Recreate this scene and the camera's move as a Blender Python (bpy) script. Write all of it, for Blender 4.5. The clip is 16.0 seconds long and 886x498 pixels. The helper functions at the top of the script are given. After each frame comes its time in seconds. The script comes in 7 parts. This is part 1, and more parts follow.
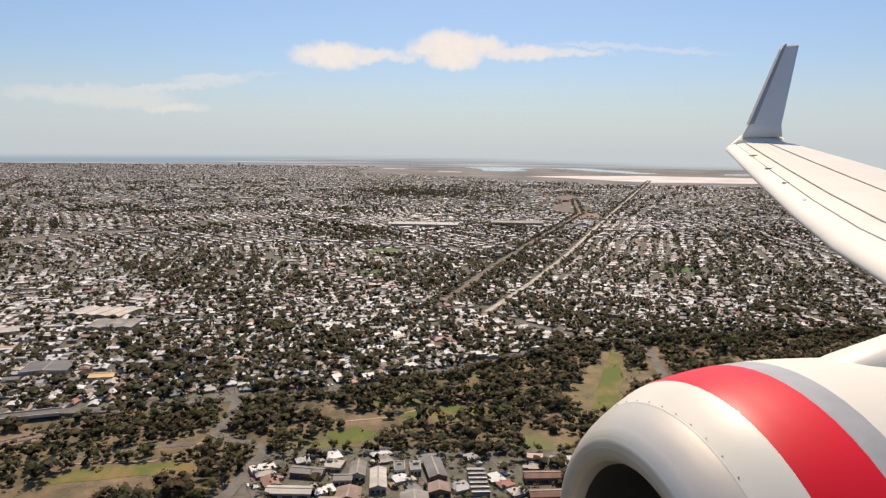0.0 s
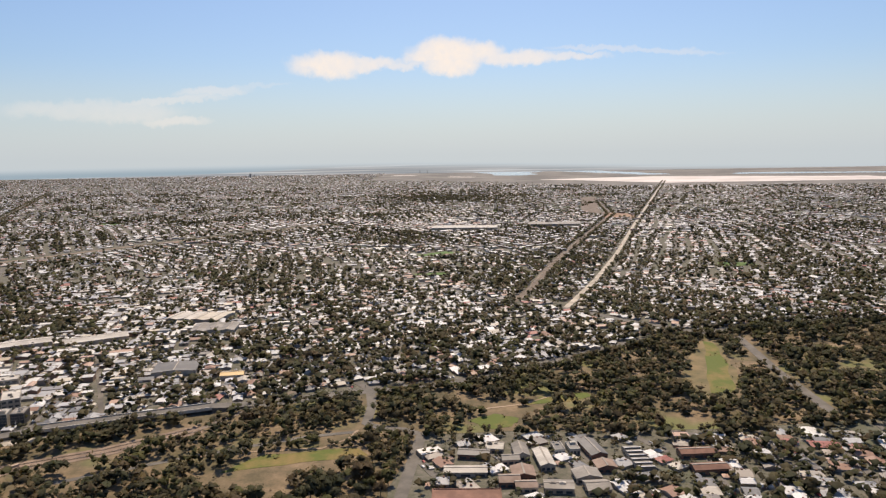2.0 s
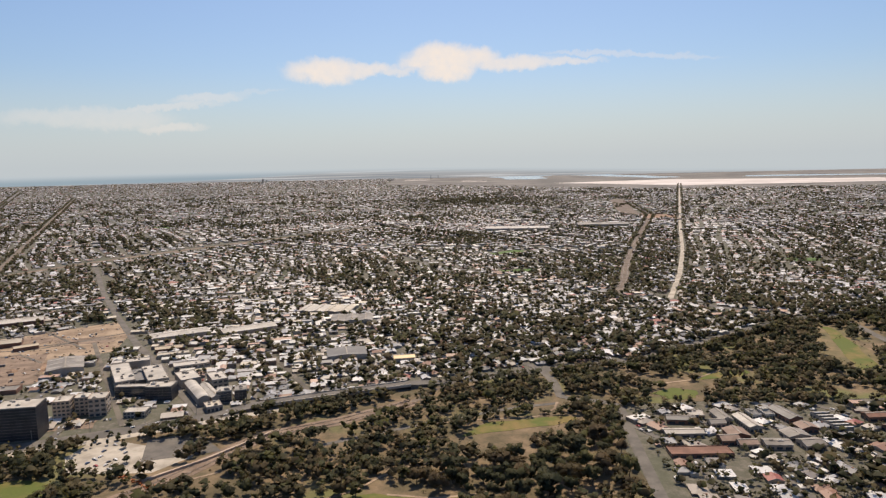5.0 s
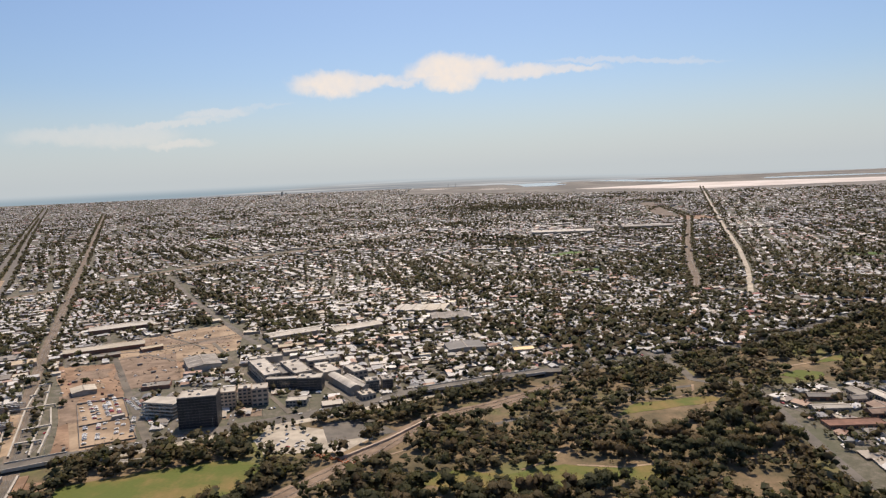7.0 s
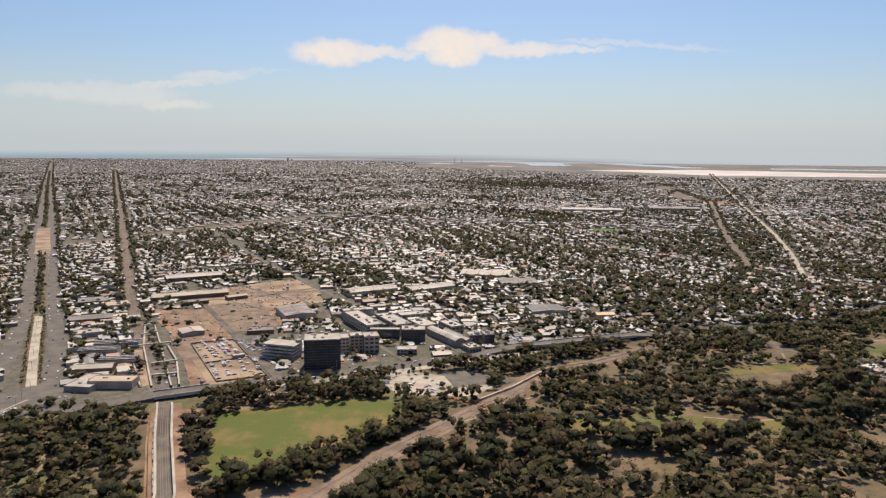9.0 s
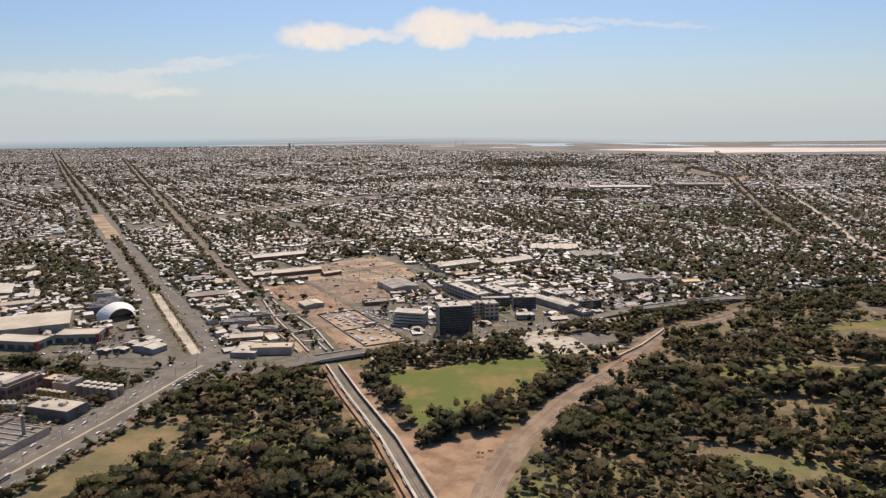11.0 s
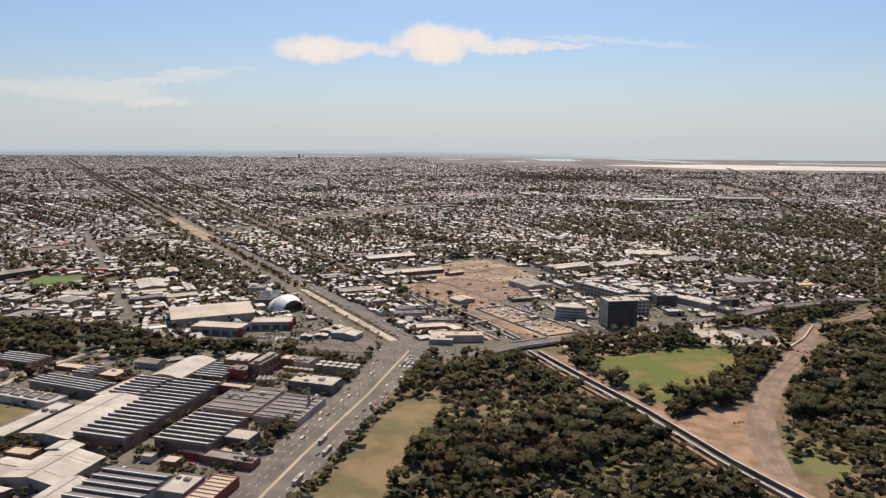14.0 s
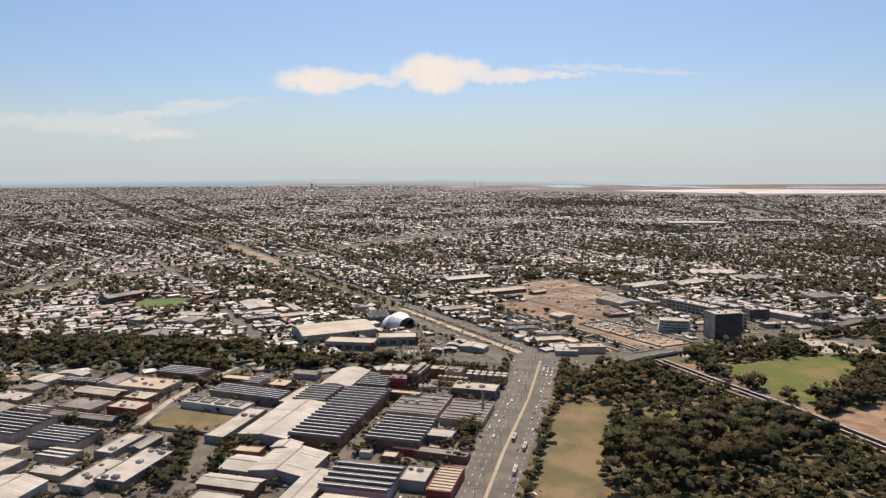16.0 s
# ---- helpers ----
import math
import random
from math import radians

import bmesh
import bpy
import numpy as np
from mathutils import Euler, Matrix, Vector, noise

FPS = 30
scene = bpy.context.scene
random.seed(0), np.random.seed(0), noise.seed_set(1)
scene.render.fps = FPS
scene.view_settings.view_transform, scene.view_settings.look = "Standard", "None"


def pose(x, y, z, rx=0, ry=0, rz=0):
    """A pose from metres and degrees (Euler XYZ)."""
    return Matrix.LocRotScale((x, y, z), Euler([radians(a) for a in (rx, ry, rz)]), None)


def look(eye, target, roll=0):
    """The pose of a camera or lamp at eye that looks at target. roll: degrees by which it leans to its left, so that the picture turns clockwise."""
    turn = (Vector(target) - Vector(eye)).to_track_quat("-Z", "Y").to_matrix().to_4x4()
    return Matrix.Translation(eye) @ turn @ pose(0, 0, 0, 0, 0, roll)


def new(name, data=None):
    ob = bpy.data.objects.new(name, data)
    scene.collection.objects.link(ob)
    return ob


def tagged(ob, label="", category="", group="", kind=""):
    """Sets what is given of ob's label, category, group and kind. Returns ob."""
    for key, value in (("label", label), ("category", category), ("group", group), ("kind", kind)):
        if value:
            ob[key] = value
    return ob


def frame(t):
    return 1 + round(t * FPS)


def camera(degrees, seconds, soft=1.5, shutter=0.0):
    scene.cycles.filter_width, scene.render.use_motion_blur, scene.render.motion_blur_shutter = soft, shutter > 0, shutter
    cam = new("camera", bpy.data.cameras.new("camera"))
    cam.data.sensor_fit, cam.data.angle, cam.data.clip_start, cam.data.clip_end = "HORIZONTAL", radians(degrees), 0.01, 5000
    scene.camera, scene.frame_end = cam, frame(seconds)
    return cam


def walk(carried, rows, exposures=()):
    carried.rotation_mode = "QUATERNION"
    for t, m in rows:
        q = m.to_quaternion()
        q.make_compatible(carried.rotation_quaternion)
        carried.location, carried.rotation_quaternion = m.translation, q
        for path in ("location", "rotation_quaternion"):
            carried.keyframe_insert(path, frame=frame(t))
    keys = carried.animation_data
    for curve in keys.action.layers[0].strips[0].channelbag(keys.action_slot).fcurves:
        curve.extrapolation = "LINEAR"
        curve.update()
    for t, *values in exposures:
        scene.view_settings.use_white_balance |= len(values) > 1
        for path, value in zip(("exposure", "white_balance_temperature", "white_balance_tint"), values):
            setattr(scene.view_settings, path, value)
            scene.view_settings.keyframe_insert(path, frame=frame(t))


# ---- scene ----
cam = camera(65.43, 16.0, soft=1.3)
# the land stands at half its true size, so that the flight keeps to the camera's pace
# seconds, eye, yaw, pitch, roll
ROWS = [
    (0, -2.02, -6.91, 129.38, 0.811, -8.251, 0.600),
    (0.5, -18.12, -12.00, 128.81, 0.925, -7.789, -1.600),
    (1, -34.11, -16.61, 128.13, 0.927, -8.453, -0.600),
    (1.5, -49.95, -21.28, 127.39, 1.332, -8.254, -0.500),
    (2, -65.30, -26.19, 126.65, 1.041, -7.728, -0.900),
    (2.5, -81.14, -31.80, 125.98, 0.809, -7.238, -1.100),
    (3, -97.20, -37.43, 125.53, 0.664, -6.805, -0.600),
    (3.5, -113.45, -42.92, 125.22, 0.749, -5.941, -0.200),
    (4, -129.95, -48.57, 124.95, 0.952, -7.035, -0.900),
    (6.5, -217.94, -80.88, 122.60, 0.630, -7.388, -1.423),
    (7, -234.91, -84.98, 120.96, 1.432, -6.477, -2.494),
    (7.5, -251.56, -88.92, 119.25, 1.362, -7.164, -0.347),
    (8, -267.67, -93.94, 117.89, 0.672, -7.699, 0.235),
    (8.5, -284.05, -96.96, 116.19, 0.687, -8.298, 0.335),
    (9, -300.36, -102.42, 115.22, 0.856, -8.503, 0.562),
    (11.5, -390.69, -132.80, 111.49, 0.023, -10.066, -1.262),
    (12, -408.40, -136.40, 110.59, 0.208, -10.085, -2.223),
    (12.5, -424.90, -141.27, 110.03, 0.406, -10.042, -1.885),
    (13, -441.90, -145.40, 109.53, 0.304, -9.861, -1.464),
    (13.5, -459.42, -151.17, 108.28, 1.102, -8.718, -2.054),
    (14, -476.58, -157.02, 107.55, -0.406, -8.740, 0.419),
    (14.5, -493.98, -163.03, 107.05, -0.735, -7.665, -0.829),
    (15, -511.95, -169.72, 106.34, -0.773, -6.704, 0.356),
    (15.5, -529.38, -174.27, 105.37, -0.601, -6.553, -0.294),
    (16, -546.91, -180.83, 104.89, -0.267, -6.425, -0.260),
]


def aim(x, y, z, yaw, pitch, roll):
    a, b = radians(yaw), radians(pitch)
    return look((x, y, z), (x - math.sin(a) * math.cos(b) * 100, y + math.cos(a) * math.cos(b) * 100, z + math.sin(b) * 100), roll)


walk(cam, [(t, aim(*r)) for t, *r in ROWS], [(0, 0.06), (3, 0.12), (4, 0.0), (6.5, 0.0), (9, 0.02), (12.5, 0.04), (14, 0.04), (16, 0.05)])

# ---- light ----
SUN_AZ, SUN_EL = 3.0, 57.0          # degrees right of +y, degrees up
sun = new("sun", bpy.data.lights.new("sun", "SUN"))
sun.data.energy, sun.data.angle, sun.data.color = 4.9, radians(0.55), (1.0, 0.82, 0.62)
sa, se = radians(SUN_AZ), radians(SUN_EL)
sun_dir = Vector((math.sin(sa) * math.cos(se), math.cos(sa) * math.cos(se), math.sin(se)))
sun.matrix_world = look(sun_dir * 900, (0, 0, 0))


class Nodes:
    """A small hand for wiring nodes."""

    def __init__(self, tree):
        self.t = tree
        tree.nodes.clear()

    def add(self, kind, **sets):
        n = self.t.nodes.new(kind)
        for k, v in sets.items():
            n.inputs[k].default_value = v
        return n

    def put(self, a, b):
        self.t.links.new(a, b)

    def math(self, op, a, b=None, c=None, clamp=False):
        n = self.t.nodes.new("ShaderNodeMath")
        n.operation, n.use_clamp = op, clamp
        for i, v in enumerate((a, b, c)):
            if v is None:
                continue
            if isinstance(v, (int, float)):
                n.inputs[i].default_value = v
            else:
                self.put(v, n.inputs[i])
        return n.outputs[0]

    def mix(self, fac, a, b, how="MIX"):
        n = self.t.nodes.new("ShaderNodeMix")
        n.data_type, n.blend_type = "RGBA", how
        for sock, v in ((n.inputs[0], fac), (n.inputs[6], a), (n.inputs[7], b)):
            if isinstance(v, (int, float)):
                sock.default_value = v
            elif isinstance(v, tuple):
                sock.default_value = (*v, 1)
            else:
                self.put(v, sock)
        return n.outputs[2]

    def noise(self, where, scale, detail=3.0, rough=0.55):
        n = self.add("ShaderNodeTexNoise", Scale=scale, Detail=detail, Roughness=rough)
        self.put(where, n.inputs["Vector"])
        return n.outputs[0]

    def ramp(self, fac, stops, how="LINEAR"):
        n = self.add("ShaderNodeValToRGB")
        n.color_ramp.interpolation = how
        el = n.color_ramp.elements
        while len(el) < len(stops):
            el.new(0.5)
        for e, (at, c) in zip(el, stops):
            e.position, e.color = at, (*c, 1)
        self.put(fac, n.inputs[0])
        return n.outputs[0]

    def step(self, v, lo, hi):
        n = self.add("ShaderNodeMapRange")
        n.interpolation_type = "SMOOTHSTEP"
        n.inputs[1].default_value, n.inputs[2].default_value = lo, hi
        self.put(v, n.inputs[0])
        return n.outputs[0]


CLOUDS = [
    (-9.81, 7.29, 3.23, 1.18, 0.004, 0.95),
    (-7.49, 7.38, 4.33, 0.7, 0.018, 0.8),
    (-4.55, 7.24, 2.68, 0.4, -0.008, 0.6),
    (-0.42, 8.04, 3.54, 1.32, -0.017, 0.98),
    (-0.44, 7.16, 2.47, 0.98, -0.017, 0.97),
    (-2.26, 7.8, 2.06, 0.79, -0.012, 0.9),
    (1.64, 8.09, 2.96, 0.97, -0.022, 0.9),
    (4.39, 7.68, 5.39, 0.7, -0.009, 0.8),
    (8.03, 7.61, 4.37, 0.35, -0.007, 0.6),
    (11.61, 8.12, 4.28, 0.26, -0.066, 0.32),
    (15.98, 7.74, 5.51, 0.26, -0.116, 0.28),
    (-29.05, 3.64, 4.08, 0.67, 0.037, 0.3),
    (-25.49, 3.52, 4.37, 0.9, 0.031, 0.32),
    (-22.11, 2.92, 2.94, 0.42, 0.022, 0.43),
    (-22.41, 4.38, 5.0, 0.33, 0.097, 0.36),
    (-18.78, 5.14, 3.29, 0.38, 0.084, 0.36),
    (-15.86, 5.6, 3.16, 0.22, 0.09, 0.16),
]


def make_world():
    w = bpy.data.worlds.new("daylight")
    w.use_nodes = True
    scene.world = w
    k = Nodes(w.node_tree)
    sky = k.add("ShaderNodeTexSky")
    sky.sky_type, sky.sun_disc, sky.sun_elevation, sky.sun_rotation = "NISHITA", False, se, sa
    sky.air_density, sky.dust_density, sky.ozone_density, sky.altitude = 1.0, 1.6, 2.5, 150.0
    way = k.add("ShaderNodeTexCoord").outputs["Generated"]
    xyz = k.add("ShaderNodeSeparateXYZ")
    k.put(way, xyz.inputs[0])
    el = k.math("MULTIPLY", k.math("ARCSINE", xyz.outputs[2]), 57.2958)
    az = k.math("MULTIPLY", k.math("ARCTAN2", xyz.outputs[0], xyz.outputs[1]), 57.2958)
    # thin cloud banks: degrees right of +y, degrees up, half width, half height, rise to the right, weight
    puff = k.math("SUBTRACT", k.noise(way, 17.0, 6.0, 0.6), 0.5)
    curl = k.math("SUBTRACT", k.noise(way, 30.0, 5.0, 0.62), 0.5)
    fine = k.math("SUBTRACT", k.noise(way, 85.0, 4.0, 0.62), 0.5)
    az_w = k.math("ADD", az, k.math("MULTIPLY", puff, 3.2))
    el_w = k.math("ADD", el, k.math("ADD", k.math("MULTIPLY", curl, 1.5), k.math("MULTIPLY", fine, 0.5)))
    total = None
    for a, e, wa, we, lift, s in CLOUDS:
        da = k.math("DIVIDE", k.math("SUBTRACT", az_w, a), wa)
        de = k.math("DIVIDE", k.math("SUBTRACT", k.math("SUBTRACT", el_w, e), k.math("MULTIPLY", k.math("SUBTRACT", az_w, a), lift)), we)
        r = k.math("ADD", k.math("MULTIPLY", da, da), k.math("MULTIPLY", de, de))
        bank = k.math("MULTIPLY", k.step(r, 1.25, 0.1), s)
        total = bank if total is None else k.math("MAXIMUM", total, bank)
    cloud = k.math("MULTIPLY", total, k.math("ADD", k.math("MULTIPLY", fine, 0.5), 0.95), clamp=True)
    haze = k.math("MULTIPLY", k.step(el, 8.0, -0.6), 0.74)
    b_sky = k.add("ShaderNodeBackground", Strength=0.099)
    k.put(k.mix(1.0, sky.outputs[0], (0.88, 0.97, 1.10), "MULTIPLY"), b_sky.inputs[0])
    b_haze = k.add("ShaderNodeBackground", Color=(0.675, 0.735, 0.775, 1), Strength=0.92)
    b_cloud = k.add("ShaderNodeBackground", Color=(0.98, 0.865, 0.775, 1), Strength=0.93)
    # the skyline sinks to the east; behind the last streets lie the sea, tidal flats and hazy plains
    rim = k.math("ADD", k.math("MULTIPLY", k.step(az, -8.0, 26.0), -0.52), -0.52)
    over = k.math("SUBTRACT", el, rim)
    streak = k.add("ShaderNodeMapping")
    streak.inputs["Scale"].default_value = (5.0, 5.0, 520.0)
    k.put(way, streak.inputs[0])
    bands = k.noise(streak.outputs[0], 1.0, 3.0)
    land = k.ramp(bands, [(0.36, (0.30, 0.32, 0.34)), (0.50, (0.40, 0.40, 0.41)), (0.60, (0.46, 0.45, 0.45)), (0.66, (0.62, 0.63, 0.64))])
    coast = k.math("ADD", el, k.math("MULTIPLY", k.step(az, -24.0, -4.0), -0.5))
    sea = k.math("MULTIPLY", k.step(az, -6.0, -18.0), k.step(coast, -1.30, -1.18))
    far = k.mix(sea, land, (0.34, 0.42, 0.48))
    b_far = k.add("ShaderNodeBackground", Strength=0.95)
    # haze is painted in: land and sea fade to blue-grey near the skyline
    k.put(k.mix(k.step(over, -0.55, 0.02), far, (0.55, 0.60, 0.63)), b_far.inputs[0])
    last = b_sky.outputs[0]
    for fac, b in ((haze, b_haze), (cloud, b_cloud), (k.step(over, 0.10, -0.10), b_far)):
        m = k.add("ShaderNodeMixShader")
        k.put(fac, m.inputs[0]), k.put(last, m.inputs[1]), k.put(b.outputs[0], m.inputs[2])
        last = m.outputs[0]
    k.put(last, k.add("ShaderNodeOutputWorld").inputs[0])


make_world()

# ---- materials ----


def shader(name, colour, rough=0.8, metal=0.0, bump=0.0, bump_scale=1.0, spec=0.5, coat=0.0, thin=0.0, tint=(1.35, 1.25, 0.75)):
    """colour: a function (nodes, position, island or object random) -> colour socket."""
    m = bpy.data.materials.new(name)
    m.use_nodes = True
    k = Nodes(m.node_tree)
    geo = k.add("ShaderNodeNewGeometry")
    obj = k.add("ShaderNodeObjectInfo")
    p = k.add("ShaderNodeBsdfPrincipled", Roughness=rough, Metallic=metal)
    p.inputs["Specular IOR Level"].default_value = spec
    p.inputs["Coat Weight"].default_value = coat
    base = colour(k, geo.outputs["Position"], geo.outputs["Random Per Island"], obj.outputs["Random"])
    k.put(base, p.inputs["Base Color"])
    if bump:
        b = k.add("ShaderNodeBump", Strength=bump, Distance=0.1)
        k.put(k.noise(geo.outputs["Position"], bump_scale, 4.0), b.inputs["Height"])
        k.put(b.outputs[0], p.inputs["Normal"])
    last = p.outputs[0]
    if thin:                              # leaves let some light through
        tr = k.add("ShaderNodeBsdfTranslucent")
        k.put(k.mix(1.0, base, tint, "MULTIPLY"), tr.inputs[0])
        mx = k.add("ShaderNodeMixShader")
        mx.inputs[0].default_value = thin
        k.put(last, mx.inputs[1]), k.put(tr.outputs[0], mx.inputs[2])
        last = mx.outputs[0]
    k.put(last, k.add("ShaderNodeOutputMaterial").inputs[0])
    return m


def mottled(name, a, b, scale, fine=None, grime=0.25, sheet=0.0, **kw):
    """Two colours in broad patches, with a finer grain over them; sheet: the width of roof sheets with darker laps."""
    def colour(k, pos, isl, rnd):
        c = k.mix(k.step(k.noise(pos, scale, 5.0), 0.35, 0.65), a, b)
        g = k.noise(pos, fine or scale * 9, 5.0, 0.7)
        v = k.math("ADD", k.math("MULTIPLY", g, 2 * grime), 1.0 - grime)
        if sheet:
            own = k.add("ShaderNodeSeparateXYZ")
            k.put(k.add("ShaderNodeTexCoord").outputs["Object"], own.inputs[0])
            row = k.math("DIVIDE", own.outputs[1], sheet)
            lap = k.math("PINGPONG", row, 0.5)
            v = k.math("MULTIPLY", v, k.math("ADD", k.math("MULTIPLY", k.step(lap, 0.0, 0.09), 0.22), 0.78))
            each = k.add("ShaderNodeTexWhiteNoise")
            each.noise_dimensions = "1D"
            k.put(k.math("FLOOR", row), each.inputs["W"])
            v = k.math("MULTIPLY", v, k.math("ADD", k.math("MULTIPLY", each.outputs["Value"], 0.16), 0.90))
        return k.mix(1.0, c, v, "MULTIPLY")
    return shader(name, colour, **kw)


def palette(name, stops, by="island", scale=0.6, grime=0.22, **kw):
    """One of several colours for each piece, weathered in patches."""
    def colour(k, pos, isl, rnd):
        c = k.ramp(isl if by == "island" else rnd, stops, "CONSTANT")
        g = k.noise(pos, scale, 5.0, 0.7)
        return k.mix(1.0, c, k.math("ADD", k.math("MULTIPLY", g, 2 * grime), 1.0 - grime), "MULTIPLY")
    return shader(name, colour, **kw)


# palest and darkest roof tones are pulled together, painting in distant haze
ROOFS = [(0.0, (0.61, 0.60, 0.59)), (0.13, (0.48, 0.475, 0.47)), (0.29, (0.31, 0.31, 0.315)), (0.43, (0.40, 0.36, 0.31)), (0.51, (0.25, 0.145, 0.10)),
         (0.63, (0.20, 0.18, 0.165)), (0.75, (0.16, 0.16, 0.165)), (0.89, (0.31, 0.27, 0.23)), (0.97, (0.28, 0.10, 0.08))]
WALLS = [(0.0, (0.38, 0.33, 0.27)), (0.28, (0.25, 0.165, 0.12)), (0.55, (0.44, 0.42, 0.385)), (0.72, (0.30, 0.24, 0.19)), (0.9, (0.22, 0.21, 0.205))]
GREENS = [(0.0, (0.080, 0.082, 0.040)), (0.22, (0.064, 0.071, 0.038)), (0.42, (0.120, 0.096, 0.052)), (0.58, (0.070, 0.073, 0.040)), (0.74, (0.126, 0.094, 0.054)),
          (0.90, (0.102, 0.104, 0.042))]
BLOCKS = [(0.0, (0.58, 0.56, 0.52)), (0.26, (0.47, 0.46, 0.44)), (0.46, (0.34, 0.33, 0.32)), (0.62, (0.52, 0.46, 0.36)), (0.78, (0.26, 0.25, 0.25)), (0.9, (0.40, 0.26, 0.19))]

M_roof_far = palette("weathered haze-evened roofs", ROOFS, "island", 0.9, rough=0.55, spec=0.4)
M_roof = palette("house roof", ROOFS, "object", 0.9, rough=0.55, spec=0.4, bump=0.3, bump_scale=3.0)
M_wall_far = palette("house walls of the mass", WALLS, "island", 0.7, rough=0.85)
M_wall = palette("house wall", WALLS, "object", 0.7, rough=0.85)
M_block_roof = palette("shed roofs of the mass", BLOCKS, "island", 0.5, rough=0.5)


def leaf_colour(k, pos, isl, rnd):
    """Each crown has its own green, with paler and browner sprays in it."""
    flat = k.add("ShaderNodeVectorMath")
    flat.operation = "MULTIPLY"
    flat.inputs[1].default_value = (1, 1, 0)
    k.put(pos, flat.inputs[0])
    cell = k.add("ShaderNodeTexVoronoi", Scale=0.17)
    k.put(flat.outputs[0], cell.inputs["Vector"])
    one = k.add("ShaderNodeSeparateColor")
    k.put(cell.outputs["Color"], one.inputs[0])
    c = k.ramp(one.outputs[0], GREENS)
    v = k.math("ADD", k.math("MULTIPLY", isl, 0.45), 0.72)
    v = k.math("MULTIPLY", v, k.math("ADD", k.math("MULTIPLY", k.noise(pos, 1.1, 4.0, 0.7), 0.7), 0.7))
    return k.mix(1.0, c, v, "MULTIPLY")


M_leaf_far = shader("far leaves", leaf_colour, rough=0.75, spec=0.25, thin=0.52, tint=(1.22, 1.12, 0.75))
M_leaf = palette("leaves", GREENS, "object", 0.9, 0.4, rough=0.72, spec=0.25, thin=0.52, tint=(1.22, 1.12, 0.75))
M_bark = mottled("bark", (0.12, 0.09, 0.07), (0.22, 0.18, 0.14), 0.8, rough=0.9)
M_car = palette("car paint", [(0, (0.66, 0.65, 0.63)), (0.48, (0.36, 0.36, 0.36)), (0.68, (0.05, 0.05, 0.055)), (0.84, (0.30, 0.03, 0.03)), (0.92, (0.06, 0.09, 0.16))],
                "object", 2.0, 0.05, rough=0.4, coat=0.1)
M_car_glass = mottled("car glass", (0.03, 0.03, 0.03), (0.045, 0.045, 0.045), 1.0, grime=0.05, rough=0.5, spec=0.12)
M_tyre = mottled("rubber", (0.02, 0.02, 0.02), (0.035, 0.035, 0.035), 4.0, rough=0.85)
M_asphalt = mottled("asphalt", (0.095, 0.085, 0.073), (0.146, 0.131, 0.112), 0.12, 1.4, 0.2, rough=0.85)
M_asphalt_dark = mottled("worn yard asphalt", (0.078, 0.068, 0.055), (0.165, 0.142, 0.112), 0.07, 0.9, 0.28, rough=0.85)
M_line = mottled("road paint", (0.62, 0.61, 0.58), (0.5, 0.49, 0.46), 0.6, rough=0.7)
M_concrete = mottled("concrete", (0.37, 0.338, 0.292), (0.49, 0.455, 0.40), 0.15, 1.5, 0.16, rough=0.85)
M_paving = mottled("pale paving", (0.30, 0.265, 0.215), (0.48, 0.43, 0.355), 0.1, 1.5, 0.18, rough=0.9)
M_tram = mottled("tram bed", (0.34, 0.285, 0.20), (0.42, 0.355, 0.26), 0.1, 1.2, 0.18, rough=0.9)
M_dirt = mottled("bare orange earth", (0.19, 0.118, 0.074), (0.325, 0.218, 0.142), 0.09, 0.7, 0.35, rough=0.95, bump=0.4, bump_scale=0.6)
M_sand = mottled("pale building sand", (0.215, 0.155, 0.102), (0.385, 0.29, 0.20), 0.05, 0.45, 0.42, rough=0.95, bump=0.3, bump_scale=0.5)
M_ballast = mottled("rail ballast", (0.125, 0.100, 0.078), (0.20, 0.158, 0.122), 0.08, 1.3, 0.28, rough=0.95)
M_rail_earth = mottled("brown earth and ballast", (0.165, 0.118, 0.084), (0.265, 0.195, 0.142), 0.12, 1.0, 0.32, rough=0.95)
M_steel = mottled("rail steel", (0.20, 0.175, 0.15), (0.30, 0.27, 0.24), 0.4, rough=0.4, metal=0.8)
M_dry = mottled("dry grass", (0.118, 0.103, 0.045), (0.215, 0.158, 0.080), 0.06, 0.7, 0.35, rough=0.95)
M_pole = mottled("galvanised pole", (0.34, 0.33, 0.31), (0.44, 0.43, 0.41), 0.5, rough=0.5, metal=0.4)
M_white_metal = mottled("white sheet metal", (0.41, 0.378, 0.328), (0.55, 0.51, 0.45), 0.10, 1.0, 0.18, sheet=1.6, rough=0.55, spec=0.2)
M_cream_metal = mottled("cream sheet metal", (0.44, 0.39, 0.31), (0.55, 0.49, 0.40), 0.08, 0.8, 0.14, sheet=2.2, rough=0.55, spec=0.2)
M_grey_metal = mottled("grey sheet metal", (0.20, 0.180, 0.155), (0.31, 0.282, 0.248), 0.09, 0.9, 0.22, sheet=1.6, rough=0.55, spec=0.2)
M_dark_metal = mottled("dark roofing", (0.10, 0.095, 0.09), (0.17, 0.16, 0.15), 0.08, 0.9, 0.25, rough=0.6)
M_tan_roof = mottled("tan membrane roof", (0.42, 0.34, 0.24), (0.50, 0.42, 0.31), 0.06, 0.8, 0.18, rough=0.8)
M_brick = mottled("brown brickwork", (0.16, 0.085, 0.06), (0.24, 0.13, 0.09), 0.2, 2.0, 0.25, rough=0.9)
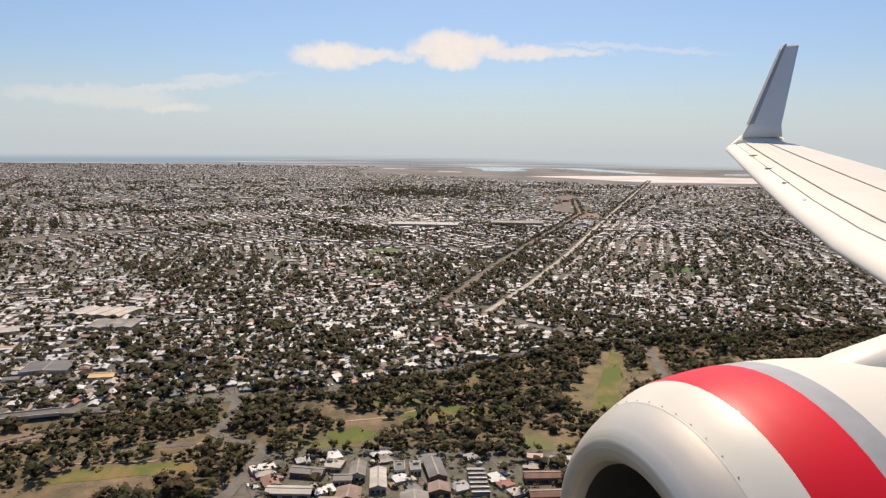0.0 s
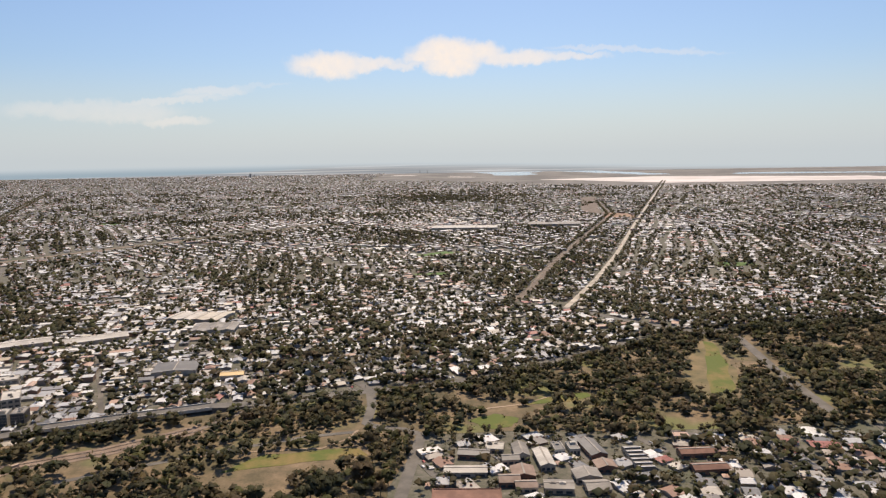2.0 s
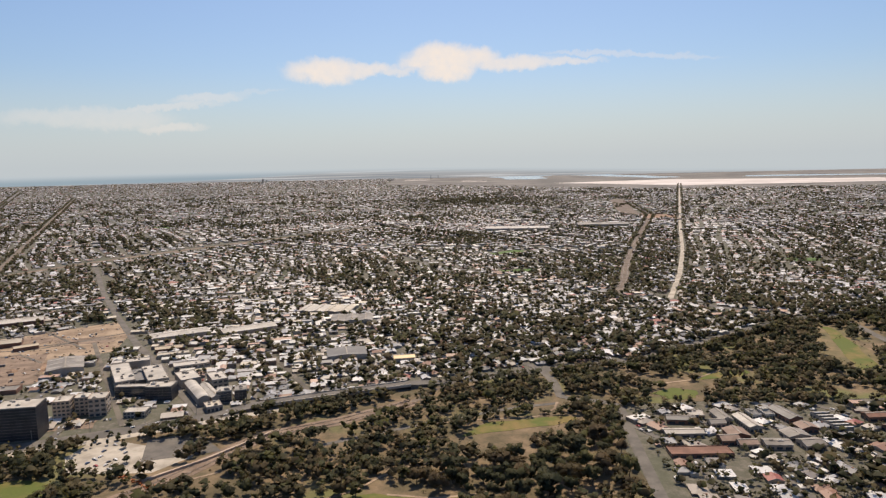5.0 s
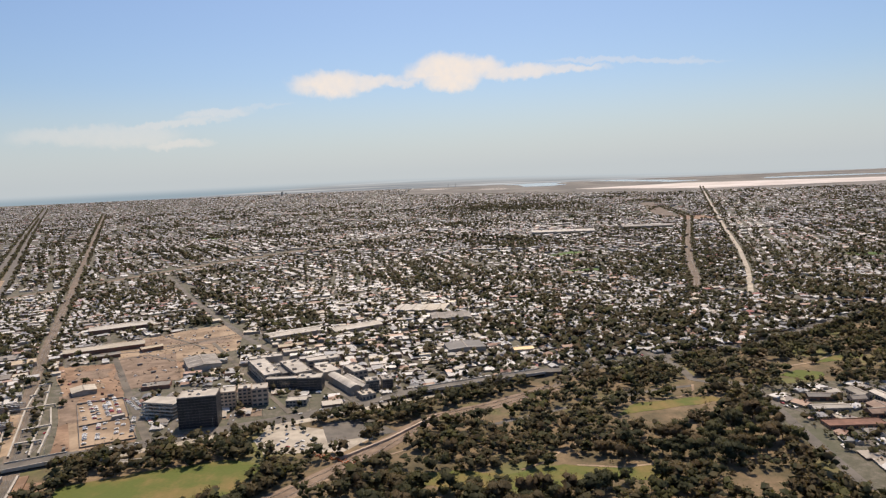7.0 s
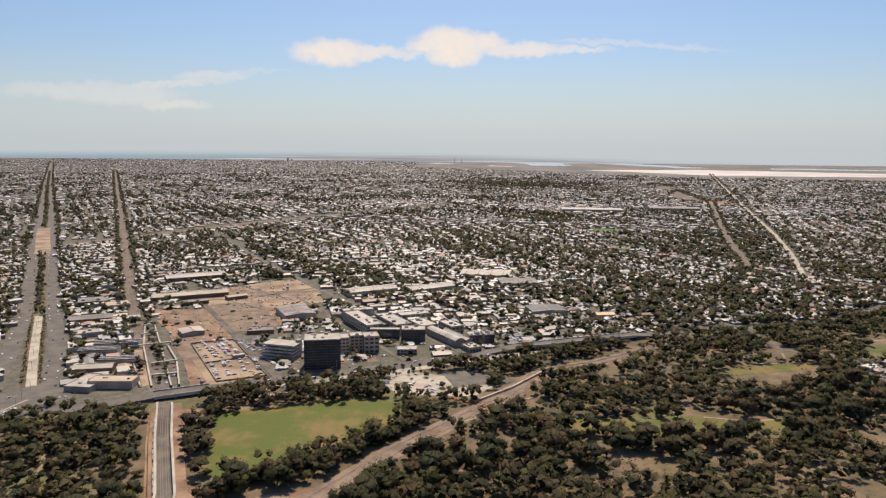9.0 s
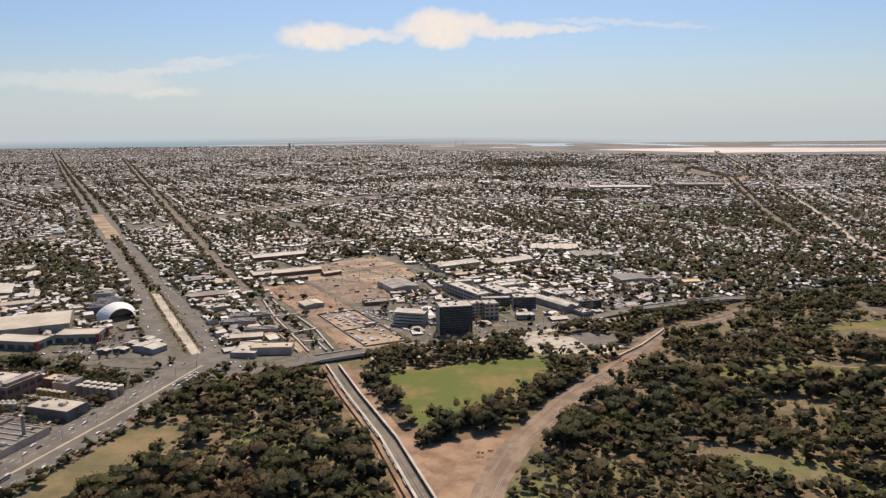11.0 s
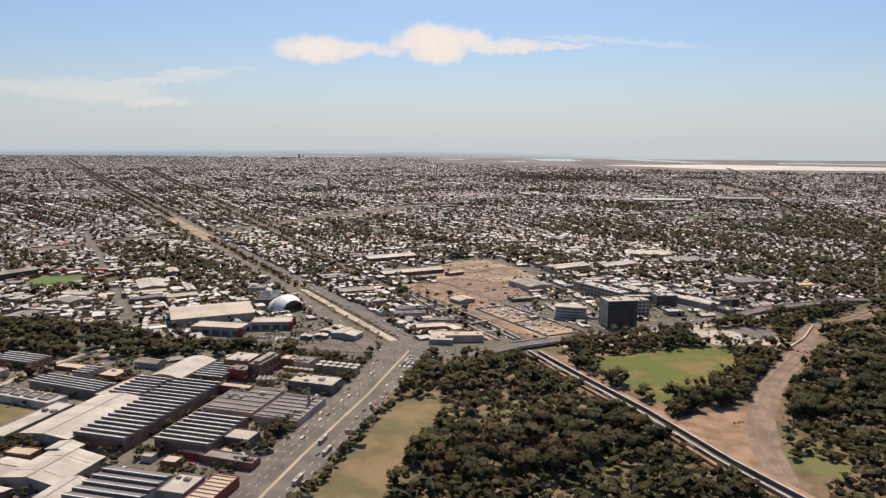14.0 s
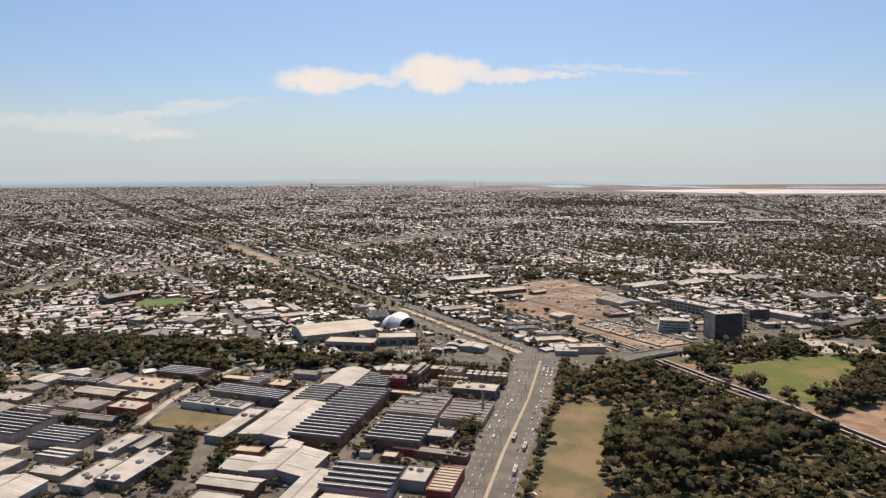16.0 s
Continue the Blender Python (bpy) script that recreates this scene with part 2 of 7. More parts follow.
M_brick_pale = mottled("pale brick", (0.40, 0.31, 0.24), (0.50, 0.40, 0.31), 0.2, 2.0, 0.2, rough=0.9)
M_panel = mottled("grey concrete panels", (0.27, 0.240, 0.205), (0.37, 0.335, 0.29), 0.15, 1.6, 0.2, rough=0.85, spec=0.25)
M_glass_blue = mottled("dark curtain wall", (0.035, 0.034, 0.038), (0.060, 0.058, 0.062), 0.2, 1.2, 0.2, rough=0.35, spec=0.4)
M_window = mottled("window glass", (0.035, 0.045, 0.055), (0.06, 0.07, 0.08), 0.5, rough=0.1, spec=0.7)
M_red = mottled("red cladding", (0.20, 0.030, 0.026), (0.26, 0.045, 0.036), 0.2, 1.5, 0.15, rough=0.6)
M_blue_clad = mottled("slate-grey cladding", (0.115, 0.11, 0.11), (0.17, 0.16, 0.155), 0.1, 1.4, 0.15, rough=0.55)
M_gold = mottled("amber tank paint", (0.34, 0.20, 0.04), (0.42, 0.26, 0.07), 0.3, 2.0, 0.15, rough=0.5)
M_tank = mottled("beige tank paint", (0.26, 0.22, 0.165), (0.34, 0.29, 0.22), 0.3, 2.0, 0.15, rough=0.5)
M_yellow_roof = mottled("yellow sheet roof", (0.55, 0.36, 0.13), (0.64, 0.44, 0.19), 0.1, 1.0, 0.15, rough=0.5)
M_salt = mottled("salt pans", (0.46, 0.40, 0.36), (0.60, 0.54, 0.50), 0.006, 0.02, 0.08, rough=0.6)
M_water = mottled("inlet water", (0.28, 0.34, 0.38), (0.36, 0.42, 0.46), 0.004, 0.05, 0.05, rough=0.15)
M_plain = mottled("tidal plain", (0.115, 0.108, 0.098), (0.20, 0.185, 0.165), 0.004, 0.03, 0.3, rough=0.95)
M_orange = mottled("orange plastic", (0.55, 0.14, 0.03), (0.62, 0.18, 0.05), 0.5, rough=0.5)
M_saw_glass = mottled("dusty roof glazing", (0.125, 0.115, 0.105), (0.20, 0.185, 0.17), 0.3, 1.5, 0.25, rough=0.45)
M_ridge = mottled("white ridge flashing", (0.66, 0.65, 0.63), (0.74, 0.73, 0.71), 0.3, 1.5, 0.12, rough=0.5)
M_turf = mottled("watered turf", (0.065, 0.125, 0.024), (0.10, 0.155, 0.035), 0.05, 0.6, 0.2, rough=0.9)
M_canopy = mottled("translucent white canopy sheet", (0.76, 0.755, 0.74), (0.82, 0.815, 0.80), 0.2, 1.2, 0.1, rough=0.4)
M_saw_roof = mottled("weathered brown-grey roof slopes", (0.20, 0.178, 0.158), (0.30, 0.27, 0.245), 0.12, 1.1, 0.25, rough=0.6)
M_brown_tile = mottled("brown roof tiles", (0.20, 0.135, 0.10), (0.28, 0.20, 0.155), 0.2, 2.0, 0.22, rough=0.75)
M_car_far = palette("car paint of the mass", [(0, (0.66, 0.65, 0.63)), (0.48, (0.36, 0.36, 0.36)), (0.68, (0.05, 0.05, 0.055)), (0.84, (0.30, 0.03, 0.03)), (0.92, (0.06, 0.09, 0.16))],
                    "island", 2.0, 0.05, rough=0.4, coat=0.1)
M_wood_far = mottled("far woodland floor", (0.045, 0.055, 0.035), (0.07, 0.075, 0.05), 0.02, 0.2, 0.35, rough=0.95)


def ground_colour(k, pos, isl, rnd):
    """Yards, drives, lawns and bare soil between the roofs."""
    c = k.ramp(k.noise(pos, 0.22, 6.0, 0.75), [(0.28, (0.062, 0.068, 0.040)), (0.48, (0.105, 0.098, 0.070)), (0.62, (0.165, 0.148, 0.118)), (0.76, (0.30, 0.265, 0.215))])
    c = k.mix(k.step(k.noise(pos, 0.012, 4.0), 0.50, 0.70), c, (0.085, 0.092, 0.055))
    return k.mix(1.0, c, k.math("ADD", k.math("MULTIPLY", k.noise(pos, 1.6, 3.0), 0.5), 0.75), "MULTIPLY")


def park_colour(k, pos, isl, rnd):
    """Summer parkland: dry straw, leaf litter, a little green."""
    c = k.ramp(k.noise(pos, 0.05, 6.0, 0.7), [(0.30, (0.066, 0.057, 0.029)), (0.44, (0.115, 0.091, 0.049)), (0.56, (0.185, 0.134, 0.078)), (0.71, (0.275, 0.20, 0.122))])
    c = k.mix(k.step(k.noise(pos, 0.02, 3.0), 0.52, 0.66), c, (0.14, 0.142, 0.05))
    return k.mix(1.0, c, k.math("ADD", k.math("MULTIPLY", k.noise(pos, 0.9, 4.0, 0.7), 0.7), 0.65), "MULTIPLY")


def lawn_colour(k, pos, isl, rnd):
    """A watered oval, mown in bands, going straw-coloured in places."""
    c = k.mix(k.step(k.noise(pos, 0.05, 4.0), 0.42, 0.66), (0.088, 0.112, 0.013), (0.200, 0.142, 0.045))
    wave = k.add("ShaderNodeTexWave", Scale=0.06, Distortion=2.5)
    k.put(pos, wave.inputs[0])
    c = k.mix(k.math("MULTIPLY", wave.outputs[1], 0.25), c, (0.094, 0.110, 0.016))
    return k.mix(1.0, c, k.math("ADD", k.math("MULTIPLY", k.noise(pos, 0.8, 4.0), 0.4), 0.8), "MULTIPLY")


M_ground = shader("suburban ground", ground_colour, rough=0.95)
M_park = shader("summer parkland", park_colour, rough=0.97, bump=0.3, bump_scale=0.5)
M_lawn = shader("mown oval grass", lawn_colour, rough=0.9)

# ---- building blocks ----


def part(name, bm, material, parent=None, label="", at=None):
    """Links a bmesh (or a mesh) as one object, under its thing if one is given."""
    if isinstance(bm, bmesh.types.BMesh):
        me = bpy.data.meshes.new(name)
        bm.to_mesh(me)
        bm.free()
    else:
        me = bm
    if material and not me.materials:
        me.materials.append(material)
    ob = new(name, me)
    ob.parent = parent
    if at:
        ob.matrix_local = at
    return tagged(ob, label) if label else ob


def thing(name, m, label, category, group="", kind=""):
    ob = new(name)
    ob.empty_display_size = 0.5
    ob.matrix_world = m
    return tagged(ob, label, category, group, kind)


def box(bm, x0, x1, y0, y1, z0, z1):
    v = [bm.verts.new((x, y, z)) for z in (z0, z1) for y in (y0, y1) for x in (x0, x1)]
    for f in ((0, 2, 3, 1), (4, 5, 7, 6), (0, 1, 5, 4), (1, 3, 7, 5), (3, 2, 6, 7), (2, 0, 4, 6)):
        bm.faces.new([v[i] for i in f])
    return bm


def boxes(*spans):
    bm = bmesh.new()
    for s in spans:
        box(bm, *s)
    return bm


def prism(bm, outline, y0, y1):
    """A closed outline in x and z, drawn along y."""
    a = [bm.verts.new((x, y0, z)) for x, z in outline]
    b = [bm.verts.new((x, y1, z)) for x, z in outline]
    bm.faces.new(a), bm.faces.new(b[::-1])
    for i in range(len(a)):
        j = (i + 1) % len(a)
        bm.faces.new((a[j], a[i], b[i], b[j]))
    return bm


def tube(bm, x, y, z0, z1, r, n=10, r_top=None):
    r_top = r if r_top is None else r_top
    lo = [bm.verts.new((x + r * math.cos(i * math.tau / n), y + r * math.sin(i * math.tau / n), z0)) for i in range(n)]
    hi = [bm.verts.new((x + r_top * math.cos(i * math.tau / n), y + r_top * math.sin(i * math.tau / n), z1)) for i in range(n)]
    for i in range(n):
        j = (i + 1) % n
        bm.faces.new((lo[i], lo[j], hi[j], hi[i]))
    bm.faces.new(hi)
    return bm


def mesh_from(name, verts, faces, sizes, slots):
    """A mesh from numpy arrays: corners flat in faces, the corner count of each face in sizes."""
    me = bpy.data.meshes.new(name)
    me.vertices.add(len(verts)), me.loops.add(len(faces)), me.polygons.add(len(sizes))
    me.vertices.foreach_set("co", verts.astype(np.float32).ravel())
    me.loops.foreach_set("vertex_index", faces.astype(np.int32))
    me.polygons.foreach_set("loop_start", (np.cumsum(sizes) - sizes).astype(np.int32))
    me.polygons.foreach_set("material_index", slots.astype(np.int32))
    me.update(calc_edges=True)
    me.shade_flat()
    return me


class Kit:
    """A small shape that a mass repeats: corners, faces and the material slot of each face."""

    def __init__(self, verts, faces, slots=None):
        self.v = np.array(verts, float)
        self.flat = np.array([i for f in faces for i in f])
        self.sizes = np.array([len(f) for f in faces])
        self.slots = np.array(slots if slots is not None else [0] * len(faces))
        way = (self.v - (0, 0, 0.35)) + np.random.default_rng(len(faces)).normal(0, 0.13, self.v.shape)
        self.out = way / np.linalg.norm(way, axis=1)[:, None]


def mass(name, kits, spots, materials, label, category, kind="stuff", leafy=False):
    """spots: rows of kit, x, y, z, sx, sy, sz, angle. One mesh of many; leafy ones are shaded as round crowns."""
    spots = np.array(spots, float).reshape(-1, 8)
    V, F, S, T, N, base = [], [], [], [], [], 0
    for i, kit in enumerate(kits):
        s = spots[spots[:, 0] == i]
        if not len(s):
            continue
        v = kit.v[None] * s[:, None, 4:7]
        c, n = np.cos(s[:, 7])[:, None], np.sin(s[:, 7])[:, None]
        v = np.stack([v[..., 0] * c - v[..., 1] * n, v[..., 0] * n + v[..., 1] * c, v[..., 2]], -1) + s[:, None, 1:4]
        V.append(v.reshape(-1, 3))
        if leafy:
            N.append(np.stack([kit.out[:, 0] * c - kit.out[:, 1] * n, kit.out[:, 0] * n + kit.out[:, 1] * c, np.broadcast_to(kit.out[:, 2], (len(s), len(kit.v)))], -1).reshape(-1, 3))
        F.append((kit.flat[None] + base + np.arange(len(s))[:, None] * len(kit.v)).ravel())
        S.append(np.tile(kit.sizes, len(s))), T.append(np.tile(kit.slots, len(s)))
        base += len(s) * len(kit.v)
    me = mesh_from(name, np.concatenate(V), np.concatenate(F), np.concatenate(S), np.concatenate(T))
    if leafy:
        me.shade_smooth()
        me.normals_split_custom_set_from_vertices(np.concatenate(N).astype(np.float32))
    for m in materials:
        me.materials.append(m)
    return tagged(new(name, me), label, category, "", kind)


def house_kit(hip=True, wing=False):
    """A cottage one unit wide, deep and high: walls in slot 0, roof in slot 1."""
    e, o = 0.60, 0.06
    v = [(-.5, -.5, 0), (.5, -.5, 0), (.5, .5, 0), (-.5, .5, 0), (-.5, -.5, e), (.5, -.5, e), (.5, .5, e), (-.5, .5, e)]
    f = [(0, 1, 5, 4), (1, 2, 6, 5), (2, 3, 7, 6), (3, 0, 4, 7)]
    s = [0] * 4
    r = 0.24 if hip else 0.5 + o
    v += [(-.5 - o, -.5 - o, e - .03), (.5 + o, -.5 - o, e - .03), (.5 + o, .5 + o, e - .03), (-.5 - o, .5 + o, e - .03), (-r, 0, 1), (r, 0, 1)]
    f += [(8, 9, 13, 12), (10, 11, 12, 13), (9, 10, 13), (11, 8, 12), (0, 4, 8), (8, 4, 5, 9)]
    s += [1, 1, 1 if hip else 0, 1 if hip else 0, 0, 1]
    if wing:
        n = len(v)
        v += [(.1, -.95, 0), (.5, -.95, 0), (.1, -.95, e), (.5, -.95, e), (.1, -.4, e), (.5, -.4, e), (.3, -.98, .86), (.3, -.2, .86), (.1, -.5, 0), (.5, -.5, 0)]
        f += [(n, n + 1, n + 3, n + 6, n + 2), (n + 8, n, n + 2, n + 4), (n + 1, n + 9, n + 5, n + 3), (n + 2, n + 6, n + 7, n + 4), (n + 6, n + 3, n + 5, n + 7)]
        s += [0, 0, 0, 1, 1]
    return Kit(v, f, s)


def shed_kit(kind):
    """Commercial sheds: walls in slot 0, roof in slot 1."""
    if kind == "flat":
        v = [(-.5, -.5, 0), (.5, -.5, 0), (.5, .5, 0), (-.5, .5, 0), (-.5, -.5, 1), (.5, -.5, 1), (.5, .5, 1), (-.5, .5, 1),
             (-.47, -.47, .93), (.47, -.47, .93), (.47, .47, .93), (-.47, .47, .93)]
        f = [(0, 1, 5, 4), (1, 2, 6, 5), (2, 3, 7, 6), (3, 0, 4, 7), (8, 9, 10, 11), (4, 5, 9, 8), (5, 6, 10, 9), (6, 7, 11, 10), (7, 4, 8, 11)]
        return Kit(v, f, [0, 0, 0, 0, 1, 0, 0, 0, 0])
    v = [(-.5, -.5, 0), (.5, -.5, 0), (.5, .5, 0), (-.5, .5, 0), (-.5, -.5, .72), (.5, -.5, .72), (.5, .5, .72), (-.5, .5, .72), (-.5, 0, 1), (.5, 0, 1)]
    f = [(0, 1, 5, 4), (1, 2, 6, 9, 5), (2, 3, 7, 6), (3, 0, 4, 8, 7), (4, 5, 9, 8), (6, 7, 8, 9)]
    return Kit(v, f, [0, 0, 0, 0, 1, 1])


def crown_shape(rng, lumps, leaves, squash=0.75, size=0.075):
    """Clumps of foliage and loose sprays of leaves: corners and faces, about one unit across and high."""
    v, f = [], []
    heads = []
    fine = leaves > 20
    for i in range(max(3, lumps)):
        a, h = rng.uniform(0, math.tau), rng.uniform(0.36, 0.86)
        reach = 0.42 * math.sqrt(max(0.05, 1 - ((h - 0.58) / 0.5) ** 2)) * rng.uniform(0.3, 1.0)
        heads.append((Vector((reach * math.cos(a), reach * math.sin(a), h)), rng.uniform(0.13, 0.24) if fine else rng.uniform(0.19, 0.31)))
    for c, r in heads[:lumps]:
        r *= 0.9 if fine else 1.2
        n = len(v)
        spin = rng.uniform(0, 1)
        ring = 6 if fine else 4
        v.append(c + Vector((rng.uniform(-.4, .4) * r, rng.uniform(-.4, .4) * r, r * squash * rng.uniform(0.6, 1.1))))
        for j in range(ring):
            b = (j + spin) * math.tau / ring
            q = r * rng.uniform(0.6, 1.35)
            v.append(c + Vector((q * math.cos(b), q * math.sin(b), r * rng.uniform(-0.55, 0.5))))
        v.append(c - Vector((0, 0, r * squash)))
        for j in range(ring):
            k = (j + 1) % ring
            f.append((n, n + 1 + j, n + 1 + k))
            f.append((n + ring + 1, n + 1 + k, n + 1 + j))
    for i in range(leaves):
        c, r = heads[rng.randrange(len(heads))]
        way = Vector((rng.gauss(0, 1), rng.gauss(0, 1), rng.gauss(0.15, 0.8))).normalized()
        at = c + way * r * rng.uniform(0.7, 1.35)
        n = len(v)
        for j in range(3):
            v.append(at + Vector((rng.uniform(-1, 1), rng.uniform(-1, 1), rng.uniform(-0.8, 0.8))) * size)
        f.append((n, n + 1, n + 2))
    return v, f


def plain_kit(hip):
    """The plainest far house: four walls and a pitched roof."""
    v = [(-.5, -.5, 0), (.5, -.5, 0), (.5, .5, 0), (-.5, .5, 0), (-.5, -.5, .58), (.5, -.5, .58), (.5, .5, .58), (-.5, .5, .58), (-.2 if hip else -.5, 0, 1), (.2 if hip else .5, 0, 1)]
    return Kit(v, [(0, 1, 5, 4), (1, 2, 6, 5), (2, 3, 7, 6), (3, 0, 4, 7), (4, 5, 9, 8), (6, 7, 8, 9), (5, 6, 9), (7, 4, 8)], [0, 0, 0, 0, 1, 1, 1 if hip else 0, 1 if hip else 0])


rng = random.Random(11)
FAR_HOUSES = [plain_kit(True), plain_kit(False)]
YARD = [Kit(*crown_shape(rng, 2, 9, 0.8, 0.14)) for _ in range(8)]
DOTS = [Kit(*crown_shape(rng, 1, 0, 0.9)) for _ in range(5)]
CROWNS = [Kit(*crown_shape(rng, 9, 105, 0.85, 0.072)) for _ in range(11)]
SPECKS = [Kit(*crown_shape(rng, 2, 0)) for _ in range(5)]
BUSHES = [Kit(*crown_shape(rng, 2, 24, 0.75, 0.13)) for _ in range(5)]
HOUSES = [house_kit(True), house_kit(True, True), house_kit(False), house_kit(False, True)]
SHEDS = [shed_kit("flat"), shed_kit("gable")]


def strip(name, pts, width, z, material, label, category, kind="structure", thick=0.05):
    """A band of constant width along a line of points."""
    bm = bmesh.new()
    p = [Vector((*q, 0)) for q in pts]
    rows = []
    for i, q in enumerate(p):
        d = (p[min(i + 1, len(p) - 1)] - p[max(i - 1, 0)]).normalized()
        s = Vector((-d.y, d.x, 0)) * width / 2
        rows.append([bm.verts.new((*(q + s).xy, zz)) for zz in (z, z - thick)] + [bm.verts.new((*(q - s).xy, zz)) for zz in (z, z - thick)])
    for a, b in zip(rows, rows[1:]):
        bm.faces.new((a[0], a[2], b[2], b[0])), bm.faces.new((a[1], a[0], b[0], b[1])), bm.faces.new((a[2], a[3], b[3], b[2]))
    return tagged(part(name, bm, material), label, category, "", kind)


def patch(name, pts, z, material, label, category, kind="structure", wobble=0.0):
    """A flat piece of land within an outline."""
    bm = bmesh.new()
    r = random.Random(len(pts))
    out = []
    for a, b in zip(pts, pts[1:] + pts[:1]):
        n = 4 if wobble else 1
        for i in range(n):
            out.append((a[0] + (b[0] - a[0]) * i / n + r.uniform(-wobble, wobble), a[1] + (b[1] - a[1]) * i / n + r.uniform(-wobble, wobble)))
    top = [bm.verts.new((*q, z)) for q in out]
    low = [bm.verts.new((*q, z - 0.05)) for q in out]
    bm.faces.new(top)
    for i in range(len(out)):
        j = (i + 1) % len(out)
        bm.faces.new((top[i], low[i], low[j], top[j]))
    bmesh.ops.recalc_face_normals(bm, faces=bm.faces)
    return tagged(part(name, bm, material), label, category, "", kind)


def inside(x, y, poly):
    hit = False
    for (ax, ay), (bx, by) in zip(poly, poly[1:] + poly[:1]):
        if (ay > y) != (by > y) and x < ax + (y - ay) * (bx - ax) / (by - ay):
            hit = not hit
    return hit


def gap_to(x, y, line):
    best = 1e9
    for (ax, ay), (bx, by) in zip(line, line[1:]):
        dx, dy = bx - ax, by - ay
        u = max(0.0, min(1.0, ((x - ax) * dx + (y - ay) * dy) / (dx * dx + dy * dy)))
        best = min(best, (x - ax - u * dx) ** 2 + (y - ay - u * dy) ** 2)
    return math.sqrt(best)


def along(line, step):
    """Points and headings at even steps on a line."""
    left = 0.0
    for (ax, ay), (bx, by) in zip(line, line[1:]):
        n = math.hypot(bx - ax, by - ay)
        while left < n:
            yield ax + (bx - ax) * left / n, ay + (by - ay) * left / n, math.atan2(by - ay, bx - ax)
            left += step
        left -= n


# ---- the plan ----
PORT_W = [(-509, 190), (-541, 254), (-586, 342), (-736, 598), (-963, 990), (-1376, 1700), (-1900, 2610), (-2600, 3820)]
PORT_E = [(-487, 200), (-527, 279), (-567, 343), (-718, 599), (-947, 992), (-1365, 1701), (-1886, 2600), (-2586, 3810)]
PORT_MID = [(-498, 205), (-534, 267), (-577, 343), (-727, 598), (-955, 991), (-1370, 1700), (-1893, 2605), (-2590, 3815)]
PORT_S = [(-493, 192), (-508, 128), (-525, 68), (-534, 32), (-552, -40), (-580, -150)]
TERRACE = [(-490, 178), (-457, 184), (-435, 196), (-414, 207), (-387, 221), (-352, 238), (-322, 251), (-297, 264), (-274, 275), (-250, 286), (-228, 294), (-206, 302), (-185, 310),
           (-116, 335), (-48, 354), (7, 394), (47, 423), (74, 438), (102, 449), (158, 468), (239, 481), (406, 514)]
TORRENS = [(25, 533), (37, 563), (77, 665), (136, 833), (251, 1193), (589, 2226), (856, 3041)]
TORRENS_E = [(25, 533), (62, 490), (91, 465), (105, 449)]
TORRENS_W = [(25, 533), (-21, 555), (-65, 612), (-130, 693), (-217, 792)]
RAIL_LINK = [(-187, 284), (-112, 404), (-11, 569)]
RAIL_N = [(-11, 569), (8, 626), (44, 756), (112, 966), (258, 1405), (312, 1790)]
RAIL_PARK = [(-187, 284), (-221, 259), (-253, 243), (-282, 196), (-322, 146), (-347, 105), (-358, 78), (-365, 50), (-372, 0), (-380, -60), (-398, -220), (-420, -420)]
LINE_N = [(-427, 187), (-440, 208), (-480, 281), (-549, 415), (-683, 687), (-1201, 1731), (-1700, 2740)]
LINE_S = [(-427, 187), (-413, 152), (-394, 108), (-378, 62), (-350, 0), (-320, -70), (-245, -230), (-150, -420)]
CROSS_N = [(-1500, -100), (-920, 420), (-868, 525), (-800, 610), (-745, 665), (-690, 745), (-640, 840), (-560, 960), (-300, 1290)]
CROSS_FAR = [[(-2700, 300), (-1560, 1120), (-1230, 1420), (-700, 1960), (60, 2900)], [(-3200, 1300), (-2150, 2150), (-1500, 2760), (-700, 3560)], [(-880, 2420), (-300, 1990), (220, 1560), (700, 1480), (1500, 1620)], [(-1000, 1100), (-520, 1010), (-60, 900), (150, 860)]]
SIDE = [(-384, 222), (-419, 280), (-451, 334), (-520, 450)]
DEPOT_LANE = [(-673, 98), (-672, 128), (-665, 161), (-657, 182), (-646, 196)]
DEPOT_BEND = [(-641, 85), (-638, 74), (-634, 64), (-633, 53), (-636, 39), (-641, 20)]
STREET_A = [(-326, 257), (-354, 303), (-398, 376), (-423, 418)]
STREET_B = [(-293, 272), (-317, 306), (-348, 355), (-385, 405), (-449, 506), (-513, 611), (-610, 785)]
STREET_D = [(-560, 505), (-521, 527), (-478, 554), (-443, 567), (-398, 585), (-330, 612)]
STREET_C = [(-245, 304), (-262, 337), (-278, 366), (-302, 409)]
HALL_ST = [(-508, 188), (-532, 193), (-565, 201), (-595, 203), (-640, 197), (-720, 204)]
HEDGE = [(-585, 196), (-553, 191), (-530, 183), (-507, 171), (-504, 150), (-511, 140), (-519, 158), (-555, 174), (-585, 182)]
HIND = [(-657, 240), (-666, 254), (-704, 322), (-738, 384), (-790, 477), (-830, 544), (-900, 665)]
HILL_RD = [(-122, 350), (-113, 337), (-109, 312), (-109, 289), (-101, 283), (-90, 281), (-82, 275), (-83, 262), (-85, 240), (-87, 217), (-91, 155)]
PARK_RD = [(-226, 230), (-181, 253), (-157, 264), (-133, 274), (-112, 279)]
EAST_RD = [(105, 449), (128, 439), (120, 366), (117, 298)]
OVAL = [(-402, 178), (-375, 190), (-341, 201), (-320, 194), (-327, 170), (-340, 156), (-360, 136), (-378, 120), (-386, 124)]
SAND = [(-513, 420), (-470, 455), (-437, 482), (-409, 450), (-397, 395), (-428, 368), (-470, 372), (-490, 385)]
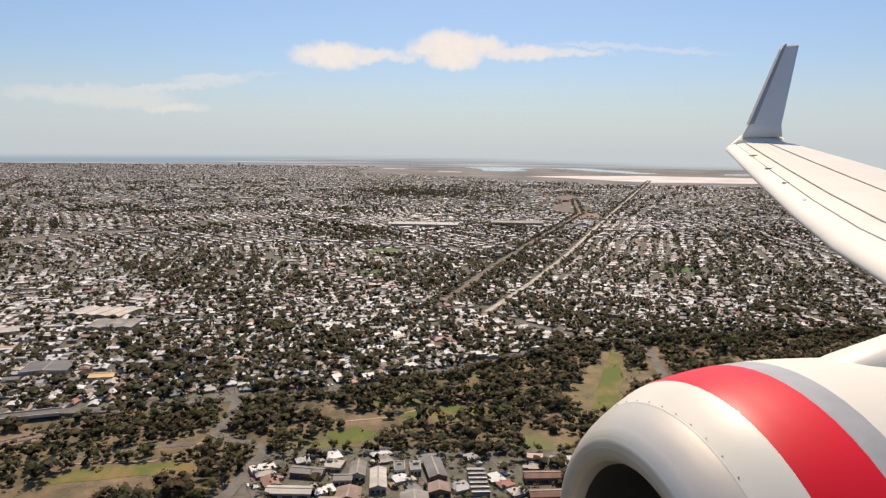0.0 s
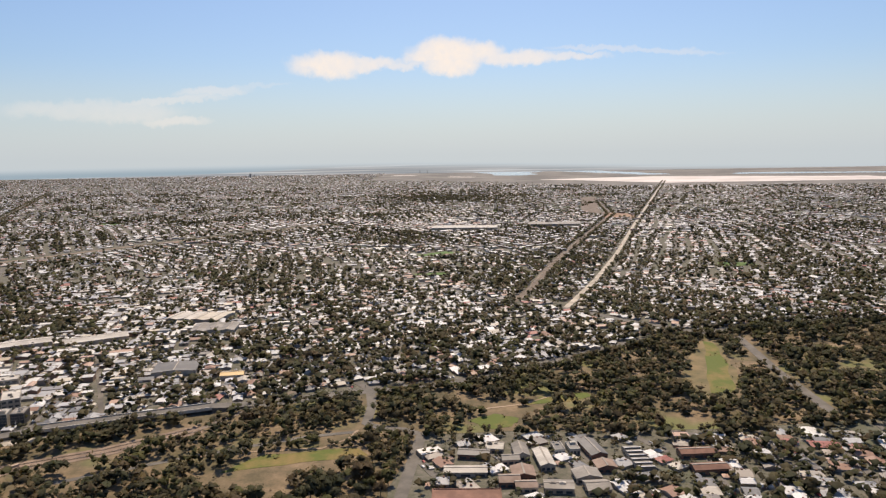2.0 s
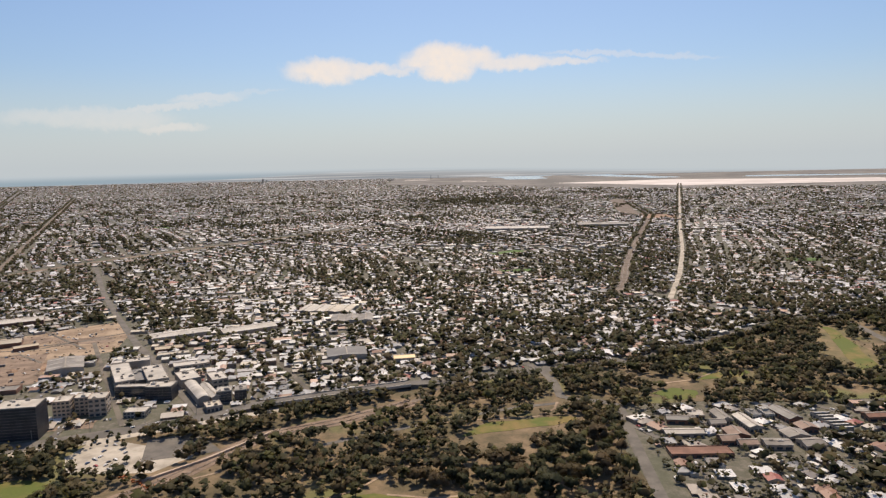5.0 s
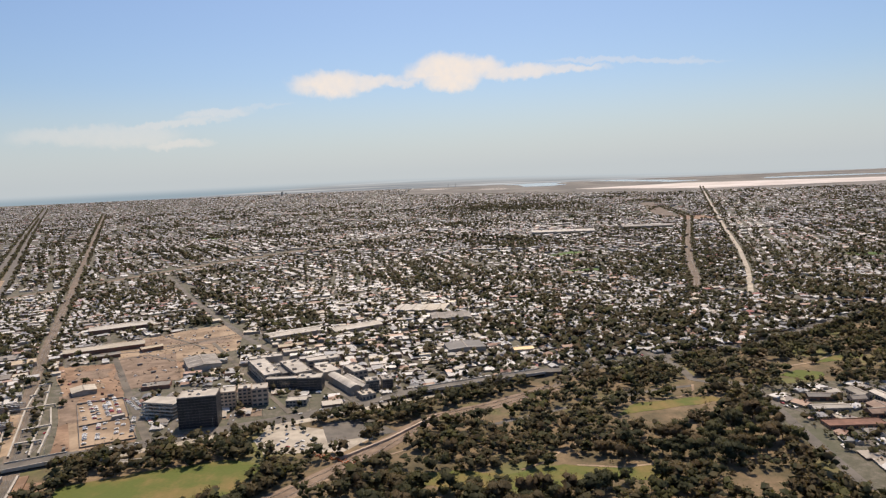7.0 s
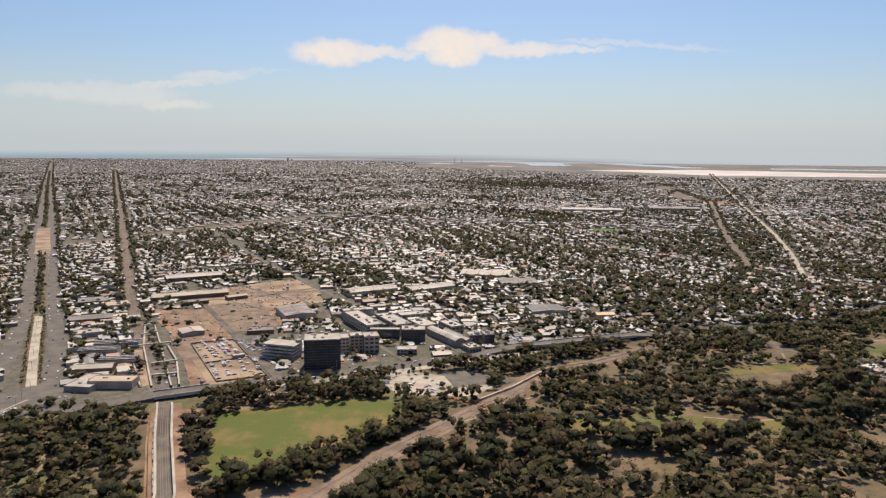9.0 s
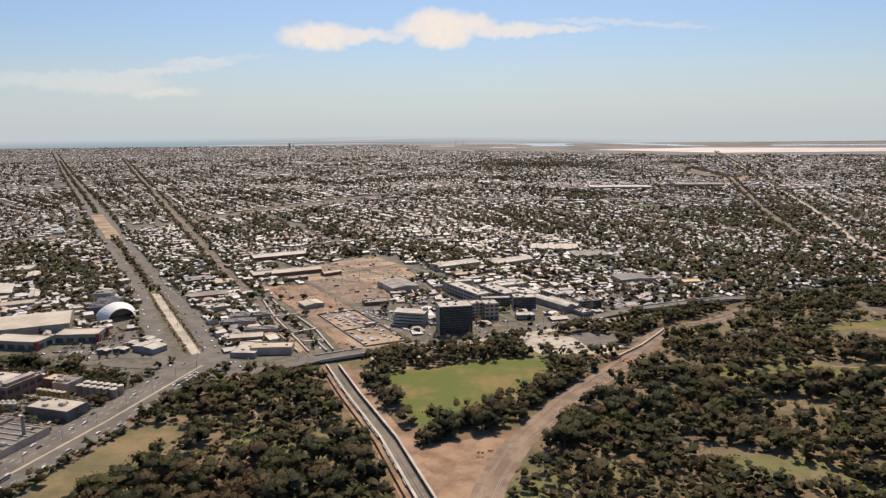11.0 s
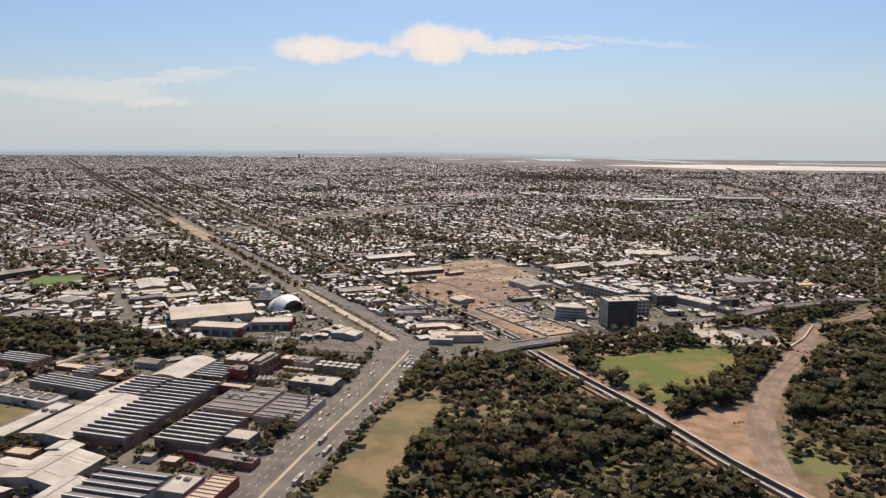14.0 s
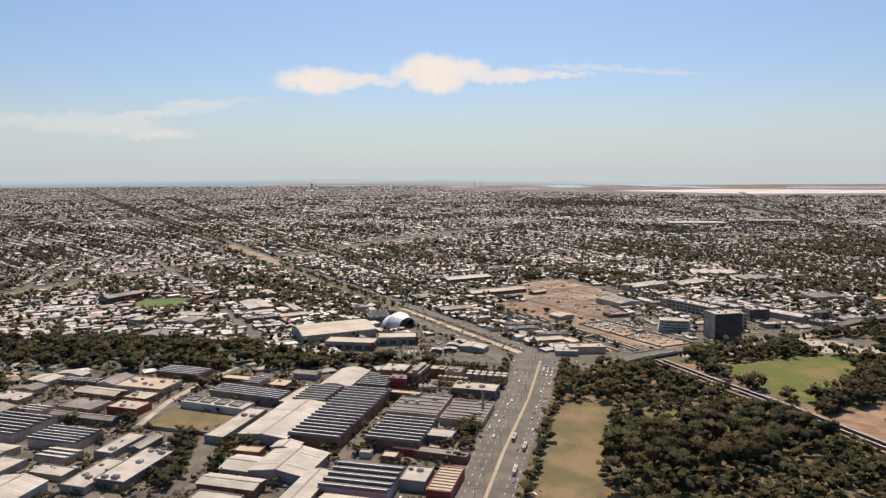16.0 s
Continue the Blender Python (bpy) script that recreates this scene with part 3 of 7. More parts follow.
SITE = [(-513, 366), (-470, 300), (-425, 214), (-391, 226), (-430, 293), (-440, 312), (-410, 330), (-400, 352), (-430, 369)]
LOT = [(-459, 286), (-430, 293), (-393, 228), (-417, 214)]
DRY = [(-496, 118), (-479, 127), (-468, 121), (-484, 70), (-500, 20), (-518, -30), (-535, -30), (-517, 30), (-506, 70)]
FAIRWAY = [(61, 350), (78, 391), (102, 436), (110, 428), (101, 387), (94, 347), (71, 312), (58, 316)]
BREWERY = [(-760, 175), (-690, 172), (-560, 168), (-520, 170), (-508, 140), (-528, 60), (-545, 0), (-560, -60), (-760, -60)]
RIVER_BELT = [(-900, 250), (-755, 250), (-675, 243), (-628, 208), (-560, 200), (-540, 186), (-628, 178), (-692, 176), (-794, 190), (-900, 190)]
NORTHEND = [(-80, 267), (-41, 271), (54, 275), (129, 284), (131, 149), (-89, 145)]
STADIUM = (-772, 372)

ROADS = [(PORT_W, 9), (PORT_E, 9), (PORT_S, 24), (TERRACE, 11), (TORRENS, 8), (TORRENS_E, 8), (TORRENS_W, 6), (RAIL_LINK, 4), (RAIL_N, 10), (RAIL_PARK, 12), (LINE_N, 9), (LINE_S, 12.5), (PORT_MID[:4], 13), (PORT_MID[3:5], 24),
         (CROSS_N, 30), *[(line, 7) for line in CROSS_FAR], (SIDE, 5), (HIND, 7), (HALL_ST, 6), (DEPOT_LANE, 4), (DEPOT_BEND, 5), (STREET_A, 4), (STREET_B, 8), (STREET_D, 8), (STREET_C, 3.5), (HILL_RD, 5), (PARK_RD, 4), (EAST_RD, 7)]
KEEP_OFF = []          # footprints of the larger buildings: x, y, half width, half depth, angle


def on_road(x, y, spare=1.0):
    return any(gap_to(x, y, line) < w / 2 + spare for line, w in ROADS)


def in_building(x, y, spare=1.0):
    for bx, by, hw, hd, a in KEEP_OFF:
        dx, dy = x - bx, y - by
        if abs(dx) + abs(dy) > 90:
            continue
        c, s = math.cos(a), math.sin(a)
        if abs(dx * c + dy * s) < hw + spare and abs(dy * c - dx * s) < hd + spare:
            return True
    return False


def park_side(x, y):
    """South of the terrace, in the parklands."""
    if x < -492 or y > 520:
        return False
    for (ax, ay), (bx, by) in zip(TERRACE, TERRACE[1:]):
        if ax <= x < bx:
            return y < ay + (by - ay) * (x - ax) / (bx - ax) and not inside(x, y, NORTHEND)
    return x >= 400 and y < 505


# ---- ground, roads, rails ----
def offset(line, d):
    out = []
    for i, (x, y) in enumerate(line):
        (ax, ay), (bx, by) = line[max(i - 1, 0)], line[min(i + 1, len(line) - 1)]
        n = math.hypot(bx - ax, by - ay)
        out.append((x - (by - ay) / n * d, y + (bx - ax) / n * d))
    return out


def make_ground():
    bm = bmesh.new()
    bmesh.ops.create_grid(bm, x_segments=24, y_segments=24, size=6500)
    bmesh.ops.translate(bm, verts=bm.verts, vec=(0, 2500, 0))
    tagged(part("ground", bm, M_ground), "suburban ground of yards, drives and bare soil", "ground", "", "structure")


make_ground()
patch("park_ground", [(-492, 178), *TERRACE[1:], (420, 300), (140, 290), (55, 279), (-40, 278), (-80, 275), (-92, 225), (-60, -430), (-640, -430), (-565, -90), (-520, 40), (-500, 110)], 0.06,
      M_park, "dry summer parkland of straw grass and leaf litter", "ground", wobble=0.6)
patch("oval_lawn", OVAL, 0.12, M_lawn, "mown green oval going straw-coloured in patches", "grass", wobble=0.5)
patch("dry_field", DRY, 0.11, M_dry, "dry brown grass field beside the main road", "grass", wobble=0.8)
patch("fairway", FAIRWAY, 0.12, M_dry, "sun-bleached golf fairway", "grass", wobble=1.2)
patch("fairway_lawn", [(68, 326), (86, 381), (101, 428), (106, 421), (96, 375), (82, 327)], 0.17, M_lawn, "watered strip of golf fairway", "grass", wobble=1.0)
patch("golf_green", [(-61, 291), (-51, 281), (-39, 284), (-36, 295), (-47, 299)], 0.14, M_lawn, "watered golf green", "grass", wobble=1.0)
patch("golf_lawn", [(-31, 311), (-7, 316), (6, 324), (3, 330), (-21, 323)], 0.14, M_lawn, "watered golf fairway", "grass", wobble=1.0)
patch("park_lawn", [(-163, 237), (-149, 255), (-110, 262), (-104, 254), (-131, 246)], 0.14, M_lawn, "patchy lawn in the parkland", "grass", wobble=1.2)
patch("park_lawn", [(-262, 179), (-242, 183), (-219, 178), (-197, 184), (-158, 181), (-160, 170), (-191, 169), (-211, 164), (-241, 166), (-258, 172)], 0.14, M_lawn, "long patchy lawn among park trees", "grass", wobble=1.2)
patch("sand_lot", SAND, 0.10, M_sand, "bare sandy building land", "ground", wobble=1.5)
patch("building_site", SITE, 0.08, M_dirt, "bare orange earth of a building site", "ground", wobble=1.2)
patch("spoil_ground", [(-388, 119), (-379, 104), (-354, 114), (-346, 116), (-354, 90), (-362, 60), (-368, 20), (-372, 30), (-378, 60), (-386, 95)], 0.11, M_dirt, "bare orange spoil ground between two railways", "ground", wobble=0.5)
patch("bank_ground", [(-429, 184), (-413, 150), (-404, 156), (-409, 184)], 0.10, M_dirt, "bare earth beside the cutting", "ground", wobble=0.4)
patch("car_lot", LOT, 0.14, M_sand, "sandy car lot with parked cars", "ground", wobble=0.4)
patch("brewery_yard", BREWERY, 0.06, M_asphalt_dark, "dark asphalt yards between factory sheds", "pavement")
patch("plaza", [(-330, 243), (-300, 232), (-283, 238), (-278, 220), (-290, 206), (-325, 205), (-335, 222)], 0.12, M_paving, "pale paved square and car park by the park", "pavement", wobble=0.6)
patch("car_park", [(-306, 240), (-284, 247), (-268, 226), (-299, 216)], 0.17, M_asphalt, "worn grey car park beside the park", "pavement", wobble=0.4)
patch("forecourt", [(-580, 207), (-556, 258), (-545, 246), (-522, 203), (-545, 204)], 0.10, M_asphalt, "hall forecourt and car park", "pavement", wobble=0.5)
patch("salt_pan", [(360, 3450), (1000, 3650), (1900, 3300), (1900, 2880), (1250, 2880), (815, 2860), (600, 3150)], 0.4, M_salt, "pinkish white salt pans by the gulf", "water", wobble=20)
patch("tidal_plain", [(-560, 5600), (-534, 3620), (-204, 3427), (66, 3200), (300, 2900), (600, 2640), (1400, 2560), (4200, 2560), (4200, 5600)], 0.3, M_plain, "dark tidal plain of samphire and mud", "ground", wobble=25)
patch("inlet", [(-60, 5300), (60, 5000), (175, 4730), (200, 4200), (290, 4120), (430, 4250), (470, 4700), (620, 5200)], 0.5, M_water, "pale tidal inlet", "water", wobble=30)
patch("inlet", [(560, 5400), (830, 4560), (1010, 3960), (1200, 3980), (1080, 4500), (900, 5400)], 0.5, M_water, "pale tidal inlet", "water", wobble=30)
patch("inlet", [(1500, 3900), (2300, 3700), (2500, 3860), (1600, 4100)], 0.5, M_water, "pale tidal inlet", "water", wobble=30)
patch("salt_pan", [(-110, 4060), (30, 3920), (60, 3990), (-80, 4120)], 0.5, M_salt, "small pale salt pan on the plain", "water", wobble=8)
patch("salt_pan", [(-480, 4500), (-330, 4380), (-300, 4440), (-450, 4580)], 0.5, M_salt, "small pale salt pan on the plain", "water", wobble=8)
patch("rail_yard", [(297, 1965), (347, 2009), (240, 1403), (210, 1480)], 0.2, M_ballast, "bare brown rail yard", "ground", wobble=4)
patch("orange_lot", [(223, 1340), (287, 1330), (305, 1420), (251, 1444)], 0.2, M_dirt, "bare orange lot", "ground", wobble=3)
patch("green_lawn", [(-112, 710), (-75, 719), (-71, 703), (-100, 696)], 0.12, M_turf, "small green sports field", "grass", wobble=2)
patch("green_reserve", [(-120, 847), (-76, 888), (-59, 866), (-103, 834)], 0.12, M_turf, "green reserve among houses", "grass", wobble=2)
patch("street_green", [(7, 549), (20, 541), (17, 530), (-3, 540)], 0.12, M_lawn, "green verge at a road junction", "grass", wobble=1)
patch("pitch", [(-797, 386), (-760, 391), (-749, 352), (-786, 350)], 0.12, M_turf, "green football pitch of a small stadium", "grass", wobble=0.2)

strip("road", PORT_W, 9.5, 0.20, M_asphalt, "wide grey carriageway beside a planted median", "road")
strip("road", PORT_E, 9.5, 0.205, M_asphalt, "wide grey carriageway beside a planted median", "road")
strip("median", PORT_MID[:5], 9.0, 0.14, M_park, "dry planted median between two carriageways", "median")
strip("median_paving", PORT_MID[:3], 4.6, 0.18, M_paving, "tan paved strip between median hedges", "median")
strip("median_sand", [(-728, 600), (-742, 625), (-800, 722), (-852, 812)], 15.0, 0.245, M_sand, "bare sandy stretch of median", "median")
strip("road", PORT_S, 23.0, 0.17, M_asphalt, "wide main road with a tram line down its middle", "road")
strip("tram_bed", [(x + 1.6, y) for x, y in PORT_S], 1.2, 0.23, M_tram, "yellowish tram bed in the middle of the road", "tram line")
patch("crossing", [(-513, 190), (-505, 176), (-492, 168), (-478, 176), (-470, 186), (-478, 205), (-486, 214), (-500, 210)], 0.225, M_asphalt, "broad asphalt road junction", "road", wobble=0.3)
strip("verge", offset(TERRACE[3:10], -7.2), 6.0, 0.15, M_paving, "pale paved verge with young trees beside the road", "verge")
strip("road", TERRACE, 10.0, 0.21, M_asphalt, "park-side road with pale asphalt", "road")
strip("road", TORRENS, 5.0, 0.22, M_paving, "long straight pale road", "road")
strip("road", TORRENS_E, 7.0, 0.23, M_asphalt, "asphalt road to a junction", "road")
strip("road", TORRENS_W, 5.5, 0.225, M_asphalt, "asphalt side road", "road")
strip("rail_bed", CROSS_N, 9.0, 0.165, M_rail_earth, "brown gravel cross railway through the suburb", "railway")
for line in CROSS_FAR:
    strip("road", line, 6.5, 0.21, M_asphalt, "long cross road through the far suburb", "road")
strip("road", SIDE, 4.0, 0.20, M_asphalt_dark, "side street beside the building site", "road")
strip("road", STREET_B, 5.0, 0.20, M_asphalt, "long pale street past the sand lot", "road")
strip("road", STREET_D, 5.0, 0.195, M_asphalt, "pale cross street behind the sand lot", "road")
strip("road", DEPOT_LANE, 3.2, 0.19, M_paving, "pale lane between depot and warehouses", "road")
strip("road", DEPOT_BEND, 4.5, 0.19, M_asphalt, "bend of asphalt road below the depot", "road")
for line in (STREET_A, STREET_C):
    strip("road", line, 2.8, 0.19, M_asphalt_dark, "narrow street between houses and flats", "road")
strip("road", HALL_ST, 5.5, 0.195, M_asphalt, "street between the hall and the brewery", "road")
strip("road", HIND, 5.0, 0.20, M_asphalt, "straight street between sheds", "road")
strip("road", HILL_RD, 5.0, 0.19, M_asphalt, "park road climbing to the houses", "road")
strip("road", PARK_RD, 3.0, 0.18, M_asphalt, "narrow park road", "road")
strip("road", EAST_RD, 6.0, 0.185, M_asphalt, "park-side road by the golf course", "road")
for line in ([(-214, 181), (-203, 188), (-195, 199), (-184, 208)], [(-191, 184), (-174, 180.5), (-160, 182.5), (-140, 190)], [(-112, 281), (-115, 271), (-125, 261), (-155, 258), (-183, 252)],
             [(-300, 172), (-285, 182), (-276, 196), (-262, 205)], [(-470, 178), (-462, 160), (-448, 130), (-436, 100), (-420, 60)], [(-61, 304), (-31, 313), (-2, 336), (28, 354), (50, 367)]):
    strip("path", line, 1.3, 0.20, M_sand, "pale dirt footpath through the parkland", "path")
strip("rail_bed", RAIL_LINK, 3.5, 0.15, M_ballast, "narrow brown gravel railway between trees", "railway")
strip("rail_bed", RAIL_N, 8.5, 0.16, M_ballast, "brown gravel railway corridor", "railway")
strip("rail_bed", RAIL_PARK, 10.5, 0.165, M_rail_earth, "brown gravel railway through the park", "railway")
strip("rail_bed", LINE_N, 7.0, 0.155, M_ballast, "brown gravel railway line", "railway")
strip("cutting_earth", LINE_S, 13.0, 0.13, M_dirt, "raw orange earth along a new railway cutting", "ground")
strip("cutting_floor", LINE_S, 5.0, 0.19, M_asphalt_dark, "dark gravel floor of a railway cutting", "railway")


for line, gauges in ((RAIL_PARK, (-2.6, -1.9, 1.9, 2.6)), (LINE_S, (-1.3, -0.6, 0.6, 1.3)), (RAIL_N[:6], (-2.6, -1.9, 1.9, 2.6)), (LINE_N[:5], (-1.6, -0.9, 0.9, 1.6))):
    for d in gauges:
        strip("rail", offset(line, d), 0.11, 0.30, M_steel, "worn steel rail", "rail", thick=0.12)
# the dark colour of both walls paints in the shade inside the cutting
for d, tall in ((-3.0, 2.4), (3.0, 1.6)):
    strip("cutting_wall", offset(LINE_S, d), 0.7, tall, M_dark_metal, "railway cutting wall coloured dark for its shade", "retaining wall", thick=tall)
    strip("wall_cap", offset(LINE_S, d), 0.9, tall + 0.14, M_concrete, "pale concrete cap on the cutting wall", "wall cap", thick=0.13)
for d, wide, tall in ((-4.4, 2.0, 1.3), (5.2, 3.6, 0.9)):
    strip("earth_bank", offset(LINE_S, d), wide, tall, M_dirt, "orange earth bank beside the cutting", "bank", thick=tall)
strip("cutting_floor", [(-436, 203), (-440, 212), (-470, 274), (-494, 324)], 4.6, 0.21, M_asphalt_dark, "dark floor of a railway cutting under works", "railway")
for line in ([(-497, 324), (-475.5, 274), (-443, 210)], [(-491, 324), (-465.5, 274), (-434, 211)], [(-463, 277), (-447, 250), (-431, 213)], [(-483, 272), (-449, 211)]):
    strip("cutting_wall", line, 0.8, 1.2, M_concrete, "pale concrete wall of a railway cutting", "retaining wall", thick=1.2)
patch("works_ground", [(-480, 268), (-474.5, 270), (-445.5, 214), (-448, 211)], 0.17, M_sand, "pale tan ground beside the cutting works", "ground", wobble=0.3)
for line in ([(-452, 283), (-430, 292), (-413, 263)], [(-431, 247), (-411, 259), (-393, 229), (-415, 219), (-452, 283)]):
    strip("fence", line, 0.25, 0.9, M_dark_metal, "dark fence round the car lot", "fence", thick=0.85)
for n, pts in enumerate(([(-477, 382), (-442, 390), (-409, 326), (-437, 309), (-455, 330)], [(-505, 402), (-470, 408), (-448, 430), (-480, 440)], [(-455, 425), (-420, 438), (-410, 420), (-440, 410)],
                         [(-486, 352), (-468, 356), (-462, 336), (-480, 330)], [(-470, 300), (-462, 304), (-436, 256), (-444, 250)])):
    patch("works_ground", pts, 0.155 + n * 0.004, M_rail_earth, "churned brown earth of the building works", "ground", wobble=2.0)
for line in ([(-516, 377), (-490, 381), (-484, 368), (-459, 389), (-432, 369)], [(-468, 405), (-414, 431)], [(-500, 392), (-455, 402), (-412, 446)], [(-480, 455), (-420, 400)]):
    strip("works_track", line, 2.2, 0.19, M_asphalt_dark, "dark vehicle track across building land", "track")
strip("platform_edge", [(-290, 197), (-271, 217), (-250, 246)], 1.0, 1.1, M_brick_pale, "low tan wall beside the railway", "retaining wall", thick=1.1)


def bridge(pts, width, z, label):
    """A road deck on piers, with parapets."""
    a, b = Vector((*pts[0], 0)), Vector((*pts[-1], 0))
    d = (b - a)
    n = d.length
    b0 = thing("road_bridge", Matrix.Translation(a) @ pose(0, 0, 0, 0, 0, math.degrees(math.atan2(d.y, d.x))), label, "bridge")
    part("deck", boxes((0, n, -width / 2, width / 2, z - 0.8, z)), M_asphalt, b0)
    for s in (-1, 1):
        y = s * width / 2
        part("parapet", boxes((0, n, y - 0.2, y + 0.2, z - 0.9, z + 0.6)), M_concrete, b0, "pale concrete parapet")
    for i in range(1, int(n // 9)):
        part("pier", boxes((i * 9 - 0.5, i * 9 + 0.5, -width / 2 + 0.6, width / 2 - 0.6, 0, z - 0.8)), M_concrete, b0)
    for x, s in ((0, -1), (n, 1)):
        bm = bmesh.new()
        prism(bm, [(x, 0.1), (x + s * 26, 0.12), (x + s * 26, 0.25), (x, z)], -width / 2, width / 2)
        bmesh.ops.recalc_face_normals(bm, faces=bm.faces)
        part("ramp", bm, M_asphalt, b0)


bridge([(-262, 280.5), (-190, 308)], 7.5, 2.6, "low concrete road bridge over the railway")
bridge([(-436, 196), (-414, 207)], 8.5, 1.9, "concrete road bridge over the cutting")

# ---- larger buildings ----


def saw_parts(b, w, d, h, teeth, rise, slope_mat, glass_mat):
    """Rows of north-light roofs: a glazed upright face and a long back slope."""
    step = d / teeth
    for i in range(teeth):
        y = -d / 2 + i * step
        bm = bmesh.new()
        prism(bm, [(0, 0), (step, 0), (0, rise)], -w / 2, w / 2)
        bmesh.ops.transform(bm, matrix=Matrix(((0, 1, 0, 0), (1, 0, 0, 0), (0, 0, 1, 0), (0, 0, 0, 1))), verts=bm.verts)
        bmesh.ops.recalc_face_normals(bm, faces=bm.faces)
        part("sawtooth_roof", bm, slope_mat, b, at=Matrix.Translation((0, y + 0.05, h)))
        part("glazing", boxes((-w / 2 + 0.3, w / 2 - 0.3, 0, 0.06, 0.12, rise - 0.2)), glass_mat, b, "dusty dark glazing", at=Matrix.Translation((0, y - 0.03, h)))
        part("ridge_cap", boxes((-w / 2 - 0.1, w / 2 + 0.1, -0.10, 0.26, rise - 0.10, rise + 0.06)), M_ridge, b, "pale metal ridge cap", at=Matrix.Translation((0, y, h)))


def building(name, x, y, w, d, ang, h, roof, wall, top, label, category="building", teeth=8, rise=1.4, vents=0, windows=0, floors=1, along_y=True, skylights=0, seed=1):
    """A building on its footprint; w along the front, d deep, walls h high."""
    r = random.Random(seed + int(abs(x) * 7 + abs(y) * 3))
    if name in ("town_house", "terrace_row"):
        h, rise, windows = h * 0.66, rise * 0.72, windows or 3
    KEEP_OFF.append((x, y, w / 2, d / 2, radians(ang)))
    b = thing(name, pose(x, y, 0, 0, 0, ang), label, category)
    bm = bmesh.new()
    t = 0.25
    if roof == "flat":
        for s in ((-w / 2, w / 2, -d / 2, -d / 2 + t), (-w / 2, w / 2, d / 2 - t, d / 2), (-w / 2, -w / 2 + t, -d / 2 + t, d / 2 - t), (w / 2 - t, w / 2, -d / 2 + t, d / 2 - t)):
            box(bm, *s, 0, h)
        part("wall", bm, wall, b)
        part("roof", boxes((-w / 2 + t, w / 2 - t, -d / 2 + t, d / 2 - t, h - 0.6, h - 0.3)), top, b)
        lift = h - 0.3
    elif roof == "saw":
        part("wall", box(bm, -w / 2, w / 2, -d / 2, d / 2, 0, h), wall, b)
        saw_parts(b, w, d, h, teeth, rise, top, M_saw_glass)
        lift = h
    elif roof in ("gable", "vault"):
        span = w if along_y else d
        n = 9 if roof == "vault" else 2
        arc = [(-span / 2 + span * i / n, rise * (math.sin(math.pi * i / n) if roof == "vault" else 1 - abs(2 * i / n - 1))) for i in range(n + 1)]
        prism(bm, [(-span / 2, 0), (span / 2, 0)] + [(px, h + pz) for px, pz in arc[::-1]], -(d if along_y else w) / 2, (d if along_y else w) / 2)
        skin = bmesh.new()
        lo, o = 0.04, 0.3
        length = (d if along_y else w) / 2 + o
        prism(skin, [(px * (1 + 2 * o / span), h + pz + lo) for px, pz in arc] + [(px * (1 + 2 * o / span), h + pz + lo + 0.14) for px, pz in arc[::-1]], -length, length)
        for q in (bm, skin):
            if not along_y:
                bmesh.ops.rotate(q, cent=(0, 0, 0), matrix=Matrix.Rotation(radians(90), 3, "Z"), verts=q.verts)
            bmesh.ops.recalc_face_normals(q, faces=q.faces)
        part("wall", bm, wall, b)
        part("roof", skin, top, b)
        lift = h
        if roof == "gable":
            cap = boxes((-0.35, 0.35, -length, length, h + rise + 0.10, h + rise + 0.26))
            if not along_y:
                bmesh.ops.rotate(cap, cent=(0, 0, 0), matrix=Matrix.Rotation(radians(90), 3, "Z"), verts=cap.verts)
            part("ridge_cap", cap, M_panel, b)
            for i in range(skylights):
                u = -d / 2 + (i + 0.5) * d / skylights
                for s in (-1, 1):
                    bm2 = bmesh.new()
                    box(bm2, -span * 0.19, span * 0.19, -0.5, 0.5, 0, 0.08)
                    tilt = math.degrees(math.atan2(rise, span / 2))
                    part("skylight", bm2, M_white_metal, b, "pale translucent roof sheet",
                         at=Matrix.Translation((s * span * 0.26, u, h + rise * 0.48 + 0.22)) @ pose(0, 0, 0, 0, s * tilt, 0))
    for i in range(vents):
        s = r.uniform(0.5, 1.3)
        vx, vy = r.uniform(-w / 2 + 1.5, w / 2 - 1.5), r.uniform(-d / 2 + 1.5, d / 2 - 1.5)
        bm3 = boxes((-s, s, -s * 0.7, s * 0.7, 0, s * 0.8), (-s * 0.6, s * 0.6, -s * 0.4, s * 0.4, s * 0.8, s))
        part("roof_unit", bm3, M_grey_metal if i % 2 else M_white_metal, b, "small metal plant box on the roof", at=Matrix.Translation((vx, vy, lift)))
    for fl in range(floors if windows else 0):
        z = h * (fl + 0.35) / floors
        for i in range(windows):
            wx = -w / 2 + (i + 0.5) * w / windows
            ww, wh = w / windows * 0.33, h / floors * 0.25
            part("window", boxes((-ww, ww, -0.05, 0.03, -wh, wh)), M_window, b, at=Matrix.Translation((wx, -d / 2, z)))
        for i in range(max(2, int(windows * d / w))):
            n = max(2, int(windows * d / w))
            wy = -d / 2 + (i + 0.5) * d / n
            ww, wh = d / n * 0.33, h / floors * 0.25
            for s in (-1, 1):
                part("window", boxes((-0.03, 0.03, -ww, ww, -wh, wh)), M_window, b, at=Matrix.Translation((s * w / 2, wy, z)))
    return b


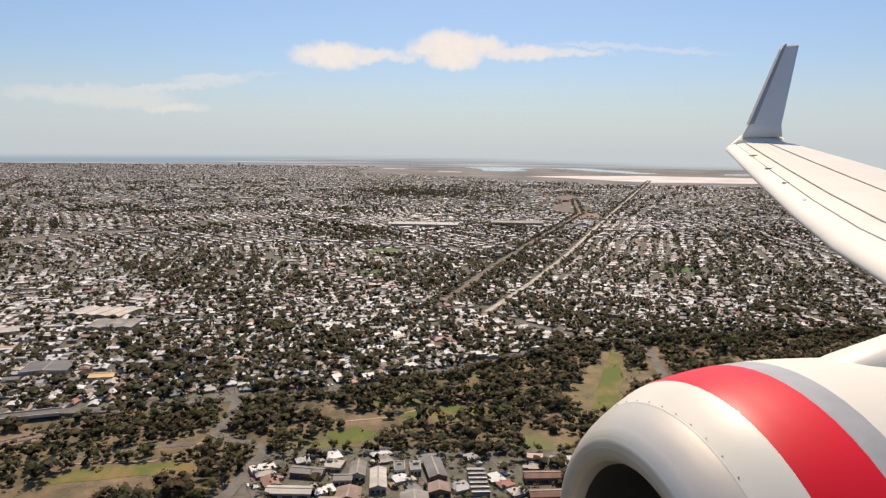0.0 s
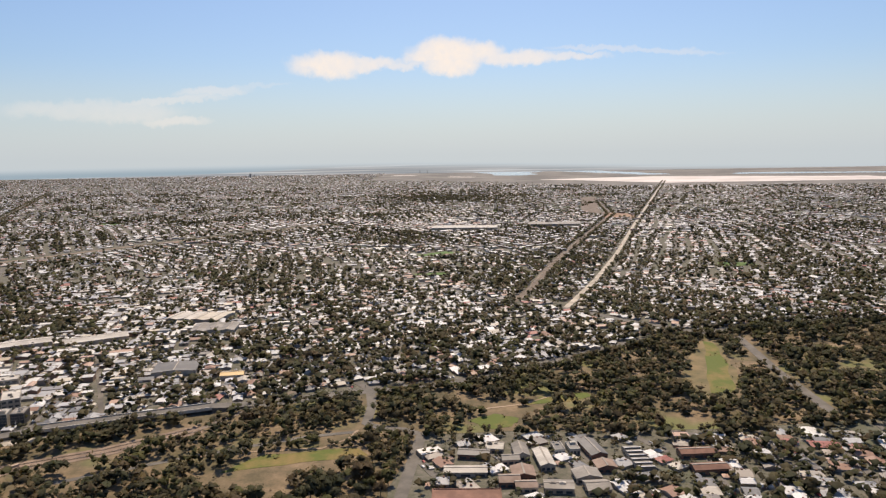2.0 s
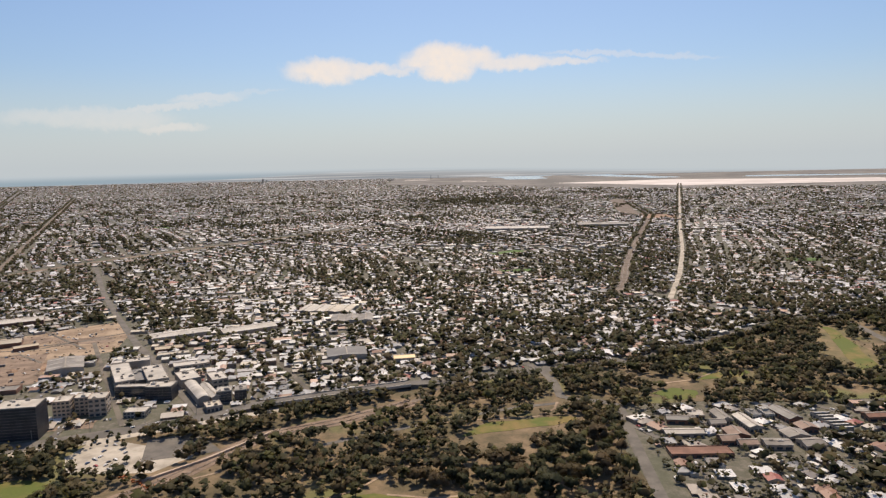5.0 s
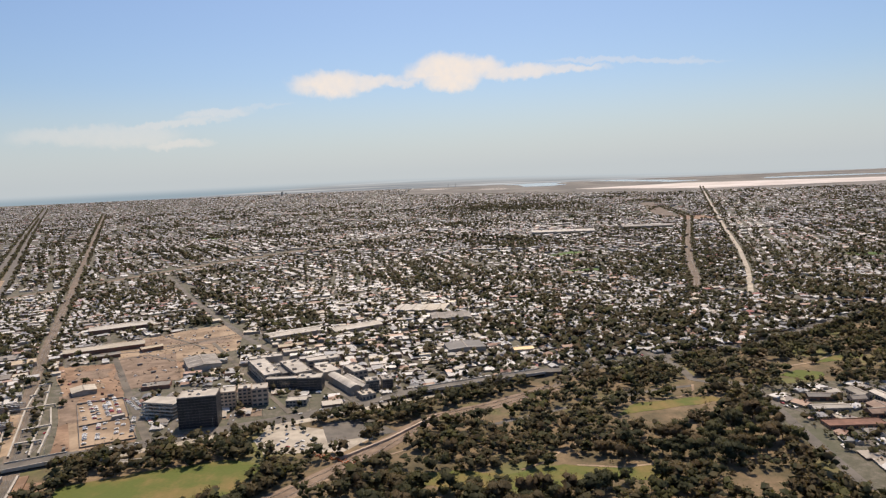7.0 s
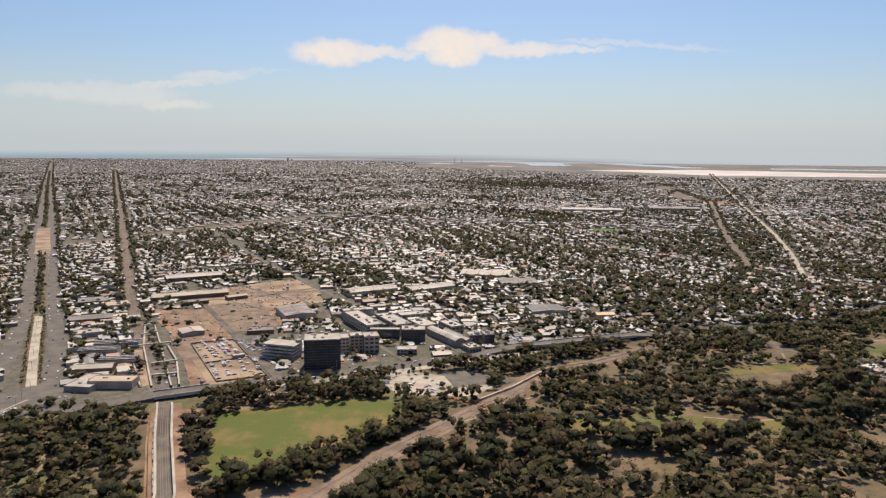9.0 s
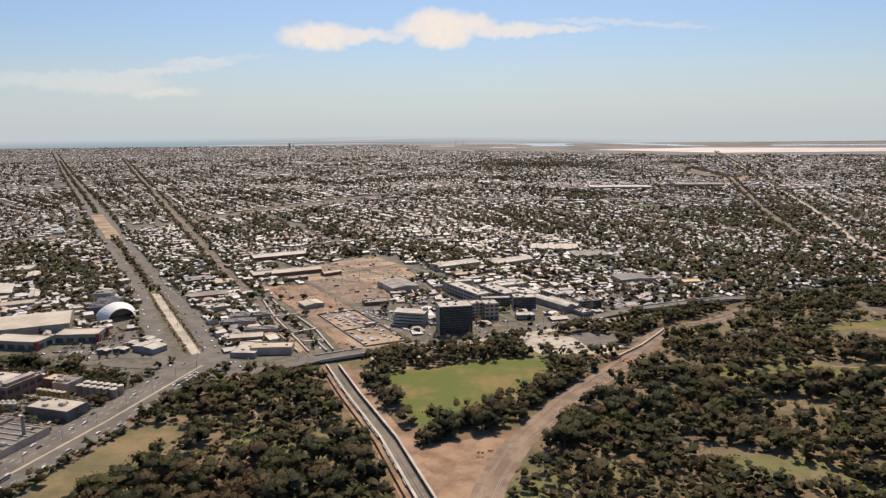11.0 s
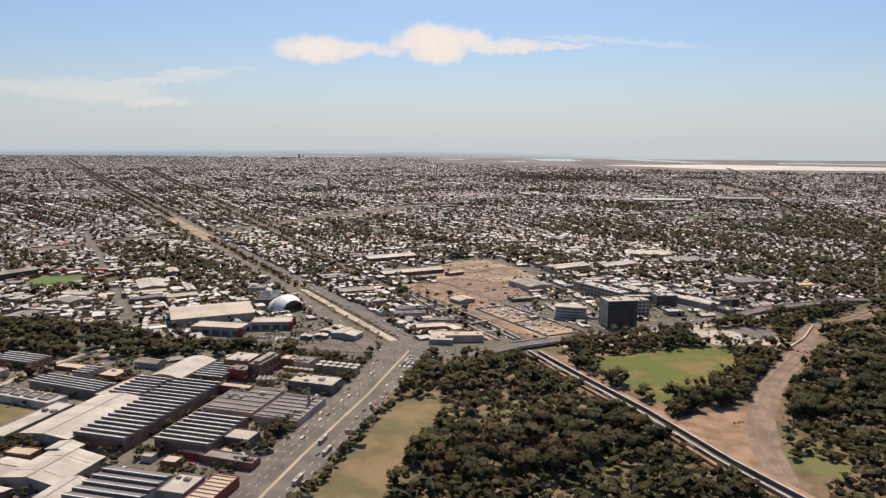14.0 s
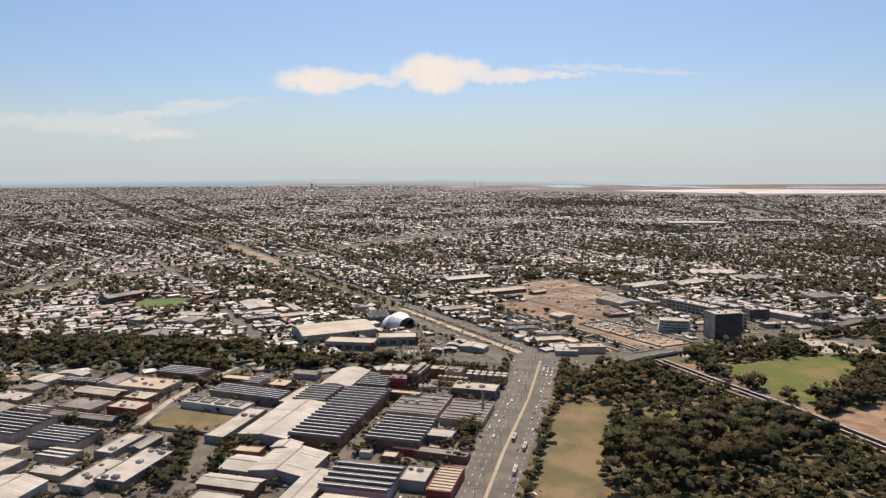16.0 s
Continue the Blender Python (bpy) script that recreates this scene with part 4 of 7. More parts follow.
def curtain(b, w, d, h, floors, cols, sides, material):
    """Rows of dark panes in thin frames over the named sides of a building."""
    for side in sides:
        wide = w if side in "fb" else d
        pw, ph = wide / cols, (h - 0.7) / floors
        pane = boxes((-pw * 0.485, pw * 0.485, -0.06, 0.03, -ph * 0.46, ph * 0.46))
        me = bpy.data.meshes.new("pane")
        pane.to_mesh(me), pane.free()
        me.materials.append(material)
        turn = {"f": (0, -d / 2, 0), "b": (0, d / 2, 180), "r": (w / 2, 0, 90), "l": (-w / 2, 0, -90)}[side]
        for i in range(cols):
            for j in range(floors):
                part("pane", me, None, b, at=pose(turn[0], turn[1], 0, 0, 0, turn[2]) @ Matrix.Translation((-wide / 2 + (i + 0.5) * pw, -0.03, 0.2 + (j + 0.5) * ph)))


def beams(b, w, d, h, n, material):
    """Open roof frames laid across a low roof."""
    for i in range(n):
        y = -d / 2 + (i + 0.5) * d / n
        part("roof_beam", boxes((-w / 2 + 0.3, w / 2 - 0.3, y - 0.13, y + 0.13, h - 0.3, h + 0.12)), material, b, "pale roof frame")
    return b


# the brewery and the sheds round it
building("brewery_hall", -587.6, 103.2, 21.2, 62, -15.3, 4.4, "saw", M_brick, M_saw_roof, "long brown brick brewery hall with a sawtooth roof", teeth=18, rise=1.15)
building("brewery_hall", -561.8, 82, 21.4, 26.4, -15.3, 4.2, "saw", M_brick, M_saw_roof, "brown brick brewery hall with a sawtooth roof", teeth=8, rise=1.15)
beams(building("brewery_hall", -555.6, 114.5, 21.9, 27, -15.5, 3.4, "flat", M_brick_pale, M_dark_metal, "low brick hall with a dark roof behind open frames", vents=5), 21.9, 27, 3.4, 6, M_brick_pale)
building("store", -563, 127.5, 15, 4.5, -15.5, 4.2, "flat", M_brick, M_tan_roof, "long narrow brick store with a tan roof")
building("warehouse", -610.3, 94.7, 20.6, 41, -15.3, 4.0, "gable", M_panel, M_white_metal, "warehouse with a broad white shallow-pitched roof", rise=1.0)
building("warehouse", -594, 151.5, 15, 28, -15.3, 3.6, "vault", M_brick_pale, M_white_metal, "white barrel-roofed shed behind the brewery", rise=1.5)
building("brewery_hall", -602.6, 126.3, 15.4, 22, -15.3, 4.2, "saw", M_brick, M_saw_roof, "brown brick hall with sawtooth roof behind the white shed", teeth=7, rise=1.15)
building("open_shed", -577.5, 150.5, 15, 20, -15.3, 3.0, "saw", M_brick, M_dark_metal, "low dark sawtooth shed beside the barrel roof", teeth=7, rise=0.8)
b = building("brewhouse", -567, 148.5, 9.4, 7.5, -15.3, 5.2, "flat", M_red, M_dark_metal, "dark red brewhouse block", vents=3)
part("plinth_band", boxes((-4.9, 4.9, -3.95, 3.95, 3.2, 4.0)), M_red, b, "projecting red band round the block")
b = building("brewhouse", -557.5, 155, 6.5, 18, -18, 7.2, "flat", M_brick, M_grey_metal, "long brown brick brewhouse with a grey clerestory roof", vents=2, windows=2, floors=2)
part("clerestory", boxes((-1.3, 1.3, -7, 7, 6.8, 8.0), (-1.6, 1.6, -7.3, 7.3, 8.0, 8.2)), M_panel, b, "grey raised roof lights along the ridge")
building("brewhouse", -569.5, 161.5, 13, 13, -14, 6.2, "flat", M_brick, M_concrete, "broad brown brick brewery block with a pale roof", vents=4)
building("brewhouse", -548, 166, 8, 7, -16, 4.6, "flat", M_brick, M_tan_roof, "brown brick brewery block with tan roof", vents=2)
building("brewhouse", -539.5, 160.5, 8, 9, -16, 5.2, "flat", M_brick_pale, M_grey_metal, "tan brewery block with a dark flat roof", vents=4)
for i in range(5):
    p = thing("pipe_rack", pose(-550.5 + i * 2.6, 147.5 - i * 0.8, 0, 0, 0, -16), "steel pipe rack beside the brewhouse", "pipe rack", "pipe racks")
    for x in (-1.0, 1.0):
        part("post", boxes((x - .1, x + .1, -.1, .1, 0, 3.2)), M_pole, p)
    for z in (1.6, 2.4, 3.2):
        part("pipe", boxes((-1.3, 1.3, -.25, -.05, z, z + .18), (-1.3, 1.3, .08, .28, z, z + .18)), M_white_metal if z > 3 else M_gold, p)
building("packing_hall", -530.3, 135, 21.2, 11, -16.4, 4.4, "flat", M_dark_metal, M_cream_metal, "packing hall with a pale flat roof", vents=6)
beams(building("open_shed", -535, 106.7, 18.3, 25.5, -16, 3.0, "flat", M_brick_pale, M_dark_metal, "low shed with pale open roof frames over dark bays", vents=3), 18.3, 25.5, 3.0, 7, M_brick_pale)
building("loading_canopy", -547, 78, 11, 8, -17, 4.0, "flat", M_dark_metal, M_white_metal, "white flat-roofed loading canopy")
building("store", -560, 67.6, 9.2, 4.5, -18, 2.6, "flat", M_red, M_tan_roof, "low red store with a tan flat roof")
building("store", -565.4, 61.5, 5.8, 5, -15, 2.4, "flat", M_brick, M_cream_metal, "small store with a cream flat roof")
building("store", -574.5, 64.5, 4.5, 3, -12, 2.4, "flat", M_white_metal, M_white_metal, "small white metal store")
building("store", -546.3, 62.7, 20, 5.3, -18, 2.8, "flat", M_brick, M_grey_metal, "long low dark brick store with a grey roof", vents=3)
building("store", -546.5, 68.2, 10, 3, -18, 2.2, "flat", M_panel, M_cream_metal, "low lean-to with a pale sheet roof")
building("workshop", -600.2, 53.2, 21, 20.5, -15.5, 3.2, "gable", M_panel, M_white_metal, "pale gabled workshop with roof sheets", rise=1.6, skylights=2)
building("workshop", -604.4, 67.5, 10, 6.5, -15, 3.4, "gable", M_panel, M_white_metal, "small pale gabled workshop annex", rise=1.0)
building("store", -618.2, 66.4, 10.5, 5.6, -12, 2.8, "flat", M_brick, M_tan_roof, "small tan-roofed brick store")
# the depot round its sandy court, with a bend of road below it
building("depot", -646.5, 118, 33, 9, -20, 3.2, "flat", M_concrete, M_concrete, "pale concrete depot with dark roof bays")
for i in range(4):
    u = -12.5 + i * 7.6
    q = pose(-646.5, 118, 0, 0, 0, -20) @ Vector((u, 0.3, 0))
    box_thing = thing("roof_light", pose(q.x, q.y, 2.9, 0, 0, -20), "dark sunken roof light on the depot", "roof light", "depot roof lights")
    part("curb", boxes((-2.7, 2.7, -2.6, -2.3, 0, 0.7), (-2.7, 2.7, 2.3, 2.6, 0, 0.7), (-2.7, -2.4, -2.3, 2.3, 0, 0.7), (2.4, 2.7, -2.3, 2.3, 0, 0.7)), M_panel, box_thing)
    part("glazing", boxes((-2.4, 2.4, -2.3, 2.3, 0.05, 0.3)), M_saw_glass, box_thing)
building("depot", -630.6, 93.5, 8.5, 33, -16, 3.2, "flat", M_panel, M_concrete, "grey concrete depot wing", vents=2)
building("depot", -635, 131.5, 37, 12, -20, 3.4, "saw", M_dark_metal, M_dark_metal, "depot with dark sawtooth roof", teeth=5, rise=0.9)
building("depot", -613.5, 129, 6, 24, -20, 3.2, "flat", M_brick, M_cream_metal, "narrow brick depot wing with a cream roof")
KEEP_OFF.append((-655, 101, 14, 11, radians(-20)))
patch("rubble_yard", [(-361, 252), (-340, 255), (-343, 267), (-357, 264)], 0.13, M_rail_earth, "reddish rubble yard among the flats", "ground", wobble=0.6)
patch("depot_court", [(-672, 97), (-636, 86), (-630, 108), (-665, 118)], 0.11, M_dry, "pale dusty court inside the depot", "pavement")
building("court_wall", -653.5, 90.2, 34, 0.9, -16.5, 1.5, "flat", M_panel, M_concrete, "low concrete wall round the depot court", "wall")
building("warehouse", -689, 146, 27, 15.5, -16, 3.6, "flat", M_brick_pale, M_tan_roof, "warehouse with a tan membrane roof", vents=8)
building("warehouse", -707.5, 151.5, 9.5, 15, -14, 3.4, "gable", M_panel, M_grey_metal, "grey gabled warehouse in the yards", rise=1.2)
building("warehouse", -679.5, 168.5, 25, 13, -18, 2.8, "saw", M_brick, M_white_metal, "shed with white sawtooth ridges by the trees", teeth=5, rise=0.9)
building("warehouse", -684.5, 115, 15.5, 10, -17, 3.4, "flat", M_red, M_cream_metal, "red brick warehouse with a cream flat roof", vents=3)
building("warehouse", -685, 128.8, 13, 10, -17, 3.2, "flat", M_brick, M_cream_metal, "brick warehouse with a cream flat roof", vents=3)
building("warehouse", -707.5, 136.5, 24, 8.5, -18, 2.4, "gable", M_brick, M_cream_metal, "long low shed with cream roof", rise=1.0, along_y=False)
building("warehouse", -706, 119, 18, 12, -18, 2.6, "flat", M_brick_pale, M_grey_metal, "low shed with a mossy grey roof")
building("warehouse", -693.5, 80, 22, 15, -15.5, 3.2, "saw", M_brick_pale, M_grey_metal, "factory with white and dark sawtooth roof", teeth=6, rise=1.1)
building("warehouse", -722, 92, 24, 22, -16, 3.6, "saw", M_brick_pale, M_grey_metal, "factory with a sawtooth roof", teeth=7, rise=1.2)
building("warehouse", -698, 102.5, 32, 4.5, -16, 2.6, "gable", M_blue_clad, M_grey_metal, "long narrow shed with a pale ridge", rise=1.0, along_y=False)
building("warehouse", -654, 52, 12, 27, -15, 3.4, "flat", M_blue_clad, M_white_metal, "long white-roofed warehouse with blue side walls", vents=6)
building("warehouse", -665.5, 47, 10, 22, -15, 2.8, "flat", M_panel, M_concrete, "long grey flat-roofed warehouse", vents=4)
building("warehouse", -669, 73, 8, 19, -16, 2.8, "flat", M_panel, M_white_metal, "pale flat-roofed workshop with vents", vents=2)
building("warehouse", -659.5, 73.5, 5, 13, -16, 2.6, "gable", M_blue_clad, M_blue_clad, "narrow workshop with a ribbed blue-grey roof", rise=0.8)
building("warehouse", -688, 30, 18, 20, -14, 3.8, "gable", M_panel, M_white_metal, "white gabled warehouse with grey walls", rise=1.6)
building("warehouse", -619, 20, 16, 18, -16, 4.0, "flat", M_panel, M_concrete, "grey flat-roofed warehouse with roof units", vents=5)
building("warehouse", -616.5, 38, 21, 8, -15, 3.0, "gable", M_brick, M_white_metal, "pale-roofed workshop with brick walls", rise=0.8, along_y=False)
building("factory", -572.9, 40, 23.5, 21, -14, 3.8, "saw", M_white_metal, M_dark_metal, "factory with white and dark sawtooth roof", teeth=5, rise=1.2)
building("factory", -590.5, 34, 9, 22, -14, 3.4, "gable", M_white_metal, M_white_metal, "white gabled factory wing", rise=1.0)
building("factory", -573, 15, 26, 18, -14, 4.0, "gable", M_red, M_cream_metal, "long cream-roofed factory with red walls", rise=1.4, skylights=3, along_y=False)
b = building("factory", -545.3, 38.6, 8.3, 19.6, -15.5, 3.6, "flat", M_red, M_tan_roof, "ribbed tan-roofed shop with red walls")
for i in range(9):
    part("roof_rib", boxes((-3.8, 3.8, -9.0 + i * 2.2, -8.6 + i * 2.2, 3.3, 3.6)), M_brick_pale, b)
building("factory", -555, 42, 9, 11.5, -14, 3.8, "flat", M_panel, M_white_metal, "white flat-roofed factory block", vents=2)
# the hall with its arched entrance
building("concert_hall", -616, 257, 47, 32, 24, 5.0, "vault", M_panel, M_cream_metal, "big hall with a curved cream roof and grey walls", rise=2.2, along_y=False)
building("hall_wing", -600.2, 225, 30, 12.5, -9, 4.8, "flat", M_panel, M_cream_metal, "low hall wing with cream roof and grey walls", windows=5)
building("hall_wing", -573.2, 236, 23, 12.5, 4, 4.9, "flat", M_panel, M_cream_metal, "low hall wing with cream roof and grey walls", windows=4)
building("corner_shop", -474, 212, 13, 19, -5, 2.9, "flat", M_panel, M_concrete, "flat-roofed corner shop at the junction", vents=3)
for x, y, a in ((-586.3, 216.4, -9), (-561.2, 230.5, 4), (-562.0, 242.6, 4)):
    p = thing("red_pylon", pose(x, y, 0, 0, 0, a), "red entrance fin on the hall's corner", "fin")
    part("panel", boxes((-0.9, 0.9, -0.8, 0.8, 0, 5.1)), M_red, p)


def arch_canopy():
    b = thing("arched_canopy", pose(-573.5, 280, 0, 0, 0, 42) @ Matrix.Diagonal((0.86, 0.95, 0.86, 1)), "white ribbed arched canopy over the hall's entrance", "canopy")
    KEEP_OFF.append((-573, 277, 15, 9, radians(-20)))
    n, r0, r1 = 22, 13.5, 9.0
    for i in range(n):
        bm = bmesh.new()
        a0, a1 = math.pi * i / n, math.pi * (i + 0.94) / n
        rows = []
        for a in (a0, a1):
            c, s = math.cos(a), math.sin(a)
            rows.append([bm.verts.new(q) for q in ((r0 * 0.9 * c, 9, s * 8.5), (r0 * c, 3, s * 11.0), (r1 * c, -7, s * 8.4), (r1 * c * 0.96, -6.5, s * 8.1), (r0 * c * 0.96, 3, s * 10.6))])
        for j in range(5):
            bm.faces.new((rows[0][j], rows[1][j], rows[1][(j + 1) % 5], rows[0][(j + 1) % 5]))
        bm.faces.new(rows[0][::-1]), bm.faces.new(rows[1])
        bmesh.ops.recalc_face_normals(bm, faces=bm.faces)
        part("panel", bm, M_canopy, b)
    part("glass_front", boxes((-9.6, 9.6, 6.0, 6.3, 0, 4.6)), M_brick_pale, b, "pinkish entrance wall under the arch")


arch_canopy()


def tank(x, y, r, h, m, label):
    KEEP_OFF.append((x, y, r, r, 0))
    b = thing("tank", pose(x, y, 0), label, "tank", "brewery tanks")
    bm = bmesh.new()
    part("shell", tube(bm, 0, 0, 0, h, r, 14), m, b)
    bm = bmesh.new()
    part("lid", tube(bm, 0, 0, h, h + 0.5, r * 1.02, 14, 0.3), M_white_metal, b, "pale conical lid")


for i in range(6):
    tank(-547 + i * 2.5, 151.5 - i * 0.8, 1.2, 4.4, M_gold, "upright amber-painted brewery tank")
    tank(-532.5 + i * 3.4, 157 - i * 1.0, 1.6, 4.0, M_tank, "upright beige brewery tank")
    tank(-531.5 + i * 3.4, 161 - i * 1.0, 1.6, 4.0, M_tank, "upright beige brewery tank")
for i in range(7):
    tank(-556.5 + (i % 4) * 2.2, 139 + (i // 4) * 2.6, 1.0, 3.0, M_white_metal, "short white metal tank")


def chimney(x, y, h):
    b = thing("chimney_stack", pose(x, y, 0), "tall dark brewery chimney stack", "chimney")
    bm = bmesh.new()
    part("shaft", tube(bm, 0, 0, 0, h, 0.75, 12, 0.55), M_panel, b)
    bm = bmesh.new()
    part("rim", tube(bm, 0, 0, h - 0.6, h, 0.7, 12), M_dark_metal, b)


chimney(-528.5, 110, 9.5)
# offices and flats along the terrace
curtain(building("office_tower", -368.3, 246.5, 18.5, 13, 10, 16.2, "flat", M_panel, M_concrete, "office block with dark blue glazed front and pale concrete flank", vents=5), 18.5, 13, 16.2, 11, 11, "fr", M_glass_blue)
building("office_tower", -362.5, 272, 8, 10, 14, 9.6, "flat", M_brick_pale, M_concrete, "pinkish grey block of flats", vents=2, windows=4, floors=5)
building("office_tower", -355, 277, 7, 8, 14, 9.4, "flat", M_brick_pale, M_concrete, "recessed brown-grey block of flats", vents=1, windows=3, floors=5)
building("office_tower", -346.5, 276, 8.5, 10, 14, 9.6, "flat", M_brick_pale, M_concrete, "pinkish grey block of flats", vents=2, windows=3, floors=4)
building("flats", -357.5, 324, 10.5, 40, 30, 7.0, "flat", M_panel, M_white_metal, "long white flat-roofed block of flats with roof plant", vents=6, windows=3, floors=3)
building("flats", -338, 323, 11, 32, 30, 7.0, "flat", M_panel, M_white_metal, "white flat-roofed block of flats with roof plant", vents=6, windows=3, floors=3)
building("flats", -347.6, 326, 8, 26, 30, 5.0, "flat", M_dark_metal, M_dark_metal, "low dark link between two white blocks of flats", vents=3)
building("flats", -364, 350, 21, 7, 20, 6.4, "flat", M_panel, M_white_metal, "white flat-roofed end block of flats", vents=3)
curtain(building("flats", -341, 301.5, 18, 5, 2, 6.2, "flat", M_panel, M_white_metal, "dark-fronted terrace of flats with a white roof edge"), 18, 5, 6.2, 4, 8, "f", M_window)
curtain(building("flats", -323.5, 297.5, 14, 10, 2, 8.0, "flat", M_panel, M_concrete, "dark blue glazed block of flats with pale flank", vents=3), 14, 10, 8.0, 5, 6, "fr", M_glass_blue)
building("flats", -304.6, 298, 5.8, 32, 33, 4.0, "vault", M_panel, M_white_metal, "white barrel-roofed terrace of flats", rise=1.3)
building("flats", -297.2, 297.5, 4.4, 26, 33, 3.8, "gable", M_panel, M_white_metal, "white gabled terrace of flats", rise=1.0)
building("flats", -319, 322.7, 11, 18, 33, 5.0, "flat", M_panel, M_white_metal, "white flat-roofed studio block", vents=4)
building("flats", -301.2, 321, 8.7, 17, 30, 5.0, "flat", M_panel, M_white_metal, "white flat-roofed block of flats with plant", vents=4, windows=3, floors=2)
building("flats", -326.4, 348.5, 21, 9, 24, 4.6, "flat", M_panel, M_white_metal, "long low block with white roof edge", vents=2, windows=6, floors=2)
building("flats", -289.3, 278.6, 8, 9, 30, 3.2, "flat", M_panel, M_cream_metal, "low cream-roofed office beside flats", windows=4, vents=4)
curtain(building("flats", -287.6, 292, 7.6, 8, 15, 6.6, "flat", M_white_metal, M_white_metal, "white flats with glazed balconies", vents=3), 7.6, 8, 6.6, 4, 4, "fl", M_window)
curtain(building("flats", -279.6, 294.3, 6, 9, 15, 6.4, "flat", M_panel, M_grey_metal, "dark grey glazed block of flats", vents=2), 6, 9, 6.4, 4, 3, "fr", M_glass_blue)
building("office", -325.6, 272, 11, 7.5, 4, 3.2, "flat", M_panel, M_concrete, "low pale office by the terrace", windows=6, floors=2)
building("town_row", -357.5, 393, 19, 8, 22, 2.6, "gable", M_brick, M_tan_roof, "row of tan-roofed brick workshops", rise=0.9, along_y=False)
building("town_row", -350, 379, 20, 7, 22, 2.6, "flat", M_panel, M_cream_metal, "low cream-roofed trade row", vents=2)
KEEP_OFF.append((-394, 262, 10, 6, radians(-14)))
deck = thing("parking_deck", pose(-394, 262, 0, 0, 0, -14), "white open parking deck with dark gaps between floors", "parking deck")
for i in range(5):
    part("floor_slab", boxes((-10 + i * .25, 10, -6 + i * .25, 6, 0.2 + i * 1.75, 0.75 + i * 1.75)), M_concrete, deck)
    part("parapet", boxes((-10 + i * .25, 10, -6.1 + i * .25, -5.85 + i * .25, 0.72 + i * 1.75, 1.15 + i * 1.75)), M_white_metal, deck, "white parapet edge")
for i in range(6):
    for y in (-5.0, 0.0, 5.0):
        part("column", boxes((-8.6 + i * 3.4, -8.2 + i * 3.4, y - .2, y + .2, 0, 7.4)), M_panel, deck)
part("stair_tower", boxes((7.2, 9.6, 3.0, 5.8, 0, 9.2)), M_panel, deck)
building("grey_shed", -407, 353, 20, 28, 28, 4.0, "gable", M_panel, M_grey_metal, "large grey gabled shed", rise=1.0, skylights=3)
building("long_shed", -319.5, 444, 40, 16, 33, 3.0, "gable", M_brick_pale, M_white_metal, "long white-roofed factory shed", rise=1.4, along_y=False)
building("dark_shed", -234.5, 373.5, 25, 19, 12, 2.8, "gable", M_panel, M_dark_metal, "low dark grey-roofed warehouse", rise=0.8)
for i in range(4):
    building("white_shed", -287.5 + i * 11 * 0.99, 510.7 - i * 11 * 0.139, 10.8, 26, -8, 2.8, "gable", M_panel, M_cream_metal if i > 1 else M_white_metal, "bay of a pale multi-bay shed", rise=0.9)
for i in range(3):
    building("grey_shed", -255.5 + i * 10.7 * 0.995, 471.0 + i * 10.7 * 0.105, 10.4, 24, 6, 2.8, "gable", M_panel, M_grey_metal, "bay of a grey multi-bay shed", rise=0.9)
building("yellow_shed", -196.3, 360.7, 13, 8, 10, 2.6, "gable", M_brick_pale, M_yellow_roof, "low shed with a yellow-orange roof", rise=1.0, along_y=False)
building("hangar", -48.6, 1156.5, 112, 44, -4, 5.0, "flat", M_panel, M_white_metal, "very long white-roofed industrial building", vents=8)
building("hangar", 109.6, 1194.4, 90, 40, -4, 5.0, "gable", M_panel, M_grey_metal, "long grey industrial building", rise=2.0, along_y=False)
building("oval_pavilion", -382, 199, 12, 4, 8, 1.7, "gable", M_brick_pale, M_white_metal, "small white-roofed pavilion beside the oval", rise=0.6, along_y=False)
building("site_shed", -460, 305, 13, 12, 34, 2.4, "gable", M_panel, M_cream_metal, "pale shed on the building site", rise=0.8)
building("workshop_row", -462, 212, 21, 9, 2, 4.0, "flat", M_brick_pale, M_tan_roof, "row of brick workshops", vents=3)
building("workshop_row", -481, 232, 17, 8, 12, 3.0, "gable", M_brick, M_cream_metal, "workshop with cream roof", rise=1.2, along_y=False)
building("workshop_row", -476, 246, 19, 8, 8, 2.8, "saw", M_brick_pale, M_cream_metal, "workshop with small sawtooth roof", teeth=3, rise=0.9)
building("workshop_row", -494, 261, 20, 8, 12, 3.0, "saw", M_brick_pale, M_white_metal, "workshop with white sawtooth roof", teeth=3, rise=0.9)
building("grandstand", -806, 372, 13, 30, -30, 6.5, "gable", M_glass_blue, M_grey_metal, "dark grandstand with a grey roof", rise=1.4)
for x, y, w, d, a in ((-774, 399, 46, 9, 6), (-800, 368, 8, 34, -14), (-742, 372, 5, 34, -14)):
    b = thing("seating_bank", pose(x, y, 0, 0, 0, a), "bank of red stadium seats", "seating", "stadium seating")
    for i in range(4):
        lo, hi = (-d / 2 + d * i / 4, -d / 2 + d * (i + 1) / 4) if w > d else (-d / 2, d / 2)
        xs = (-w / 2, w / 2) if w > d else (-w / 2 + w * i / 4, -w / 2 + w * (i + 1) / 4)
        part("tier", boxes((*xs, lo, hi, 0, 0.8 + 0.7 * i)), M_red, b)
